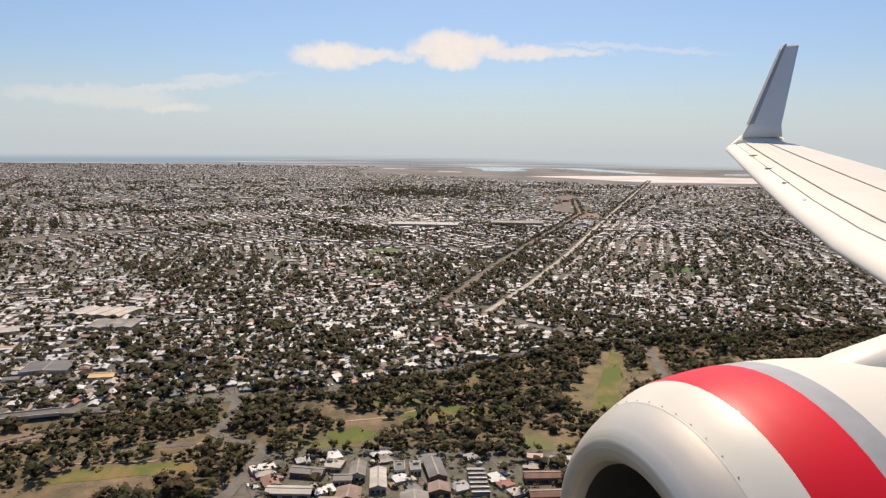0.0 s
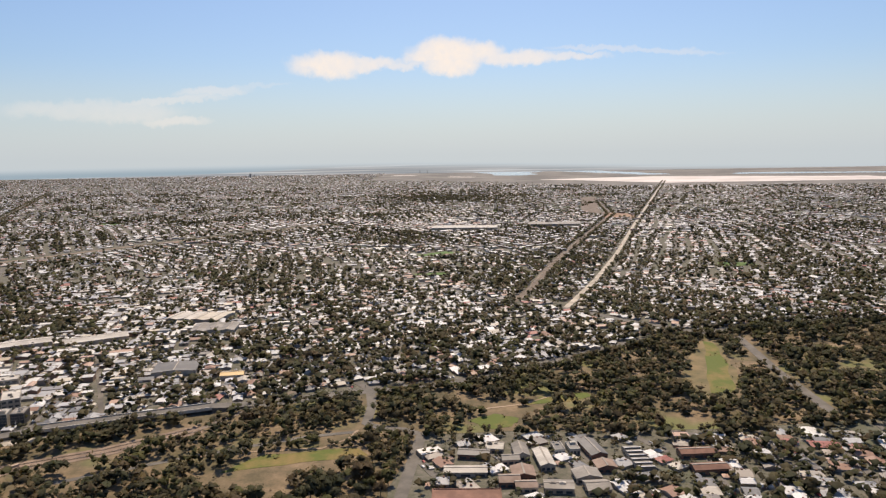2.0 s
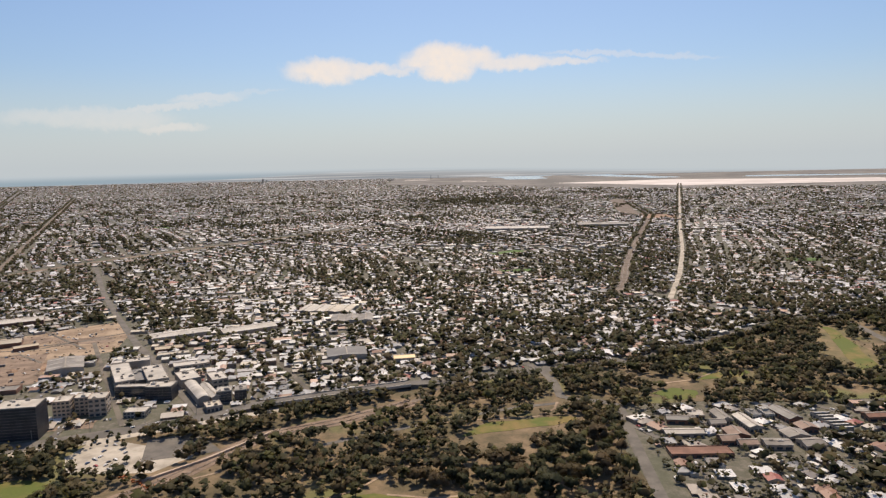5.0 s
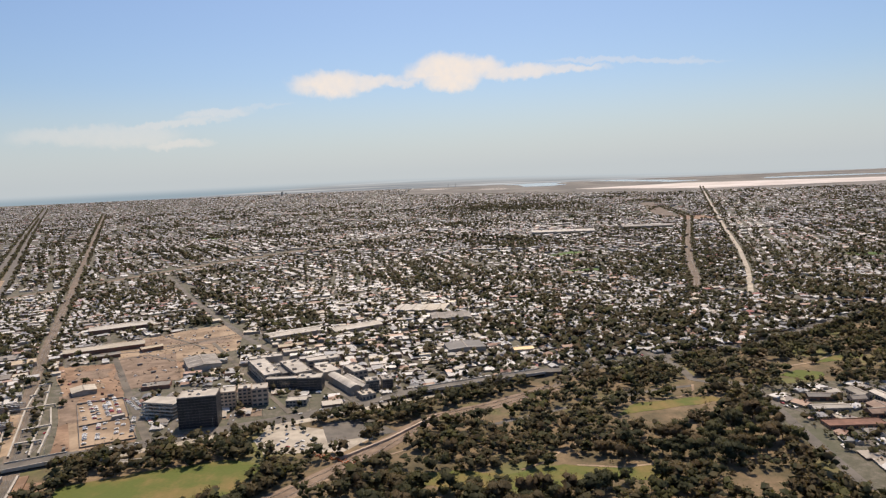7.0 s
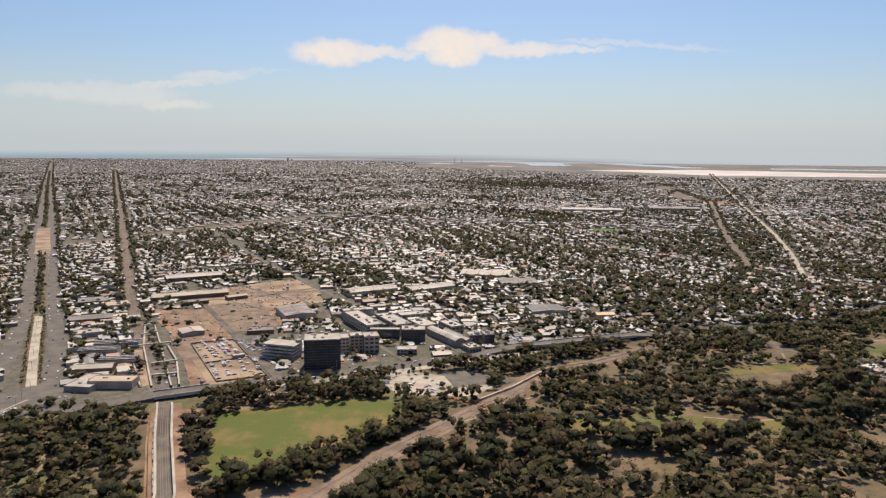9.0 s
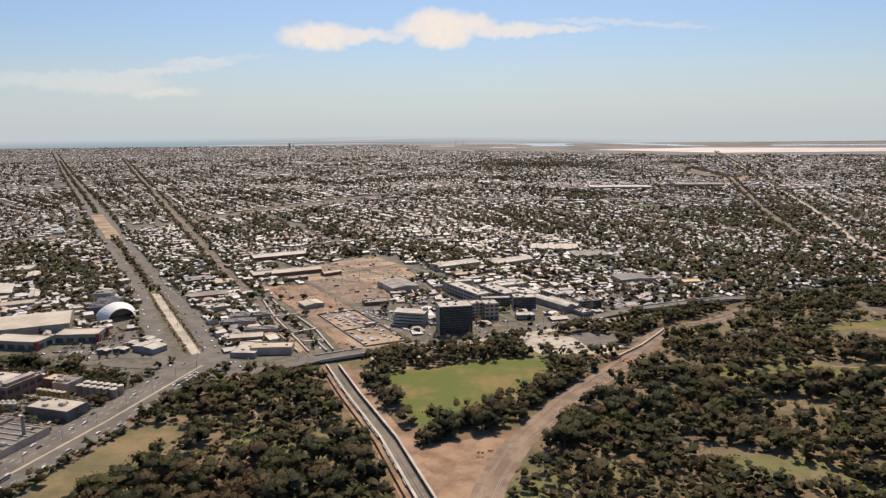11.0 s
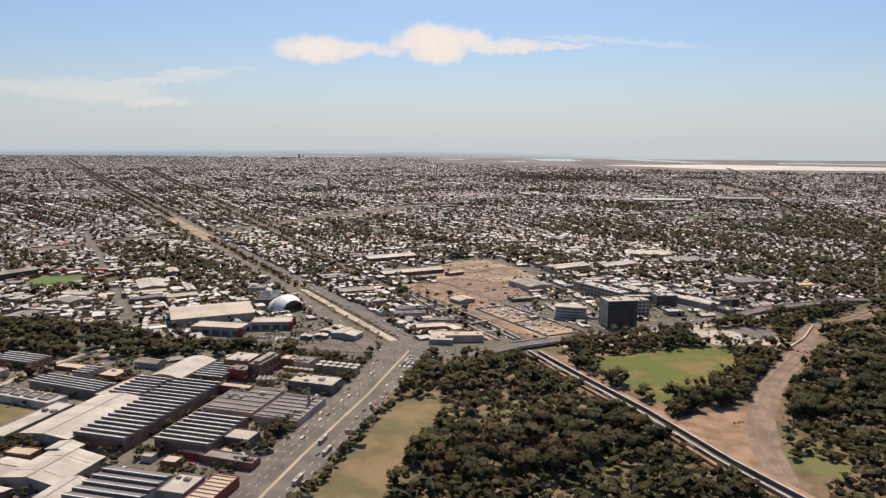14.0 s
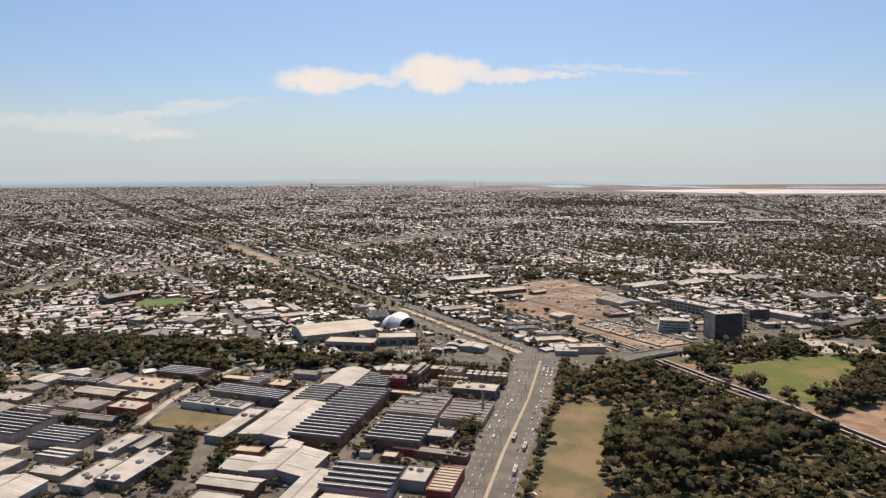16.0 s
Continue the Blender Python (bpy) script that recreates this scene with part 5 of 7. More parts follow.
# sheds round the building land and along the main road
building("goods_shed", -690, 347, 18, 34, 28, 3.0, "gable", M_blue_clad, M_white_metal, "broad goods shed with a white roof", rise=1.2, skylights=3)
building("goods_shed", -684, 322, 29, 10, 26, 2.6, "flat", M_panel, M_cream_metal, "long low shed with a cream roof", vents=2)
building("goods_shed", -653, 309, 20, 11, 28, 3.0, "gable", M_brick_pale, M_cream_metal, "cream-roofed goods shed among other sheds", rise=1.0, along_y=False)
building("goods_shed", -657, 335, 6, 24, 28, 2.8, "gable", M_panel, M_white_metal, "narrow white-roofed shed beside a goods shed", rise=0.8)
building("goods_shed", -674, 302, 22, 9, 26, 2.4, "saw", M_brick, M_white_metal, "low shed with white roof ridges", teeth=4, rise=0.8)
building("goods_shed", -660, 279, 12, 8, 26, 2.4, "flat", M_brick, M_cream_metal, "small cream-roofed shed by the street")
building("goods_shed", -726, 313, 22, 11, -6, 3.0, "gable", M_panel, M_white_metal, "bright white-roofed shed near the stadium", rise=0.8, along_y=False)
building("goods_shed", -723, 291, 15, 14, -12, 3.0, "gable", M_panel, M_grey_metal, "grey gabled shed near the street", rise=1.4)
building("goods_shed", -757, 300, 12, 15, -8, 3.0, "flat", M_panel, M_white_metal, "white flat-roofed shed with two vents", vents=2)
building("goods_shed", -726, 251, 20, 15, -14, 3.0, "gable", M_panel, M_grey_metal, "broad grey gabled shed beside the trees", rise=1.0)
building("goods_shed", -683, 240, 22, 6, -12, 2.4, "flat", M_panel, M_cream_metal, "long low cream-roofed shed beside the trees")
building("goods_shed", -724, 270, 22, 6, -10, 2.4, "flat", M_panel, M_white_metal, "long low shed with a white roof", vents=2)
building("goods_shed", -720, 426, 16, 18, 12, 3.4, "flat", M_panel, M_cream_metal, "trade block with a flat cream roof", vents=2)
building("goods_shed", -691, 392, 9, 20, 26, 4.4, "gable", M_dark_metal, M_cream_metal, "tall store with a cream roof", rise=1.2)
building("goods_shed", -592, 304, 15, 30, 10, 4.0, "saw", M_dark_metal, M_dark_metal, "dark grey sawtooth shed behind the arched canopy", teeth=9, rise=0.7)
building("goods_shed", -607, 332, 12, 12, 8, 4.6, "flat", M_panel, M_grey_metal, "grey block with a flat roof", vents=3)
building("showroom", -527, 216, 15, 9, -25, 2.8, "gable", M_panel, M_white_metal, "white-roofed car showroom by the junction", rise=0.8)
for x, y, w, d, a in ((-538, 224, 9, 6, -20), (-535, 232, 7, 5, -20), (-541, 214, 7, 4, -12), (-549, 212, 6, 3.5, -12), (-529, 226, 6, 6, -25)):
    building("trade_shed", x, y, w, d, a, 1.9, "gable", M_dark_metal, M_white_metal, "small white-roofed trade shed by the junction", rise=0.5)
building("goods_shed", -499, 406, 54, 14, 26, 3.0, "gable", M_brick, M_cream_metal, "long brown brick shed with cream roof", rise=1.2, along_y=False)
building("goods_shed", -522, 478, 48, 18, 28, 3.4, "gable", M_brick, M_white_metal, "long brick shed with a white roof", rise=1.3, along_y=False)
building("goods_shed", -521, 298, 14, 10, 27, 2.8, "flat", M_panel, M_white_metal, "white flat-roofed trade block", vents=2)
building("site_row", -463, 403, 15, 7, 38, 2.4, "gable", M_brick, M_tan_roof, "low brick row on building land", rise=0.8, along_y=False)
building("site_row", -487, 384, 18, 6, 32, 2.4, "gable", M_brick, M_grey_metal, "low grey-roofed row on building land", rise=0.8, along_y=False)
building("site_row", -419, 311, 16, 10, 15, 2.4, "flat", M_brick, M_grey_metal, "low flat-roofed workshop beside the site", vents=3)
building("lot_shed", -417, 260, 6.4, 4, 29, 1.7, "flat", M_panel, M_white_metal, "small white shed in the car lot")
building("workshop_row", -491, 276, 24, 9, 13, 2.8, "saw", M_brick_pale, M_cream_metal, "workshop row with small sawtooth roof", teeth=3, rise=0.8)
building("workshop_row", -536, 332, 26, 12, 23, 2.6, "gable", M_brick, M_grey_metal, "grey-roofed brick workshop row", rise=1.0, along_y=False)
building("workshop_row", -560, 381, 20, 18, 26, 3.4, "flat", M_glass_blue, M_grey_metal, "dark-fronted flat-roofed trade block", vents=4)
building("workshop_row", -538, 372, 15, 14, 32, 3.0, "flat", M_brick_pale, M_tan_roof, "tan-roofed brick trade block", vents=3)
building("long_shed", -365, 428.5, 40, 16, 30, 3.8, "gable", M_brick_pale, M_white_metal, "long factory with a shallow white roof", rise=0.9, along_y=False, vents=4)
# houses on the hill at the start
building("town_house", -49.4, 258.8, 8, 8, -8, 3.0, "flat", M_panel, M_white_metal, "white flat-roofed town house", vents=2)
building("town_house", -29.9, 245.6, 6, 16, 6, 3.6, "gable", M_panel, M_white_metal, "white gabled town house", rise=1.4)
building("town_house", -8.1, 255, 7, 16, 12, 3.6, "gable", M_brick, M_dark_metal, "town house with a dark grey roof", rise=1.6)
building("town_house", -22.5, 256.6, 4.5, 8, 6, 4.0, "flat", M_white_metal, M_dark_metal, "white box-shaped town house", vents=1)
building("town_house", -16.1, 256.8, 4.5, 8, 6, 4.0, "flat", M_white_metal, M_dark_metal, "white box-shaped town house", vents=1)
building("terrace_row", 8.9, 245.7, 7, 22, 4, 3.2, "saw", M_panel, M_grey_metal, "terrace row with pale stepped roofs", teeth=6, rise=1.3)
building("terrace_row", 34.8, 251.3, 15, 6, 4, 3.2, "gable", M_brick, M_brick, "red brick terrace row", rise=1.4, along_y=False)
building("terrace_row", 34.9, 236.5, 14, 6, 5, 3.2, "gable", M_brick, M_brick, "red brick terrace row", rise=1.4, along_y=False)
building("town_house", -62.4, 235.9, 17, 6, 0, 2.8, "gable", M_panel, M_white_metal, "long low white-roofed house", rise=1.0, along_y=False)
building("town_house", -58.6, 251.6, 13, 6, -8, 3.0, "gable", M_brick, M_dark_metal, "brick house with a dark roof", rise=1.4, along_y=False)

building("terrace_row", -62.3, 215.8, 26, 8, 0, 3.0, "flat", M_brick, M_brick, "long red-brown terrace with parapet walls", windows=8)
for i in range(6):
    KEEP_OFF.append((-73.1 + i * 4.3, 215.5, 2, 3, 0))
building("town_house", -27.2, 222.1, 11, 7, -4, 3.2, "gable", M_brick_pale, M_grey_metal, "pale house with a broad grey roof", rise=1.0, vents=2, along_y=False)
building("town_house", -39.7, 233.6, 9, 9, 2, 3.0, "gable", M_brick, M_brown_tile, "house with brown tiled gables", rise=1.8)
building("town_house", -45.6, 227.5, 8, 7, 2, 3.0, "gable", M_brick, M_brown_tile, "house with brown tiled gables", rise=1.8, along_y=False)
building("town_house", -39.6, 222.8, 8, 6, 2, 3.0, "gable", M_brick_pale, M_brown_tile, "house with brown tiled gables", rise=1.6, along_y=False)
building("town_house", -14.9, 231.3, 10, 8, 6, 3.0, "gable", M_panel, M_grey_metal, "house with grey tiled gables", rise=1.7)
building("town_house", -12.8, 221.5, 9, 8, 6, 3.0, "gable", M_brick_pale, M_grey_metal, "house with grey tiled gables", rise=1.7, along_y=False)
building("town_house", -38.8, 253.2, 6, 12, 4, 3.4, "gable", M_brick_pale, M_grey_metal, "house with a steep pale grey roof", rise=1.9)
building("town_house", -43.7, 246.2, 7, 5, 4, 3.0, "gable", M_brick_pale, M_grey_metal, "house with a steep pale grey roof", rise=1.6, along_y=False)
building("town_house", -6, 239.4, 8, 7, 6, 3.0, "gable", M_brick, M_brown_tile, "house with brown tiled gables", rise=1.6)

# ---- the mass of houses, sheds and trees ----
gen = np.random.default_rng(5)


def gaps(P, line):
    """Distances of many points to a line."""
    best = np.full(len(P), 1e12)
    for (ax, ay), (bx, by) in zip(line, line[1:]):
        d = np.array([bx - ax, by - ay], float)
        o = P - (ax, ay)
        u = np.clip(o @ d / (d @ d), 0, 1)
        best = np.minimum(best, ((o - u[:, None] * d) ** 2).sum(1))
    return np.sqrt(best)


def within(P, poly):
    hit = np.zeros(len(P), bool)
    for (ax, ay), (bx, by) in zip(poly, poly[1:] + poly[:1]):
        if ay == by:
            continue
        cross = (ay > P[:, 1]) != (by > P[:, 1])
        hit ^= cross & (P[:, 0] < ax + (P[:, 1] - ay) * (bx - ax) / (by - ay))
    return hit


def free_of_roads(P, spare):
    ok = np.ones(len(P), bool)
    for line, w in ROADS:
        ok &= gaps(P, line) > w / 2 + spare
    return ok


def free_of_buildings(P, spare):
    ok = np.ones(len(P), bool)
    for bx, by, hw, hd, a in KEEP_OFF:
        d = P - (bx, by)
        c, s = math.cos(a), math.sin(a)
        ok &= ~((np.abs(d[:, 0] * c + d[:, 1] * s) < hw + spare) & (np.abs(d[:, 1] * c - d[:, 0] * s) < hd + spare))
    return ok


def in_park(P):
    xs, ys = zip(*TERRACE)
    edge = np.interp(P[:, 0], xs, ys)
    return (P[:, 0] > -492) & (P[:, 1] < edge) & ~within(P, NORTHEND)


OPEN = [OVAL, SAND, SITE, LOT, DRY, BREWERY, [(-330, 243), (-283, 238), (-278, 206), (-335, 205)], [(-600, 210), (-560, 262), (-512, 200)],
        [(360, 3450), (1000, 3650), (1900, 3300), (1900, 2880), (815, 2860)], [(-150, 4300), (250, 4050), (900, 4900), (-400, 5100)],
        [(297, 1965), (347, 2009), (240, 1403), (210, 1480)], [(223, 1340), (287, 1330), (305, 1420), (251, 1444)],
        [(-112, 710), (-75, 719), (-71, 703), (-100, 696)], [(-120, 847), (-76, 888), (-59, 866), (-103, 834)], [(-800, 390), (-756, 395), (-745, 348), (-790, 346)]]
PLAIN = [(-560, 5600), (-534, 3620), (-204, 3427), (66, 3200), (300, 2900), (600, 2640), (1400, 2560), (4200, 2560), (4200, 5600)]
OPEN.append(PLAIN)
FAR_WOOD = [(-248, 2209), (-2, 2525), (40, 2300), (-3, 1891), (-94, 1672), (-230, 1797)]


def in_open(P):
    hit = np.zeros(len(P), bool)
    for poly in OPEN:
        hit |= within(P, poly)
    return hit


def in_sight(P, spare=30.0):
    return (P[:, 0] > -560 - spare - (P[:, 1] + 190) * 0.70) & (P[:, 0] < 20 + spare + P[:, 1] * 0.68) & (P[:, 1] > -60)


def zone(P):
    """0: west grid, 1: streets between, 2: east grid."""
    z = np.zeros(len(P), int)
    east = np.interp(P[:, 1], [533, 563, 665, 833, 1193, 2226, 3041, 5200], [25, 37, 77, 136, 251, 589, 856, 1580])
    z[P[:, 0] > east] = 2
    mid = (P[:, 1] < 900) & (P[:, 0] > -440 + (P[:, 1] - 300) * 0.1) & (z == 0)
    z[mid] = 1
    return z


ANGLES = [radians(120.3), radians(104.0), radians(71.3)]     # the run of the streets in each grid


centres = np.stack([gen.uniform(-4200, 3800, 320), gen.uniform(150, 5200, 320)], 1)
lean = gen.choice([0, 0, 0, 1, 2], 320)                          # how each district's streets are turned
LEANS = (0.0, radians(14), radians(-17))


def district(P):
    best, at = np.full(len(P), 1e18), np.zeros(len(P), int)
    for i, c in enumerate(centres):
        d = ((P - c) ** 2).sum(1)
        nearer = d < best
        best[nearer], at[nearer] = d[nearer], i
    return at


def lattice(which, turn, u_step, v_at, period, extent=5600):
    """House plots along both sides of parallel streets, in the districts that share this turn."""
    a = ANGLES[which] + LEANS[turn]
    us = np.arange(-extent, extent, u_step)
    vs = np.concatenate([np.arange(-extent, extent, period) + v for v in v_at])
    U, V = np.meshgrid(us, vs)
    U, V = U.ravel(), V.ravel()
    block = (np.floor(V / (period * 2)) * 53).astype(int) % 90
    keep = (U + block) % 118 > 7
    U, V = U[keep], V[keep]
    P = np.stack([U * math.cos(a) - V * math.sin(a), U * math.sin(a) + V * math.cos(a)], 1)
    P = P[in_sight(P) & (P[:, 1] < 5100)]
    P += np.stack([4 * np.sin(P[:, 1] / 61 + 1) + 3 * np.sin(P[:, 0] / 37), 3 * np.sin(P[:, 0] / 53) + 3 * np.sin(P[:, 1] / 41 + 2)], 1)
    P += gen.normal(0, 0.8, P.shape)
    P = P[zone(P) == which]
    return P[lean[district(P)] == turn]


def settle(P, spare):
    P = P[~in_park(P) & ~in_open(P)]
    P = P[free_of_buildings(P, spare) & free_of_roads(P, spare)]
    return P[~within(P, RIVER_BELT)]


def side_street(which, turn, across, step, reach=1650, extent=5600, period=30.0):
    """Places and headings beside the middle line of the parallel streets."""
    a = ANGLES[which] + LEANS[turn]
    U, V = np.meshgrid(np.arange(-extent, extent, step), np.arange(-extent, extent, period) + across)
    U, V = U.ravel(), V.ravel()
    P = np.stack([U * math.cos(a) - V * math.sin(a), U * math.sin(a) + V * math.cos(a)], 1)
    P = P[in_sight(P) & (np.hypot(P[:, 0] + 250, P[:, 1] + 60) < reach)]
    P += np.stack([4 * np.sin(P[:, 1] / 61 + 1) + 3 * np.sin(P[:, 0] / 37), 3 * np.sin(P[:, 0] / 53) + 3 * np.sin(P[:, 1] / 41 + 2)], 1)
    P = P[zone(P) == which]
    P = settle(P[lean[district(P)] == turn], 1.0)
    return np.c_[P, np.full(len(P), a)]


def side_streets(across, step, reach=1650):
    return np.concatenate([side_street(w, t, across, step, reach) for w in range(3) for t in range(3)])


plots = []
for which in range(3):
    for turn in range(3):
        P = settle(lattice(which, turn, 7.0, (7.2, 23.0), 30.0), 3.0)
        plots.append(np.c_[P, np.full(len(P), ANGLES[which] + LEANS[turn])])
plots = np.concatenate(plots)
WORKS = [(-505, 345), (-480, 300), (-455, 200), (-384, 200), (-384, 232), (-428, 300), (-440, 345)]
plots = plots[~within(plots[:, :2], WORKS)]
plots = plots[~((plots[:, 0] > -560) & (plots[:, 0] < -300) & (plots[:, 1] < 205))]
# reserves and school grounds left open among the houses
reserves = np.stack([gen.uniform(-2200, 1600, 70), gen.uniform(420, 2600, 70)], 1)
reach = gen.uniform(9, 26, 70)
for c, rr in zip(reserves, reach):
    plots = plots[((plots[:, :2] - c) ** 2 / (rr * rr * np.array([2.2, 1.0]))).sum(1) > 1]
for i, (c, rr) in enumerate(zip(reserves.tolist(), reach.tolist())):
    if i % 2 == 0 and not on_road(c[0], c[1], rr) and not in_building(c[0], c[1], rr) and in_sight(np.array([c]))[0]:
        k = rr * 0.8
        patch("reserve_lawn", [(c[0] - k * 1.3, c[1] - k * 0.7), (c[0] + k * 1.2, c[1] - k * 0.8), (c[0] + k * 1.3, c[1] + k * 0.7), (c[0] - k * 1.2, c[1] + k * 0.8)], 0.10 + 0.001 * i, M_turf if i % 6 == 0 else M_lawn,
              "mown reserve among suburban houses", "grass", wobble=rr * 0.08)
# cottages and sheds squeezed in wherever the near streets leave a gap
room = np.stack([gen.uniform(-900, 330, 60000), gen.uniform(205, 660, 60000)], 1)
room = settle(room[in_sight(room)], 3.0)
room = room[~((room[:, 0] > -560) & (room[:, 0] < -300) & (room[:, 1] < 205)) & ~within(room, NORTHEND)]
for poly in ([(-540, 490), (-385, 490), (-372, 400), (-383, 330), (-380, 212), (-450, 190), (-505, 330)], [(-392, 320), (-392, 215), (-330, 235), (-262, 268), (-262, 300), (-345, 345)], [(-620, 262), (-500, 262), (-480, 160), (-620, 160)]):
    room = room[~within(room, poly)]
cells, added = {}, []
for x, y in plots[plots[:, 1] < 680, :2].tolist():
    cells.setdefault((int(x // 7), int(y // 7)), []).append((x, y))
for x, y in room.tolist():
    key = (int(x // 7), int(y // 7))
    if all((x - a) ** 2 + (y - b) ** 2 > 44 for i in (-1, 0, 1) for j in (-1, 0, 1) for a, b in cells.get((key[0] + i, key[1] + j), ())):
        cells.setdefault(key, []).append((x, y))
        added.append((x, y, ANGLES[1] if x > -440 else ANGLES[0]))
plots = np.concatenate([plots, np.array(added)])
dist = np.hypot(plots[:, 0] + 250, plots[:, 1] + 60)
trade = (gaps(plots[:, :2], PORT_MID) < 75) & (plots[:, 1] < 760)
trade |= within(plots[:, :2], [(-900, 255), (-660, 255), (-560, 430), (-860, 520), (-960, 400)])
trade |= within(plots[:, :2], [(-420, 330), (-260, 330), (-240, 560), (-480, 560)])
trade |= within(plots[:, :2], [(-120, 1000), (420, 1000), (560, 2000), (0, 2000)]) & (gen.random(len(plots)) < 0.45)
patchy = np.sin(plots[:, 0] * 0.011 + 1.3) * np.sin(plots[:, 1] * 0.009 + plots[:, 0] * 0.003) > 0.82
trade |= patchy & (plots[:, 1] > 700) | (gen.random(len(plots)) < 0.035)
for line in CROSS_FAR:
    trade |= (gaps(plots[:, :2], line) < 26) & (gen.random(len(plots)) < 0.6)
pick = gen.random(len(plots))
thin = np.where(dist > 3000, 0.19, np.where(dist > 1600, 0.35, 0.92))
homes = plots[~trade & (pick < thin)]
yards = plots[trade & (pick < np.where(dist > 1600, 0.28, np.where(dist < 900, 0.95, 0.74)))]

def home_rows(H, grow, kits=4):
    n = len(H)
    return np.c_[gen.integers(0, kits, n), H[:, :2], np.zeros(n) - 0.02, np.clip(gen.lognormal(1.78, 0.24, n), 3.6, 11) * grow, gen.uniform(4.0, 6.4, n) * grow,
                 gen.uniform(1.5, 2.25, n), H[:, 2] + gen.choice([0, 1, 2, 3], n, p=[0.12, 0.38, 0.12, 0.38]) * math.pi / 2 + gen.normal(0, 0.05, n)]


near = homes[(homes[:, 1] < 395) & (homes[:, 0] > -300)]
near = near[np.argsort(np.hypot(near[:, 0] + 120, near[:, 1] - 300))][:290]
taken = {(round(x, 2), round(y, 2)) for x, y, _ in near.tolist()}
rest = homes[np.array([(round(x, 2), round(y, 2)) not in taken for x, y, _ in homes.tolist()])]
rd = np.hypot(rest[:, 0] + 250, rest[:, 1] + 60)
mass("suburb_houses", HOUSES, home_rows(rest[rd < 1600], 1.1), [M_wall_far, M_roof_far], "suburban houses with pale, grey and terracotta roofs", "houses")
mass("far_houses", FAR_HOUSES, home_rows(rest[rd >= 1600], 1.65, 2), [M_wall_far, M_roof_far], "far suburban houses with pale and terracotta roofs", "houses")
lean_to = np.concatenate([rest[rd < 800], near, yards[yards[:, 1] < 620]])
n = len(lean_to)
lean_to[:, :2] += gen.normal(0, 4.2, (n, 2))
lean_to = lean_to[free_of_roads(lean_to[:, :2], 1.5) & free_of_buildings(lean_to[:, :2], 1.5)]
n = len(lean_to)
mass("garden_sheds", FAR_HOUSES, np.c_[gen.integers(0, 2, n), lean_to[:, :2], np.zeros(n) - 0.02, gen.uniform(2, 4.2, n), gen.uniform(1.8, 3, n), gen.uniform(1.0, 1.5, n), lean_to[:, 2]], [M_wall_far, M_block_roof],
     "garden sheds and carports behind houses", "sheds")
n = len(yards)
mass("trade_sheds", SHEDS, np.c_[gen.integers(0, 2, n), yards[:, :2], np.zeros(n) - 0.02, np.clip(gen.lognormal(2.15, 0.38, n), 4, 24) * np.where(yards[:, 1] > 900, 1.4, 1), gen.uniform(4, 8.5, n), gen.uniform(1.6, 3.1, n), yards[:, 2] + gen.integers(0, 2, n) * math.pi / 2],
     [M_wall_far, M_block_roof], "workshops and shops with white and grey sheet roofs", "sheds")


def split_kit(kit, slot):
    """The faces of one slot of a kit, as a mesh of its own."""
    verts, faces, start = [tuple(v) for v in kit.v], [], 0
    for size, s in zip(kit.sizes, kit.slots):
        if s == slot:
            faces.append(tuple(int(i) for i in kit.flat[start:start + size]))
        start += size
    me = bpy.data.meshes.new("house_piece")
    me.from_pydata(verts, [], faces)
    return me


pieces = []
for kit in HOUSES:
    w, r = split_kit(kit, 0), split_kit(kit, 1)
    w.materials.append(M_wall), r.materials.append(M_roof)
    pieces.append((w, r))
stack = boxes((-0.06, 0.06, -0.05, 0.05, 0.5, 1.12))
stack_mesh = bpy.data.meshes.new("chimney")
stack.to_mesh(stack_mesh), stack.free()
stack_mesh.materials.append(M_brick)
for x, y, a in near.tolist():
    r = random.Random(int(x * 13 + y * 7))
    i = r.randrange(4)
    h = thing("house", Matrix.Translation((x, y, -0.02)) @ Matrix.Rotation(a + r.randrange(4) * math.pi / 2, 4, "Z") @ Matrix.Diagonal((r.uniform(4.8, 7.8), r.uniform(4.4, 6.6), r.uniform(1.7, 2.4), 1)),
              ("hip-roofed single-storey suburban house", "L-shaped hip-roofed suburban house", "gabled single-storey suburban house", "L-shaped gabled suburban house")[i], "house", "houses beside the parklands")
    part("wall", pieces[i][0], None, h)
    part("roof", pieces[i][1], None, h)
    if r.random() < 0.6:
        part("chimney", stack_mesh, None, h, at=Matrix.Translation((r.uniform(-0.3, 0.3), r.uniform(-0.2, 0.2), 0)))

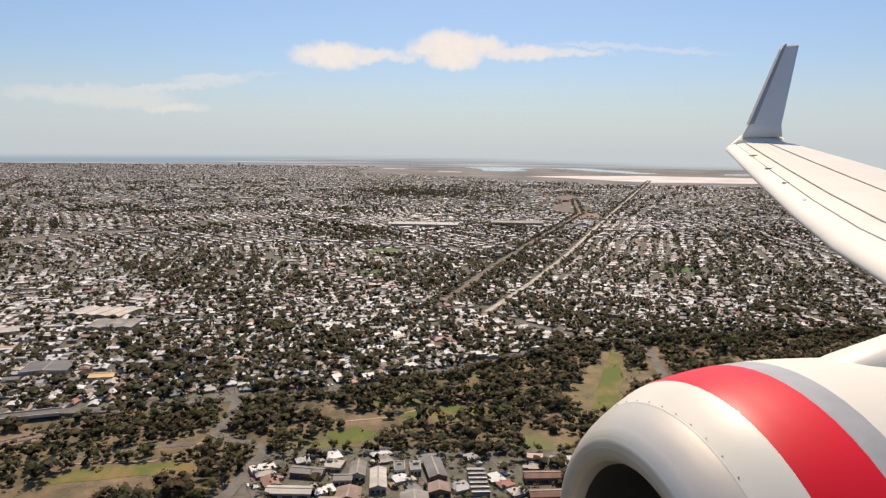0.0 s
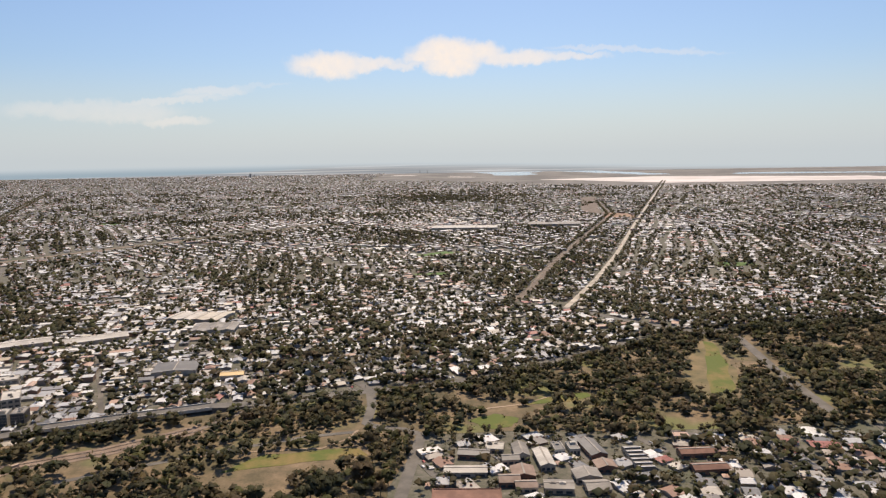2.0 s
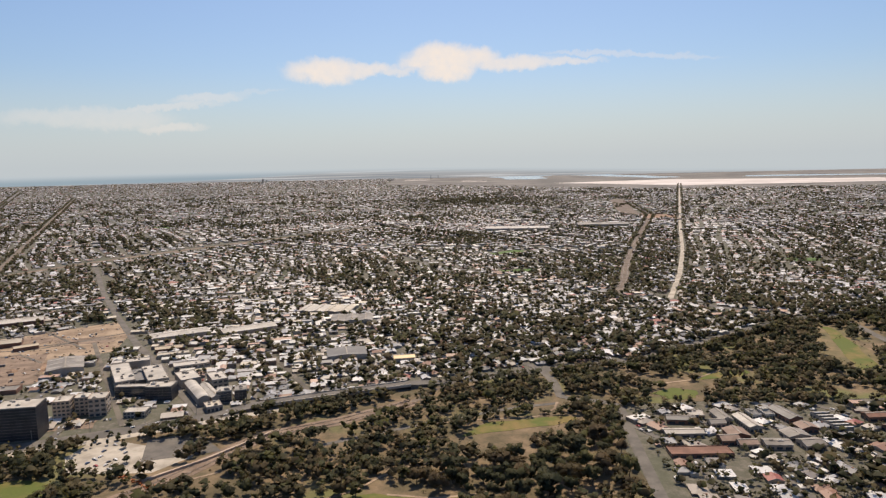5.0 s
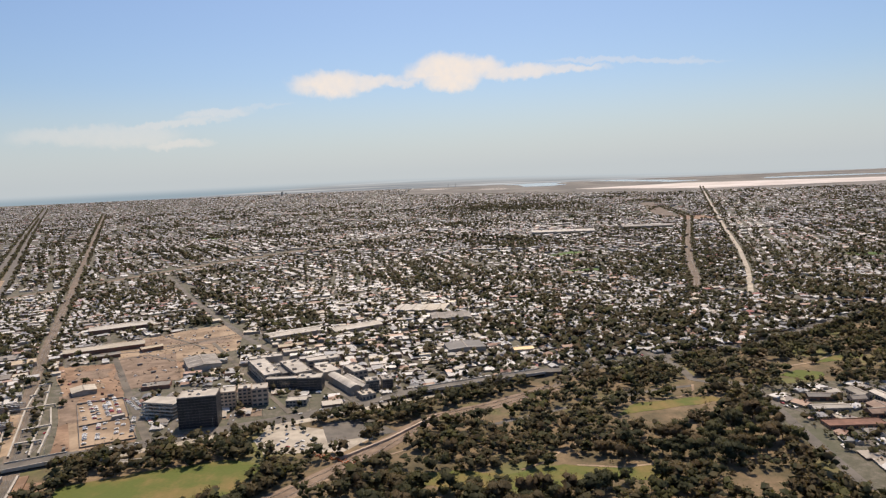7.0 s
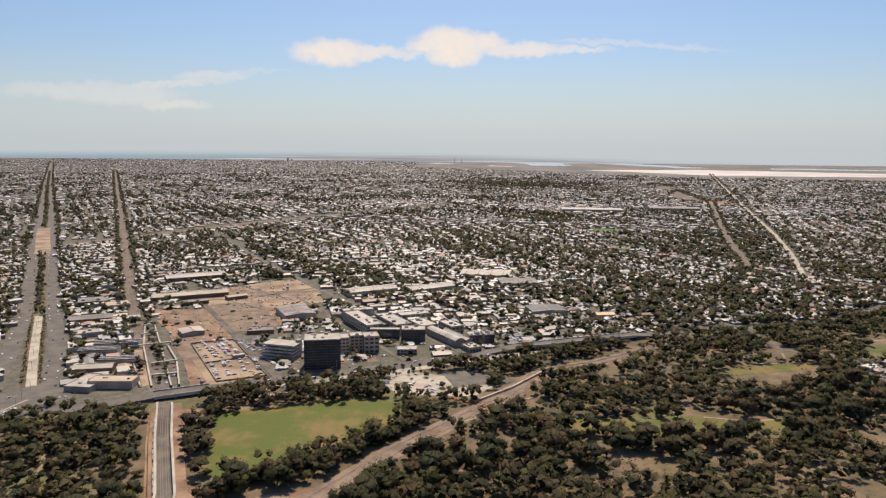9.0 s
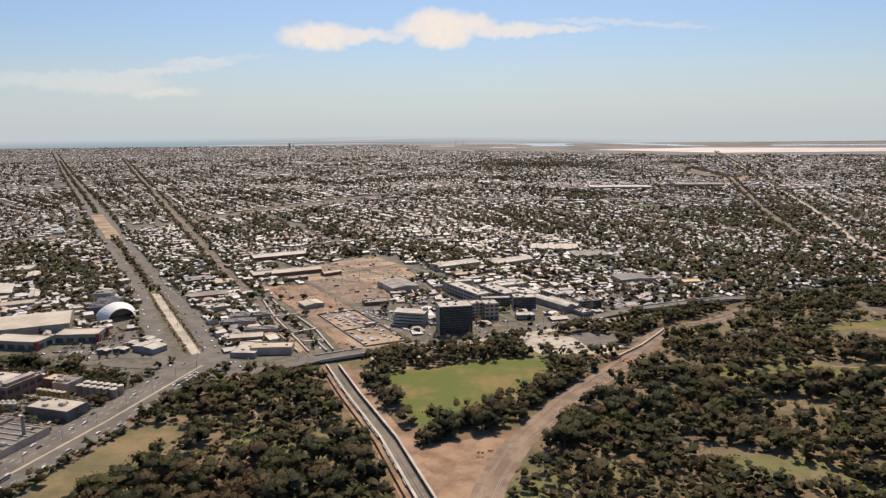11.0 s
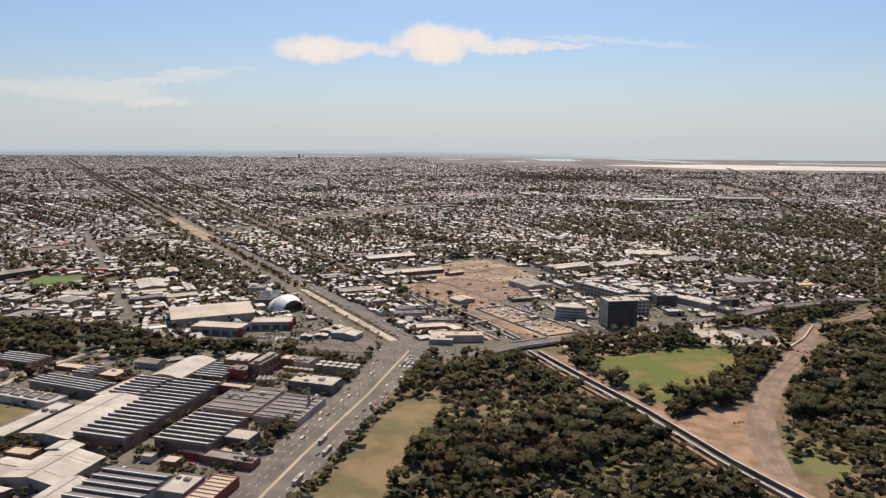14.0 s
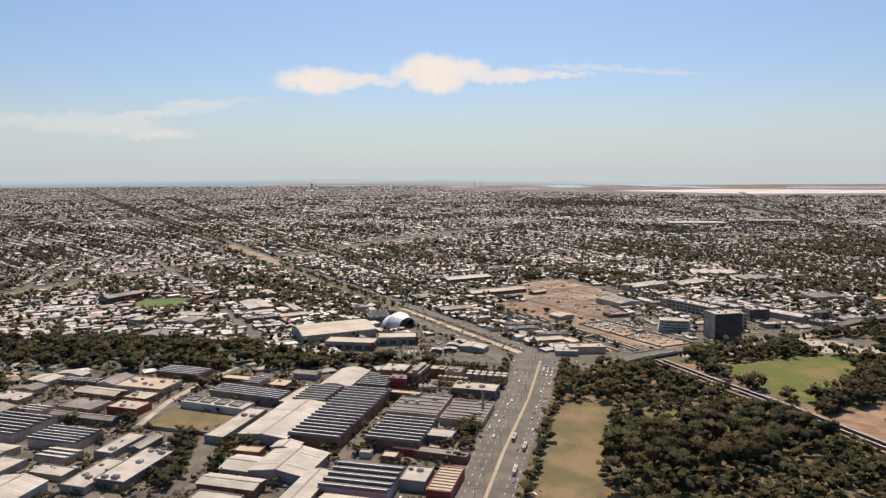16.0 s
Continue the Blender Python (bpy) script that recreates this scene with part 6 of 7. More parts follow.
# small sheds, lean-tos and trees that fill the factory yards
r = random.Random(17)
c, sn = math.cos(radians(-16)), math.sin(radians(-16))
FILL = (("saw", M_brick, M_saw_roof, "brick workshop with a low sawtooth roof"), ("flat", M_panel, M_concrete, "grey flat-roofed workshop with roof plant"), ("gable", M_brick_pale, M_white_metal, "pale gabled store with roof sheets"),
        ("saw", M_brick_pale, M_white_metal, "workshop with white sawtooth ridges"), ("flat", M_brick, M_tan_roof, "brick store with a tan flat roof"), ("gable", M_panel, M_grey_metal, "grey gabled workshop with sheet roofing"))
for v in range(-150, 135, 6):
    for u in range(-120, 120, 7):
        w, d = r.uniform(9, 19), r.uniform(6, 14)
        uu, vv = u + r.uniform(-2, 2), v + r.uniform(-2, 2)
        x, y = -650 + uu * c - vv * sn, 60 + uu * sn + vv * c
        ok = all(inside(x + sx * w / 2 * c - sy * d / 2 * sn, y + sx * w / 2 * sn + sy * d / 2 * c, BREWERY) and not in_building(x + sx * w / 2 * c - sy * d / 2 * sn, y + sx * w / 2 * sn + sy * d / 2 * c, 0.9)
                 for sx in (-1, 0, 1) for sy in (-1, 0, 1))
        if ok and not on_road(x, y, 9.0) and r.random() < 0.6:
            kind, wall, top, label = FILL[r.randrange(6)]
            building("workshop", x, y, w, d, -16, r.uniform(1.7, 2.7), kind, wall, top, label, "workshop", teeth=max(3, int(d / 2.6)), rise=r.uniform(0.7, 1.1), vents=r.randrange(3) if kind == "flat" else 0, along_y=r.random() < 0.5)
yard_fill = np.stack([gen.uniform(-760, -520, 2600), gen.uniform(-40, 175, 2600)], 1)
yard_fill = yard_fill[within(yard_fill, BREWERY)]
yard_fill = yard_fill[free_of_buildings(yard_fill, 0.7) & free_of_roads(yard_fill, 1.0)][:820]

# trees in yards and streets
def leafiness(P):
    """0 in bare quarters of sheds and roofs, 1 where old gardens close over the houses."""
    x, y = P[:, 0], P[:, 1]
    f = np.sin(x * 0.023 + 1.7 * np.sin(y * 0.011)) + np.sin(y * 0.019 - 0.8 * np.sin(x * 0.013)) + 0.8 * np.sin(x * 0.051 + y * 0.043)
    return np.clip(0.5 + f * 0.26, 0, 1)


def tree_rows(P, kits, lo, hi, quarters=False):
    if quarters:
        P = P[gen.random(len(P)) < 0.50 + 0.5 * leafiness(P)]
    n = len(P)
    s = gen.uniform(lo, hi, n)
    if quarters:
        s *= 0.88 + 0.38 * leafiness(P)
    return np.c_[gen.integers(0, kits, n), P, np.zeros(n) - 0.15 * s, s * gen.uniform(0.85, 1.25, n), s * gen.uniform(0.85, 1.25, n), s * gen.uniform(0.75, 1.15, n), gen.uniform(0, 6.28, n)]


SLAB = Kit([(-.5, -.5, 0), (.5, -.5, 0), (.5, .5, 0), (-.5, .5, 0), (-.5, -.5, 1), (.5, -.5, 1), (.5, .5, 1), (-.5, .5, 1)],
           [(4, 5, 6, 7), (0, 1, 5, 4), (1, 2, 6, 5), (2, 3, 7, 6), (3, 0, 4, 7)])
Q = side_streets(0.0, 9.0)
n = len(Q)
mass("side_streets", [SLAB], np.c_[np.zeros(n), Q[:, :2], np.zeros(n), np.full(n, 9.6), np.full(n, 3.2), np.full(n, 0.12) + gen.uniform(0, 0.02, n), Q[:, 2]], [M_asphalt], "grey asphalt side streets between houses", "streets")
kerb_trees = np.concatenate([side_streets(-3.2, 7.5, 2900), side_streets(3.2, 7.5, 2200)])
kerb_trees[:, :2] += gen.normal(0, 0.7, (len(kerb_trees), 2))
leafy_street = np.sin(kerb_trees[:, 0] * 0.017) + np.sin(kerb_trees[:, 1] * 0.013 + 1.0) > -0.7
kerb_trees = kerb_trees[leafy_street & (gen.random(len(kerb_trees)) < np.where(kerb_trees[:, 1] > 1200, 0.5, 0.75))]
kd = np.hypot(kerb_trees[:, 0] + 250, kerb_trees[:, 1] + 60)


def yard_trees(H, per, off):
    P = np.concatenate([H[:, :2] + gen.normal(0, off, (len(H), 2)) for _ in range(per)])
    P = P[free_of_roads(P, 1.0) & ~in_open(P)]
    return P[free_of_buildings(P, 1.5)]


close = np.concatenate([rest[rd < 1100], near, yards[yards[:, 1] < 900]])
mass("yard_trees", YARD, tree_rows(np.concatenate([yard_trees(close, 2, 5.5)[::4], yard_trees(close, 1, 5.5), yard_trees(close[close[:, 0] > -170], 1, 4.5), yard_trees(close[np.hypot(close[:, 0] + 250, close[:, 1] + 60) < 820], 1, 5.0), kerb_trees[kd < 1100, :2]]), 8, 3.0, 6.6, True), [M_leaf_far], "dark green yard and street trees", "trees", leafy=True)
mass("yard_bushes", BUSHES, tree_rows(yard_fill, 5, 2.4, 6.4), [M_leaf_far], "trees and bushes between factory sheds", "trees", leafy=True)
midway = rest[(rd >= 1100)]
md = np.hypot(midway[:, 0] + 250, midway[:, 1] + 60)
mass("mid_trees", SPECKS, tree_rows(np.concatenate([yard_trees(midway[md < 2200], 1, 6.0), kerb_trees[kd >= 1100, :2]]), 5, 3.4, 7.2, True), [M_leaf_far], "dark green trees between distant houses", "trees", leafy=True)
mass("far_trees", DOTS, tree_rows(yard_trees(midway[md >= 2200], 2, 9.0)[::2], 5, 4.5, 9.0, True), [M_leaf_far], "far dark green trees between houses", "trees", leafy=True)
P = np.concatenate([np.array([(x, y) for x, y, _ in along(line, step)]) + gen.normal(0, 1.2, (len(list(along(line, step))), 2)) for line, step in
                    ((PORT_MID[2:7], 4.0), (offset(PORT_W, 8), 9), (offset(PORT_E, -8), 9), (offset(RAIL_N, 7), 5), (offset(RAIL_N, -7), 5), (offset(RAIL_LINK, 4), 4), (offset(RAIL_LINK, -4), 4), (offset(LINE_N, 7), 6), (offset(LINE_N, -7), 7),
                     (offset(TORRENS, 7), 14), (offset(TORRENS, -7), 14))])
P = P[in_sight(P) & ~((P[:, 1] > 600) & (P[:, 1] < 815) & (gaps(P, PORT_MID) < 5)) & (P[:, 1] > 216)]
mass("avenue_trees", YARD, tree_rows(P, 8, 3.5, 6.5), [M_leaf_far], "rows of trees along main roads and railways", "trees", leafy=True)
P = np.stack([gen.normal(-100, 110, 1100), gen.normal(2060, 150, 1100)], 1)
mass("far_wood", SPECKS, tree_rows(P, 5, 5, 9), [M_leaf_far], "far dark wood on a low rise", "wood", leafy=True)
P = np.stack([gen.uniform(-590, -500, 1600), gen.uniform(135, 200, 1600)], 1)
P = P[within(P, HEDGE)]
P = P[free_of_buildings(P, 1.2) & free_of_roads(P, 0.8)][:230]
court = np.stack([gen.uniform(-590, -515, 700), gen.uniform(203, 262, 700)], 1)
court = court[within(court, [(-582, 206), (-560, 256), (-546, 246), (-520, 207), (-545, 205)])]
court = court[free_of_buildings(court, 1.0) & free_of_roads(court, 0.8) & (np.sin(court[:, 0] * 0.45) + np.sin(court[:, 1] * 0.38) > 0.2)][:70]
mass("forecourt_trees", BUSHES, tree_rows(court, 5, 1.6, 4.6), [M_leaf_far], "small trees and shrubs on the hall forecourt", "trees", leafy=True)
clumps = np.concatenate([np.array(c) + gen.normal(0, 1, (n, 2)) * 3.2 for c, n in (((-646, 78), 14), ((-641, 66), 8), ((-626, 74), 9), ((-628, 58), 7), ((-643, 45), 12), ((-662, 92), 9), ((-645, 87), 8), ((-676, 104), 7),
                         ((-664, 150), 9), ((-668, 171), 8), ((-538, 92), 12), ((-533, 88), 9), ((-541, 71), 8), ((-572, 70), 7), ((-536, 120), 7), ((-510, 128), 9), ((-516, 146), 10), ((-512, 158), 8), ((-622, 140), 8), ((-700, 104), 8))])
clumps = clumps[free_of_buildings(clumps, 0.5) & free_of_roads(clumps, 0.2)]
mass("clump_trees", CROWNS, tree_rows(clumps, 11, 3.2, 6.6), [M_leaf_far], "clumps of dark trees between yards and sheds", "trees", leafy=True)
belt = np.concatenate([np.array([(x, y) for x, y, _ in along(offset(TERRACE, d), 3.6)]) for d in (-10.5, -7.0, 7.0)])
belt = belt[(belt[:, 0] > -112) & (belt[:, 0] < 330)] + 0.0
belt += gen.normal(0, 1.1, belt.shape)
belt = belt[free_of_buildings(belt, 1.0) & free_of_roads(belt, 0.6) & (gen.random(len(belt)) < 0.8)]
mass("roadside_trees", CROWNS, tree_rows(belt, 11, 4.0, 7.6), [M_leaf_far], "dark trees lining the park-side road", "trees", leafy=True)
mass("hedge_trees", BUSHES, tree_rows(P, 5, 2.4, 5.4), [M_leaf_far], "belt of dark trees between street and brewery", "trees", leafy=True)
P = np.concatenate([np.array([(x, y) for x, y, _ in along(offset(PORT_MID[:3], d), 2.4)]) for d in (-3.7, 3.7)])
P = P[P[:, 1] > 212]
mass("median_hedges", BUSHES, tree_rows(P, 5, 1.4, 3.0), [M_leaf_far], "clipped dark hedges along the median", "hedge", leafy=True)
groves = np.concatenate([c + gen.normal(0, 1, (int(rr * 1.3), 2)) * (rr * 0.55, rr * 0.4) for c, rr in zip(reserves, reach)])
groves = groves[free_of_roads(groves, 1.0) & free_of_buildings(groves, 2.0) & in_sight(groves)]
mass("grove_trees", YARD, tree_rows(groves, 8, 4.5, 8.5), [M_leaf_far], "groves of dark trees in suburban reserves", "trees", leafy=True)
P = np.stack([gen.uniform(-80, 125, 1900), gen.uniform(170, 278, 1900)], 1)
P = P[within(P, NORTHEND)]
P = P[free_of_buildings(P, 1.2) & free_of_roads(P, 0.8)][:560]
mass("garden_trees", BUSHES, tree_rows(P, 5, 2.2, 5.6), [M_leaf_far], "garden trees between hillside houses", "trees", leafy=True)
P = np.stack([gen.uniform(-900, -530, 4200), gen.uniform(170, 255, 4200)], 1)
P = P[within(P, RIVER_BELT)]
P = P[free_of_roads(P, 1) & free_of_buildings(P, 2)]
mass("river_trees", CROWNS, tree_rows(P[:620], 11, 5.0, 9.5), [M_leaf_far], "belt of dark trees along the river", "trees", leafy=True)

# ---- parkland trees ----


def branch(bm, a, b, r0, r1, n=6):
    a, b = Vector(a), Vector(b)
    q = (b - a).to_track_quat("Z", "Y")
    lo = [bm.verts.new(a + q @ Vector((r0 * math.cos(i * math.tau / n), r0 * math.sin(i * math.tau / n), 0))) for i in range(n)]
    hi = [bm.verts.new(b + q @ Vector((r1 * math.cos(i * math.tau / n), r1 * math.sin(i * math.tau / n), 0))) for i in range(n)]
    for i in range(n):
        j = (i + 1) % n
        bm.faces.new((lo[i], lo[j], hi[j], hi[i]))


def tree_meshes(seed):
    """A gum tree about one unit high: trunk with limbs, and a ragged crown."""
    r = random.Random(seed)
    bm = bmesh.new()
    fork = Vector((r.uniform(-.04, .04), r.uniform(-.04, .04), 0.36))
    branch(bm, (0, 0, -0.03), fork, 0.040, 0.028)
    for i in range(5):
        a = i * 1.257 + r.uniform(-.4, .4)
        branch(bm, fork, (fork.x + 0.26 * math.cos(a), fork.y + 0.26 * math.sin(a), r.uniform(0.55, 0.8)), 0.022, 0.006, 5)
    trunk = bpy.data.meshes.new("trunk")
    bm.to_mesh(trunk), bm.free()
    trunk.materials.append(M_bark)
    v, f = crown_shape(r, 18, 640, 0.85, 0.042)
    crown = bpy.data.meshes.new("crown")
    crown.from_pydata([tuple(q) for q in v], [], f)
    crown.shade_smooth()
    crown.normals_split_custom_set_from_vertices([tuple((q - Vector((0, 0, 0.42)) + Vector((r.gauss(0, .1), r.gauss(0, .1), r.gauss(0, .1)))).normalized()) for q in v])
    crown.materials.append(M_leaf)
    return trunk, crown


TREES = [tree_meshes(s) for s in range(9)]
P = np.stack([gen.uniform(-500, 420, 40000), gen.uniform(-20, 505, 40000)], 1)
P = P[in_park(P) & in_sight(P, 40)]
P = P[free_of_roads(P, 2.0) & free_of_buildings(P, 2.5)]
clear = [[(-262, 181), (-158, 183), (-158, 169), (-210, 163), (-260, 168)], OVAL, DRY, FAIRWAY, [(-330, 243), (-283, 238), (-278, 206), (-335, 205)], [(-65, 288), (-60, 275), (-33, 275), (-33, 297), (-47, 302)],
         [(-36, 303), (0, 311), (10, 324), (3, 332), (-26, 325)], [(-168, 230), (-136, 227), (-100, 246), (-106, 263), (-150, 257)], [(-388, 119), (-379, 104), (-354, 114), (-346, 116), (-362, 60), (-378, 60)]]
for poly in clear:
    P = P[~within(P, poly)]
glade = np.sin(P[:, 0] * 0.083 + np.sin(P[:, 1] * 0.06) * 2) + np.sin(P[:, 1] * 0.11 + P[:, 0] * 0.031)
forest = within(P, [(-492, 145), (-478, 178), (-430, 195), (-410, 150), (-380, 60), (-380, -40), (-500, -40), (-478, 70), (-466, 125)])
forest |= within(P, [(-381, 105), (-345, 118), (-322, 145), (-311, 188), (-336, 170), (-366, 132), (-379, 122)])
forest |= within(P, [(-411, 175), (-402, 130), (-389, 105), (-385, 113), (-393, 149), (-402, 182)])
forest |= within(P, [(-413, 212), (-409, 182), (-389, 181), (-387, 211)]) | within(P, [(-371, 219), (-371, 192), (-331, 198), (-313, 188), (-304, 215)])
keep = forest | (glade < 1.12)
P, thick = P[keep], forest[keep]
spots, cells = [], {}
for (x, y), is_forest in zip(P.tolist(), thick.tolist()):
    key = (int(x // 6), int(y // 6))
    near_most = 15 if is_forest else 16 if x < -110 else 18.5
    if all((x - a) ** 2 + (y - b) ** 2 > near_most for i in (-1, 0, 1) for j in (-1, 0, 1) for a, b in cells.get((key[0] + i, key[1] + j), ())):
        cells.setdefault(key, []).append((x, y))
        spots.append((x, y))
spots.sort(key=lambda q: gap_to(q[0], q[1], [(-40, 235), (-300, 130), (-470, 60)]))
for i, (x, y) in enumerate(spots[:300]):
    r = random.Random(i)
    s, wide = r.uniform(3.8, 9.6), r.uniform(0.8, 1.25)
    t = thing("tree", Matrix.Translation((x, y, 0.05)) @ Matrix.Rotation(r.uniform(0, 6.28), 4, "Z") @ Matrix.Diagonal((s * wide, s * wide, s, 1)),
              "olive-green gum tree on dry park grass", "tree", "parkland trees")
    trunk, crown = TREES[i % 9]
    part("trunk", trunk, None, t)
    part("crown", crown, None, t)
mass("parkland_trees", CROWNS, tree_rows(np.array(spots[300:]), 11, 4.2, 9.8), [M_leaf_far], "dense dark gum trees of the parklands", "trees", leafy=True)
P = np.array([(x, y) for x, y, _ in along([(-381, 106), (-372, 118), (-350, 133), (-330, 150), (-317, 170), (-311, 188)], 1.3)]) + gen.normal(0, 1.3, (len(list(along([(-381, 106), (-372, 118), (-350, 133), (-330, 150), (-317, 170), (-311, 188)], 1.3))), 2))
mass("hedge_row", CROWNS, tree_rows(P, 11, 4.6, 7.4), [M_leaf_far], "close row of dark trees beside the oval", "trees", leafy=True)
P = np.stack([gen.uniform(-500, 420, 9000), gen.uniform(-20, 505, 9000)], 1)
P = P[in_park(P) & in_sight(P, 40) & ~in_open(P)]
P = P[free_of_roads(P, 1.0) & free_of_buildings(P, 1.5)][:900]
mass("shrubs", BUSHES, tree_rows(P, 5, 1.0, 2.6), [M_leaf_far], "low dry shrubs under the park trees", "shrubs", leafy=True)
P = np.array([(x, y) for x, y, _ in along(offset(PORT_S, 14.5), 4.2)]) + gen.normal(0, 0.5, (len(list(along(offset(PORT_S, 14.5), 4.2))), 2))
P2 = np.array([(x, y) for x, y, _ in along(offset(PORT_S, -15.5), 8.0)]) + gen.normal(0, 1.2, (len(list(along(offset(PORT_S, -15.5), 8.0))), 2))
mass("roadside_trees", CROWNS, tree_rows(np.concatenate([P, P2]), 11, 3.0, 5.6), [M_leaf_far], "row of dark trees beside the main road", "trees", leafy=True)

# ---- vehicles and poles ----


def car_pieces():
    body, glass, wheel = bmesh.new(), bmesh.new(), bmesh.new()
    prism(body, [(-1.1, .16), (1.1, .16), (1.12, .34), (.62, .42), (.40, .62), (-.55, .63), (-.88, .44), (-1.12, .40)], -.44, .44)
    bmesh.ops.recalc_face_normals(body, faces=body.faces)
    prism(glass, [(.60, .42), (.41, .60), (-.54, .61), (-.84, .44)], -.45, .45)
    bmesh.ops.recalc_face_normals(glass, faces=glass.faces)
    tube(wheel, 0, 0, -.08, .08, .17, 10)
    bmesh.ops.rotate(wheel, cent=(0, 0, 0), matrix=Matrix.Rotation(radians(90), 3, "X"), verts=wheel.verts)
    out = []
    for bm, m, nm in ((body, M_car, "body"), (glass, M_car_glass, "glasshouse"), (wheel, M_tyre, "wheel")):
        me = bpy.data.meshes.new(nm)
        bm.to_mesh(me), bm.free()
        me.materials.append(m)
        out.append(me)
    return out


CAR = car_pieces()


def car(x, y, z, a, label="parked car with glossy paint", group="parked cars"):
    c = thing("car", Matrix.Translation((x, y, z)) @ Matrix.Rotation(a, 4, "Z"), label, "car", group)
    part("body", CAR[0], None, c)
    part("glasshouse", CAR[1], None, c)
    for sx in (-.7, .7):
        for sy in (-.4, .4):
            part("wheel", CAR[2], None, c, at=Matrix.Translation((sx, sy, .17)))


r = random.Random(3)
for side, flip in ((-8.5, 0), (-5.4, 0), (7.0, math.pi), (9.6, math.pi)):
    for x, y, a in along(offset(PORT_S[:5], side), 7.0):
        if r.random() < (0.30 if y > 90 else 0.16):
            car(x + r.uniform(-.3, .3), y + r.uniform(-2, 2), 0.19, a + flip, "car standing on the main road", "cars on the road")
for line, z in ((TERRACE[:14], 0.23), (PORT_W[:4], 0.22), (PORT_E[:4], 0.22)):
    for side, flip in ((-2.6, 0), (2.6, math.pi)):
        for x, y, a in along(offset(line, side), 11.0):
            if r.random() < 0.4 and not (-266 < x < -186 and line is not PORT_W and line is not PORT_E) and not (-440 < x < -410 and y < 212):
                car(x, y, z, a + flip, "car standing on the road", "cars on the road")
for corners in (((-453, 286), (-436, 294), (-416, 262), (-431, 252)), ((-429, 247), (-408, 260), (-396, 231), (-416, 222))):
    p00, p10, p11, p01 = (Vector(q) for q in corners)
    across, down = p10 - p00, p01 - p00
    for u in (0.05, 0.30, 0.42, 0.66, 0.78, 0.97):
        dense = r.choice((0.85, 0.7, 0.3))
        for i in range(int(down.length / 1.25)):
            v = (i + 0.5) * 1.25 / down.length
            at = p00.lerp(p10, u).lerp(p01.lerp(p11, u), v)
            if r.random() < dense * (1 if math.sin(i * 0.55 + u * 20) > -0.45 else 0.1) and not in_building(at.x, at.y, 0.8):
                car(at.x, at.y, 0.15, math.atan2(across.y, across.x) + r.uniform(-.06, .06))
for i in range(44):
    x, y = r.uniform(-592, -520), r.uniform(204, 250)
    if inside(x, y, [(-585, 206), (-556, 250), (-542, 246), (-518, 206), (-545, 207)]) and not in_building(x, y, 1.5):
        car(x, y, 0.12, radians(-20 + 90 * r.randrange(2)))
for i in range(16):
    x, y = -578 + i * 2.1, 212.5 + i * 0.15
    if r.random() < 0.8 and not in_building(x, y, 0.8):
        car(x, y, 0.12, radians(82) + r.uniform(-.05, .05))
for side in (5.0, 7.4, 9.8):
    for i in range(5):
        car(-496.5 + side * 0.97 - i * 0.75, 178 - side * 0.24 - i * 2.9, 0.235, radians(76), "car waiting at the junction", "cars on the road")
for i in range(34):
    x, y = r.uniform(-330, -282), r.uniform(206, 240)
    if inside(x, y, [(-328, 240), (-306, 230), (-306, 208), (-325, 207)]):
        car(x, y, 0.13, radians(-25 + 90 * r.randrange(2)))


# parked cars that fill kerbs and yards
body_outline = [(-1.1, .16), (1.1, .16), (1.12, .34), (.62, .42), (.40, .62), (-.55, .63), (-.88, .44), (-1.12, .40)]
glass_outline = [(.60, .40), (.41, .60), (-.54, .61), (-.84, .42)]


def car_kit():
    v, f, slot = [], [], []
    for outline, half, s in ((body_outline, .44, 0), (glass_outline, .455, 1)):
        n, m = len(v), len(outline)
        v += [(x, -half, z) for x, z in outline] + [(x, half, z) for x, z in outline]
        f += [tuple(range(n, n + m)), tuple(range(n + 2 * m - 1, n + m - 1, -1))] + [(n + (i + 1) % m, n + i, n + m + i, n + m + (i + 1) % m) for i in range(m)]
        slot += [s] * (m + 2)
    return Kit(v, f, slot)


def car_rows(Q):
    n = len(Q)
    return np.c_[np.zeros(n), Q[:, :2], np.full(n, 0.10), np.ones(n), np.ones(n), gen.uniform(0.95, 1.15, n), Q[:, 2]]


kerb_cars = np.concatenate([side_streets(-1.1, 4.0), side_streets(1.1, 4.0)])
kerb_cars = kerb_cars[(gen.random(len(kerb_cars)) < 0.22) & (np.hypot(kerb_cars[:, 0] + 250, kerb_cars[:, 1] + 60) < 800)]
yard = np.stack([gen.uniform(-760, -390, 2600), gen.uniform(-40, 480, 2600)], 1)
yard = yard[within(yard, BREWERY) | (within(yard, SITE) | within(yard, SAND)) & (gen.random(len(yard)) < 0.35)]
yard = yard[free_of_buildings(yard, 1.6) & free_of_roads(yard, 1.5)]
yard = yard[~within(yard, LOT)][:420]
yard = np.c_[yard, radians(-16) + gen.integers(0, 2, len(yard)) * math.pi / 2]
bays = [(x0 + (x1 - x0) * i / n + gen.normal(0, 0.12), y0 + (y1 - y0) * i / n + gen.normal(0, 0.12), math.atan2(y1 - y0, x1 - x0) + math.pi / 2)
        for x0, y0, x1, y1, n in ((-404, 331, -377, 338, 22), (-403, 326, -376, 333, 22), (-401, 321, -375, 327, 21), (-428, 290, -409, 268, 22), (-424, 291, -406, 269, 22), (-404, 262, -388, 240, 20), (-345, 263, -334, 267, 9))
        for i in range(n) if gen.random() < 0.8]
bays = np.array(bays)
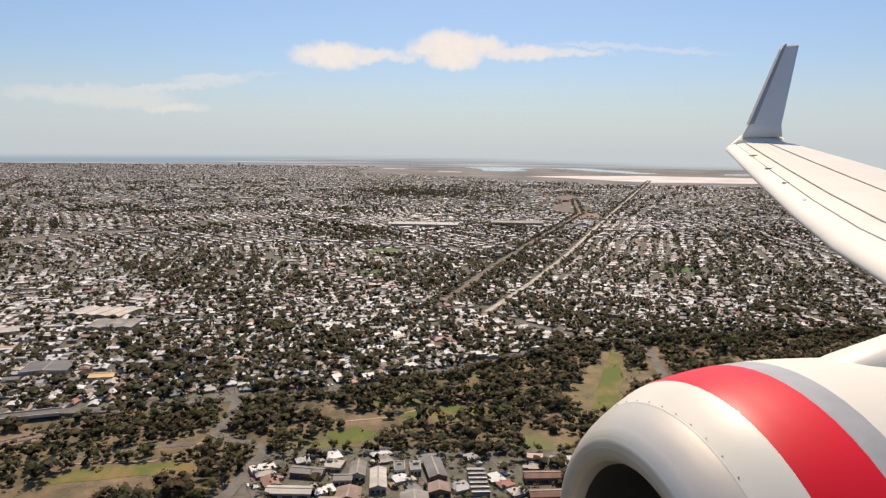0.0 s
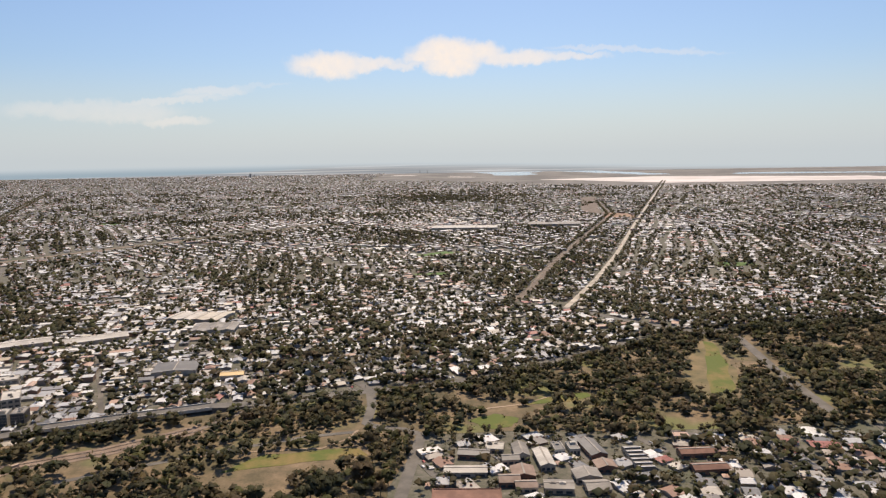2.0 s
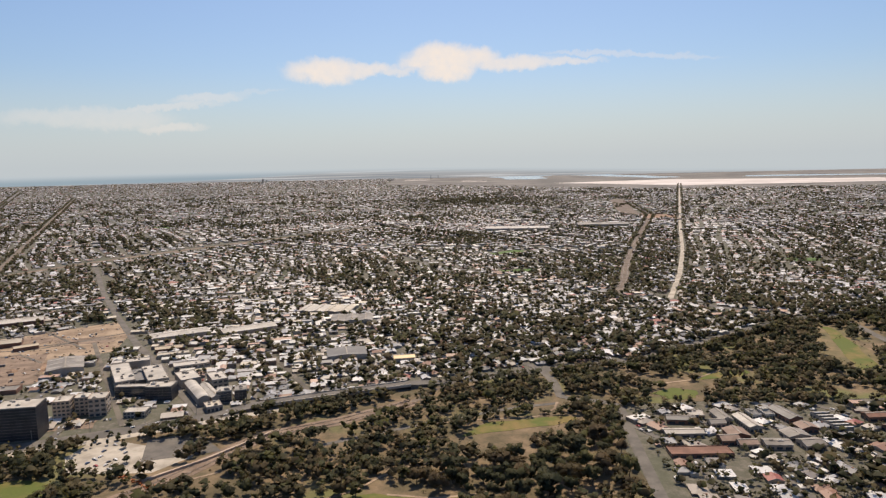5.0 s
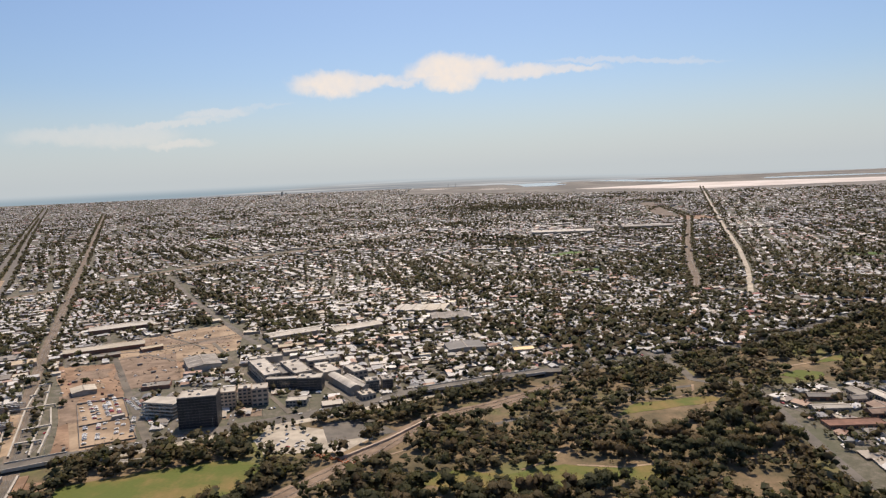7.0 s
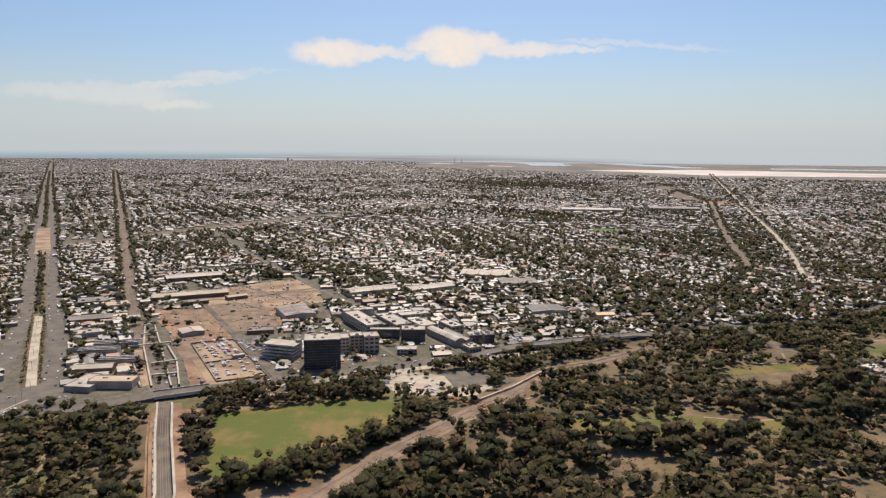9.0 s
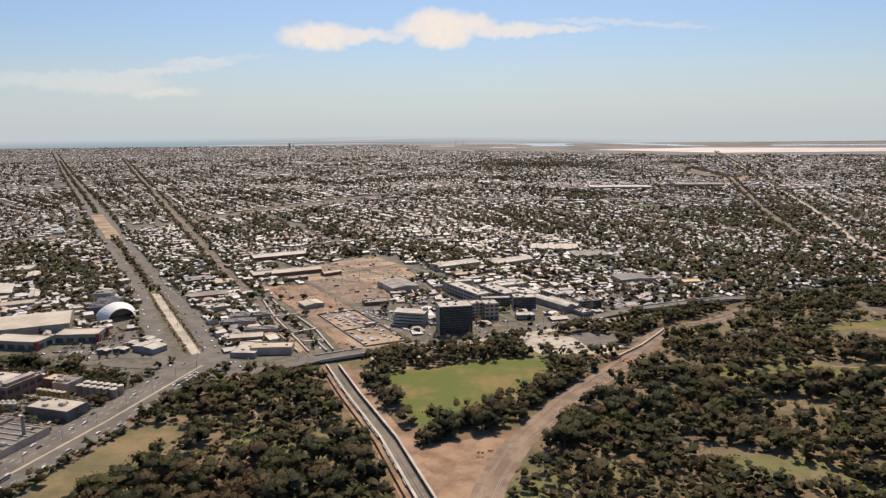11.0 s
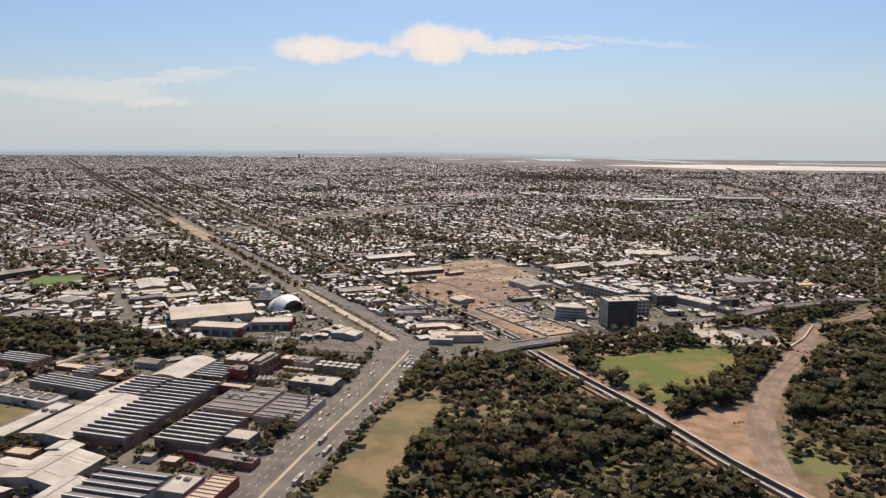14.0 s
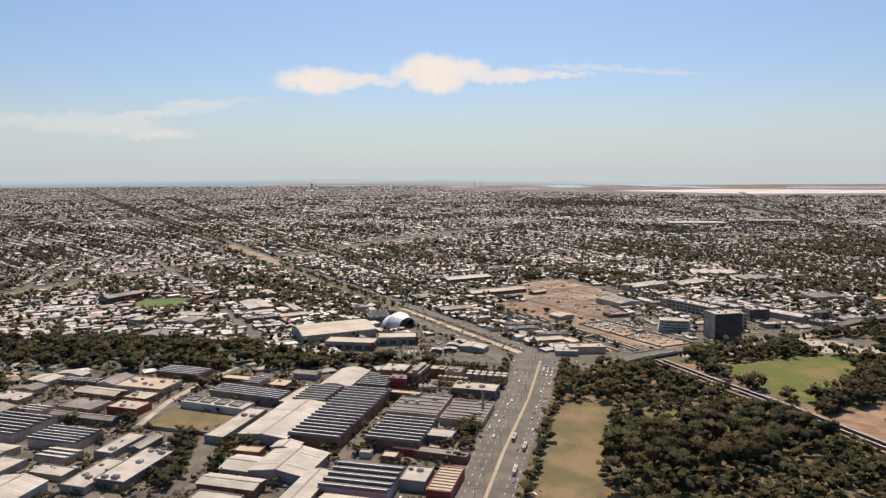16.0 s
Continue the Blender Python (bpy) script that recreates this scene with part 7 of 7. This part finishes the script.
bays = bays[free_of_buildings(bays[:, :2], 0.6)]
mass("parked_cars", [car_kit()], car_rows(np.concatenate([kerb_cars, yard, bays])), [M_car_far, M_car_glass], "parked cars along kerbs and in yards", "cars")


def bus(x, y, a):
    b = thing("bus", Matrix.Translation((x, y, 0.19)) @ Matrix.Rotation(a, 4, "Z"), "white city bus on the main road", "bus")
    part("body", boxes((-3.0, 3.0, -.62, .62, .25, 1.55)), M_white_metal, b)
    part("glasshouse", boxes((-2.8, 3.02, -.64, .64, .85, 1.25)), M_car_glass, b)
    part("roof_unit", boxes((-1.2, .8, -.4, .4, 1.55, 1.72)), M_grey_metal, b)
    for sx in (-1.8, 1.9):
        for sy in (-.55, .55):
            part("wheel", CAR[2], None, b, at=Matrix.Translation((sx, sy, .25)) @ Matrix.Diagonal((1.5, 1.5, 1.5, 1)))


bus(-515, 71, radians(76)), bus(-521, 50, radians(76)), bus(-518, 80, radians(256))


def lamp_post(x, y, a):
    b = thing("street_lamp", Matrix.Translation((x, y, 0.15)) @ Matrix.Rotation(a, 4, "Z"), "tall grey street lamp with two arms", "street lamp", "street lamps")
    bm = bmesh.new()
    part("pole", tube(bm, 0, 0, 0, 5.2, .10, 6, .06), M_pole, b)
    for s in (-1, 1):
        part("arm", boxes((-.04, .04, min(0, s * 1.3), max(0, s * 1.3), 5.1, 5.18)), M_pole, b)
        part("lamp_head", boxes((-.12, .12, min(s * .9, s * 1.4), max(s * .9, s * 1.4), 5.02, 5.10)), M_grey_metal, b)


for x, y, a in along(offset(PORT_S[:6], -1.2), 17):
    lamp_post(x, y, a)
for x, y, a in along(PORT_MID[:4], 30):
    lamp_post(x, y, a)
for x, y, a in list(along(offset(TERRACE, 5), 24))[:18]:
    lamp_post(x, y, a)
for i, (x, y, a) in enumerate([*along(offset(TERRACE[4:9], -7.0), 4.6), *along(offset(TERRACE[5:9], -15.0), 6.5)]):
    s = 1.5 + 0.9 * ((i * 37) % 11) / 11
    t = thing("young_tree", Matrix.Translation((x, y, 0.12)) @ Matrix.Rotation(i * 2.1, 4, "Z") @ Matrix.Diagonal((s * 0.8, s * 0.8, s * 1.25, 1)), "young dark tree on the paved verge", "tree", "young trees on the verge")
    part("trunk", TREES[i % 9][0], None, t)
    part("crown", TREES[i % 9][1], None, t)
# lane lines on the near road
for d in (-8.9, -5.9, -3.1, 7.2, 10.0):
    for x, y, a in along(offset(PORT_S[:5], d), 6):
        ln = part("lane_line", boxes((-1.1, 1.1, -.08, .08, 0, .01)), M_line, None)
        ln.matrix_world = Matrix.Translation((x, y, 0.185)) @ Matrix.Rotation(a, 4, "Z")
        tagged(ln, "worn white lane line on asphalt", "lane line", "lane lines", "structure")
# the far towers by the coast and tall stacks of the port
for x, y, w, h in ((-1420, 4560, 12, 26), (-1398, 4575, 9, 18), (-300, 4700, 3, 30), (-250, 4700, 3, 27)):
    building("far_tower", x, y, w, w, 0, h, "flat", M_concrete, M_concrete, "far grey tower above the suburbs", windows=0)


for (ax, ay), (bx, by) in (((-483, 272), (-463, 281.5)), ((-487, 297), (-481, 305)), ((-457, 242), (-446, 249)), ((-495, 318), (-489, 322)), ((-449, 224), (-438, 228))):
    n, a = math.hypot(bx - ax, by - ay), math.atan2(by - ay, bx - ax)
    b = thing("cutting_prop", Matrix.Translation((ax, ay, 0)) @ Matrix.Rotation(a, 4, "Z"), "pale concrete beam across the railway cutting", "beam", "beams over the cutting")
    part("beam", boxes((0, n, -.6, .6, 1.3, 1.9)), M_concrete, b)
    for sx in (0.3, n - 0.3):
        part("post", boxes((sx - .3, sx + .3, -.5, .5, 0, 1.3)), M_concrete, b)


def barrier(x, y, a):
    b = thing("road_barrier", Matrix.Translation((x, y, 0.16)) @ Matrix.Rotation(a, 4, "Z"), "orange plastic barrier at the level crossing works", "barrier", "orange barriers")
    part("panel", boxes((-.7, .7, -.08, .08, .1, .62)), M_orange, b)
    for sx in (-.55, .55):
        part("foot", boxes((sx - .1, sx + .1, -.25, .25, 0, .1)), M_tyre, b)


r = random.Random(8)
for i in range(26):
    u = i / 25
    barrier(-302 + 20 * u + r.uniform(-1, 1), 203 - 12 * u + r.uniform(-1.5, 1.5), r.uniform(0, 3.1))
for x, y in ((-484, 324), (-468, 322), (-503, 323), (-489, 274), (-459, 281), (-405, 196), (-398, 199), (-340, 232), (-330, 238), (-320, 240), (-307, 244), (-313, 231), (-305, 216), (-326, 246), (-312, 250), (-296, 252)):
    k, s = r.randrange(9), r.uniform(3.5, 6.5) if x < -350 else r.uniform(2.0, 3.2)
    t = thing("tree", Matrix.Translation((x, y, 0.05)) @ Matrix.Rotation(r.uniform(0, 6.28), 4, "Z") @ Matrix.Diagonal((s * 1.2, s * 1.2, s, 1)), "dark green tree on bare ground", "tree", "trees by roads and works")
    part("trunk", TREES[k][0], None, t)
    part("crown", TREES[k][1], None, t)
P = np.stack([gen.uniform(-513, -395, 1500), gen.uniform(215, 480, 1500)], 1)
P = P[(within(P, SITE) | within(P, SAND)) & ~within(P, LOT)]
P = P[free_of_buildings(P, 1.0) & (gaps(P, LINE_N) > 5)][:420]
n = len(P)
mass("rubble", DOTS, np.c_[gen.integers(0, 5, n), P, np.zeros(n) - 0.35, gen.uniform(0.8, 3.6, n), gen.uniform(0.8, 2.4, n), gen.uniform(0.7, 1.7, n), gen.uniform(0, 6.28, n)], [M_rail_earth], "heaps of rubble and churned earth on building land", "rubble")
for i, (x, y, a) in enumerate(list(along(offset(LINE_S, -3.7), 5.2))[4:24]):
    if i % 5 != 3:
        p = part("noise_panel", boxes((-2.1, 2.1, -.12, .12, 0, 1.0), (-2.0, 2.0, -.3, .3, -.05, .1)), M_white_metal)
        p.matrix_world = Matrix.Translation((x, y, 1.3)) @ Matrix.Rotation(a, 4, "Z")
        tagged(p, "white panel along the top of the cutting", "panel", "panels along the cutting")


def container(x, y, a, m, label):
    b = thing("site_container", Matrix.Translation((x, y, 0.1)) @ Matrix.Rotation(a, 4, "Z"), label, "container", "containers on the building land")
    part("body", boxes((-1.5, 1.5, -.6, .6, 0, 1.25)), m, b)
    for i in range(9):
        part("rib", boxes((-1.35 + i * .33, -1.25 + i * .33, -.63, .63, .08, 1.2)), m, b)
    part("door", boxes((1.5, 1.54, -.5, .5, .08, 1.18)), M_dark_metal, b)


def heap(x, y, s, m, label):
    """A heap of loose earth."""
    bm = bmesh.new()
    rr = random.Random(int(x * 3 + y))
    rings = [(1.0, 0.0), (0.72, 0.22), (0.42, 0.40), (0.12, 0.50)]
    rows = [[bm.verts.new((s * q * rr.uniform(.85, 1.15) * math.cos(i * math.tau / 12), s * q * rr.uniform(.85, 1.15) * math.sin(i * math.tau / 12), s * z * rr.uniform(.8, 1.1))) for i in range(12)] for q, z in rings]
    for p, q in zip(rows, rows[1:]):
        for i in range(12):
            j = (i + 1) % 12
            bm.faces.new((p[i], p[j], q[j], q[i]))
    bm.faces.new(rows[-1])
    ob = tagged(part("earth_heap", bm, m), label, "earth heap", "heaps on the building land")
    ob.location = (x, y, 0.08)


r = random.Random(21)
for i in range(70):
    x, y = r.uniform(-513, -390), r.uniform(214, 482)
    if not (inside(x, y, SITE) or inside(x, y, SAND)) or inside(x, y, LOT) or in_building(x, y, 2.0) or on_road(x, y, 2.0):
        continue
    if i % 3:
        container(x, y, r.choice((0.5, 2.07)) + r.uniform(-.1, .1), (M_white_metal, M_blue_clad, M_brick, M_grey_metal)[i % 4], ("white", "slate-grey", "rust-brown", "grey")[i % 4] + " steel site container on bare earth")
    else:
        heap(x, y, r.uniform(1.6, 4.0), M_sand if i % 2 else M_dirt, "heap of loose earth on building land")

# ---- the airliner's wing and engine, as they stand at the start of the flight ----
M_plane = mottled("white aircraft paint", (0.70, 0.665, 0.575), (0.74, 0.70, 0.61), 0.9, 9.0, 0.04, rough=0.42, spec=0.35, coat=0.05)
M_plane_grey = mottled("pale grey wing skin", (0.66, 0.63, 0.555), (0.72, 0.69, 0.61), 0.8, 7.0, 0.08, rough=0.5, spec=0.3)
# winglet skin is paler than the wing's, standing for light bounced onto it
M_winglet = mottled("grey winglet paint lightened for bounce", (0.74, 0.73, 0.70), (0.80, 0.79, 0.76), 0.8, 7.0, 0.05, rough=0.45)
M_plane_red = mottled("red aircraft paint", (0.62, 0.006, 0.018), (0.68, 0.009, 0.024), 0.9, 8.0, 0.05, rough=0.45, spec=0.25, coat=0.04)
M_lip = mottled("polished inlet metal", (0.66, 0.60, 0.50), (0.72, 0.66, 0.56), 0.9, 9.0, 0.06, rough=0.42, metal=0.45)
M_band = mottled("grey paint line", (0.36, 0.36, 0.36), (0.41, 0.41, 0.41), 1.0, rough=0.35)
M_joint = mottled("thin grey joint filler", (0.50, 0.48, 0.43), (0.56, 0.54, 0.48), 2.0, rough=0.5)
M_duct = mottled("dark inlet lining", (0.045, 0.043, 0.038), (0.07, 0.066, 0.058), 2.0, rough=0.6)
M_seam = mottled("dark panel seam", (0.20, 0.19, 0.17), (0.28, 0.265, 0.24), 3.0, rough=0.7)

# aft, out along the wing, up; half size like the land
AIR = Matrix(((0.95007, -0.31172, -0.00903, -2.01900), (0.31176, 0.95009, 0.00322, -6.90900), (0.00758, -0.00587, 0.99995, 129.37900), (0.00000, 0.00000, 0.00000, 1.00000))) @ Matrix.Diagonal((0.5, 0.5, 0.5, 1))
plane = thing("airliner", AIR, "white airliner wing with upturned winglet and red-banded engine", "aircraft")


def smooth(ob):
    for p in ob.data.polygons:
        p.use_smooth = True
    return ob


def turned(profile, n=72):
    """A body of revolution: rows of aft, radius."""
    bm = bmesh.new()
    rows = [[bm.verts.new((a, rr * math.cos(i * math.tau / n), rr * math.sin(i * math.tau / n))) for i in range(n)] for a, rr in profile]
    for p, q in zip(rows, rows[1:]):
        for i in range(n):
            j = (i + 1) % n
            bm.faces.new((p[i], p[j], q[j], q[i]))
    bmesh.ops.recalc_face_normals(bm, faces=bm.faces)
    return bm


def cowl(profile, lo, hi, k=24):
    """The stretch of a profile between two stations, rounded off smoothly."""
    a, rr = (np.array(v) for v in zip(*profile))
    slope = np.gradient(rr, a)

    def radius(x):
        i = int(np.clip(np.searchsorted(a, x) - 1, 0, len(a) - 2))
        h = a[i + 1] - a[i]
        u = (x - a[i]) / h
        return float((1 + 2 * u) * (1 - u) ** 2 * rr[i] + u * (1 - u) ** 2 * h * slope[i] + u * u * (3 - 2 * u) * rr[i + 1] + u * u * (u - 1) * h * slope[i + 1])
    xs = sorted({lo, hi, *[float(v) for v in a if lo < v < hi], *[lo + (hi - lo) * (i / k) ** 1.6 for i in range(k)]})
    return [(x, radius(x)) for x in xs]


NACELLE = [(2.030, 0.930), (2.034, 0.962), (2.045, 0.992), (2.065, 1.025), (2.10, 1.062), (2.15, 1.105), (2.21, 1.146), (2.29, 1.192), (2.37, 1.234), (2.47, 1.276), (2.62, 1.308), (2.85, 1.335),
           (3.02, 1.340), (3.4, 1.330), (4.0, 1.26), (4.8, 1.10)]
DUCT = [(2.030, 0.930), (2.036, 0.900), (2.055, 0.870), (2.10, 0.842), (2.18, 0.822), (2.40, 0.815), (2.80, 0.830), (3.25, 0.850)]
# the cowl's axis leans a little from the line of flight
TURBINE = Matrix.Translation((0, 3.1, -2.60)) @ pose(0, 0, 0, 0, -0.7, -2.2)
engine = part("engine", turned(cowl(NACELLE, 2.25, 2.47)), M_plane, plane, "white engine cowl", at=TURBINE)
smooth(engine)
for nm, lo, hi, m, lb in (("inlet_lip", 2.030, 2.25, M_lip, "polished metal inlet lip"), ("red_band", 2.47, 2.85, M_plane_red, "broad red painted band"),
                          ("grey_band", 2.85, 3.02, M_band, "narrow grey painted band"), ("rear_cowl", 3.02, 4.8, M_plane, "white rear cowl")):
    smooth(part(nm, turned(cowl(NACELLE, lo, hi)), m, engine, lb))
smooth(part("inlet_ring", turned(cowl(DUCT, 2.030, 2.13)), M_lip, engine, "polished inner inlet ring"))
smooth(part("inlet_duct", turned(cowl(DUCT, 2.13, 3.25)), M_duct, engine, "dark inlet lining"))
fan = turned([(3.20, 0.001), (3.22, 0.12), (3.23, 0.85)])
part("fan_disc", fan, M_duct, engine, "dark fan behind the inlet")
for i in range(22):
    blade = boxes((3.08, 3.14, 0.14, 0.82, -0.012, 0.05))
    bmesh.ops.rotate(blade, cent=(0, 0, 0), matrix=Matrix.Rotation(i * math.tau / 22, 3, "X"), verts=blade.verts)
    part("fan_blade", blade, M_seam, engine)
for i in range(56):
    a = i * math.tau / 56
    bm = bmesh.new()
    tube(bm, 0, 0, 0, 0.003, 0.004, 8)
    part("rivet", bm, M_seam, engine, at=Matrix.Translation((2.265, 1.1785 * math.cos(a), 1.1785 * math.sin(a))) @ Matrix.Rotation(a - math.pi / 2, 4, "X"))
smooth(part("seam", turned([(2.246, 1.1685), (2.25, 1.1715), (2.254, 1.1725)]), M_joint, engine, "thin joint line of the inlet"))
bm = boxes((3.05, 3.30, -0.02, 0.02, 0, 0.03))
part("strake_slot", bm, M_seam, engine, "dark slot on the cowl", at=pose(0, -0.72, 1.13, 32, 0, 8))


def loft(sections, closed=True):
    """Skins rows of points."""
    bm = bmesh.new()
    rows = [[bm.verts.new(p) for p in s] for s in sections]
    for p, q in zip(rows, rows[1:]):
        for i in range(len(p)):
            j = (i + 1) % len(p)
            bm.faces.new((p[i], p[j], q[j], q[i]))
    bm.faces.new(rows[0]), bm.faces.new(rows[-1])
    bmesh.ops.recalc_face_normals(bm, faces=bm.faces)
    return bm


def foil(le, te, thick, f0=0.0, f1=1.0, lift=0.0):
    """A wing section between two chord fractions; le, te: aft, out, up."""
    le, te = Vector(le), Vector(te)
    chord = (te - le).length
    fr = [f0 + (f1 - f0) * (0.5 - 0.5 * math.cos(math.pi * i / 10)) for i in range(11)]

    def half(x):
        return thick * chord * 5 * (0.2969 * math.sqrt(max(x, 0)) - 0.126 * x - 0.3516 * x * x + 0.2843 * x ** 3 - 0.1015 * x ** 4) + 0.004
    up = [le.lerp(te, x) + Vector((0, 0, half(x) * 1.15 + lift)) for x in fr]
    down = [le.lerp(te, x) - Vector((0, 0, half(x) * 0.85 - lift)) for x in fr[::-1]]
    return up + down[:-1] if f0 == 0 else up + down


# stations out along the wing: leading and trailing edge, thickness
STATIONS = [((4.9, 1.0, -2.35), (12.0, 1.0, -2.3), 0.125), ((6.55, 3.9, -2.02), (11.5, 3.9, -1.75), 0.12), ((8.11, 6.7, -1.70), (11.75, 6.7, -1.18), 0.115), ((8.99, 8.42, -1.50), (12.25, 8.42, -0.84), 0.11),
            ((9.88, 10.18, -1.16), (12.8, 10.18, -0.52), 0.105), ((10.97, 12.32, -0.66), (13.5, 12.32, -0.18), 0.10), ((12.44, 15.2, 0.06), (14.50, 15.2, 0.24), 0.095)]
wing = part("wing", loft([foil(a, b, t, 0.17, 1.0) for a, b, t in STATIONS]), M_plane_grey, plane, "pale grey wing skin")
smooth(part("slat", loft([foil(a, b, t, 0.0, 0.155, 0.01) for a, b, t in STATIONS]), M_plane, wing, "white leading-edge slat"))
for x in (0.30, 0.62):
    pts = []
    for a, b, t in STATIONS:
        q = foil(a, b, t)
        chord = (Vector(b) - Vector(a)).length
        half = t * chord * 5 * (0.2969 * math.sqrt(x) - 0.126 * x - 0.3516 * x * x + 0.2843 * x ** 3 - 0.1015 * x ** 4) * 1.15 + 0.008
        pts.append(Vector(a).lerp(Vector(b), x) + Vector((0, 0, half)))
    bm = bmesh.new()
    rows = [[bm.verts.new(p + Vector((d, 0, e))) for d, e in ((-0.02, -.003), (-0.02, .006), (0.02, .006), (0.02, -.003))] for p in pts]
    for p, q in zip(rows, rows[1:]):
        for i in range(3):
            bm.faces.new((p[i], p[i + 1], q[i + 1], q[i]))
    part("panel_seam", bm, M_seam, wing, "dark joint line on the wing skin")
for i, s in enumerate((0.12, 0.28, 0.45, 0.62, 0.80)):
    p = Vector(STATIONS[3][0]).lerp(Vector(STATIONS[6][0]), s)
    part("track_cover", boxes((-0.10, 0.10, -0.03, 0.03, 0, 0.02)), M_seam, wing, "small dark slat track cover", at=Matrix.Translation(p + Vector((0.42, 0, 0.16))))
WL = [((12.90, 15.25, 0.16), (14.50, 15.25, 0.26), 0.08), ((13.10, 15.38, 0.38), (14.42, 15.38, 0.40), 0.06), ((13.36, 15.46, 0.72), (14.44, 15.46, 0.72), 0.05),
      ((15.00, 16.25, 2.86), (15.60, 16.25, 2.98), 0.05), ((15.14, 16.3, 2.99), (15.62, 16.3, 3.03), 0.04)]


def upright(le, te, thick):
    """A winglet section: its thickness lies out along the wing."""
    return [Vector((p.x, le[1] + (p.z - (le[2] + (te[2] - le[2]) * (p.x - le[0]) / (te[0] - le[0]))) * 1.0, le[2] + (te[2] - le[2]) * (p.x - le[0]) / (te[0] - le[0]))) for p in foil(le, te, thick)]


winglet = part("winglet", loft([upright(*w) for w in WL[1:]]), M_winglet, plane, "upswept grey winglet")
smooth(winglet)
edge = [[Vector((a[0] - 0.03, a[1] - 0.05, a[2])), Vector((a[0] + 0.13 * (b[0] - a[0]), a[1] - 0.052, a[2] + 0.02)), Vector((a[0] + 0.13 * (b[0] - a[0]), a[1] + 0.05, a[2] + 0.02)), Vector((a[0] - 0.03, a[1] + 0.05, a[2]))] for a, b, t in WL[2:]]
part("leading_edge", loft(edge), M_band, winglet, "darker metal leading edge")
smooth(part("tip_fairing", loft([foil((12.44, 15.2, 0.06), (14.50, 15.2, 0.24), 0.095), foil((12.75, 15.33, 0.20), (14.52, 15.33, 0.27), 0.09), foil((13.08, 15.42, 0.42), (14.44, 15.42, 0.42), 0.05)]), M_plane, winglet, "curved tip fairing"))
pylon = [foil((2.98, 3.1, -1.42), (7.6, 3.1, -1.42), 0.10), foil((3.25, 3.1, -1.30), (7.6, 3.1, -1.25), 0.10), foil((3.9, 3.1, -1.14), (7.6, 3.1, -0.95), 0.08)]
body = [[Vector((p.x, 3.1 + (p.z - c) * 1.5, c)) for p in s] for s, c in zip(pylon, (-1.50, -1.30, -1.12))]
smooth(part("pylon", loft(body), M_plane, plane, "white pylon fairing over the engine"))
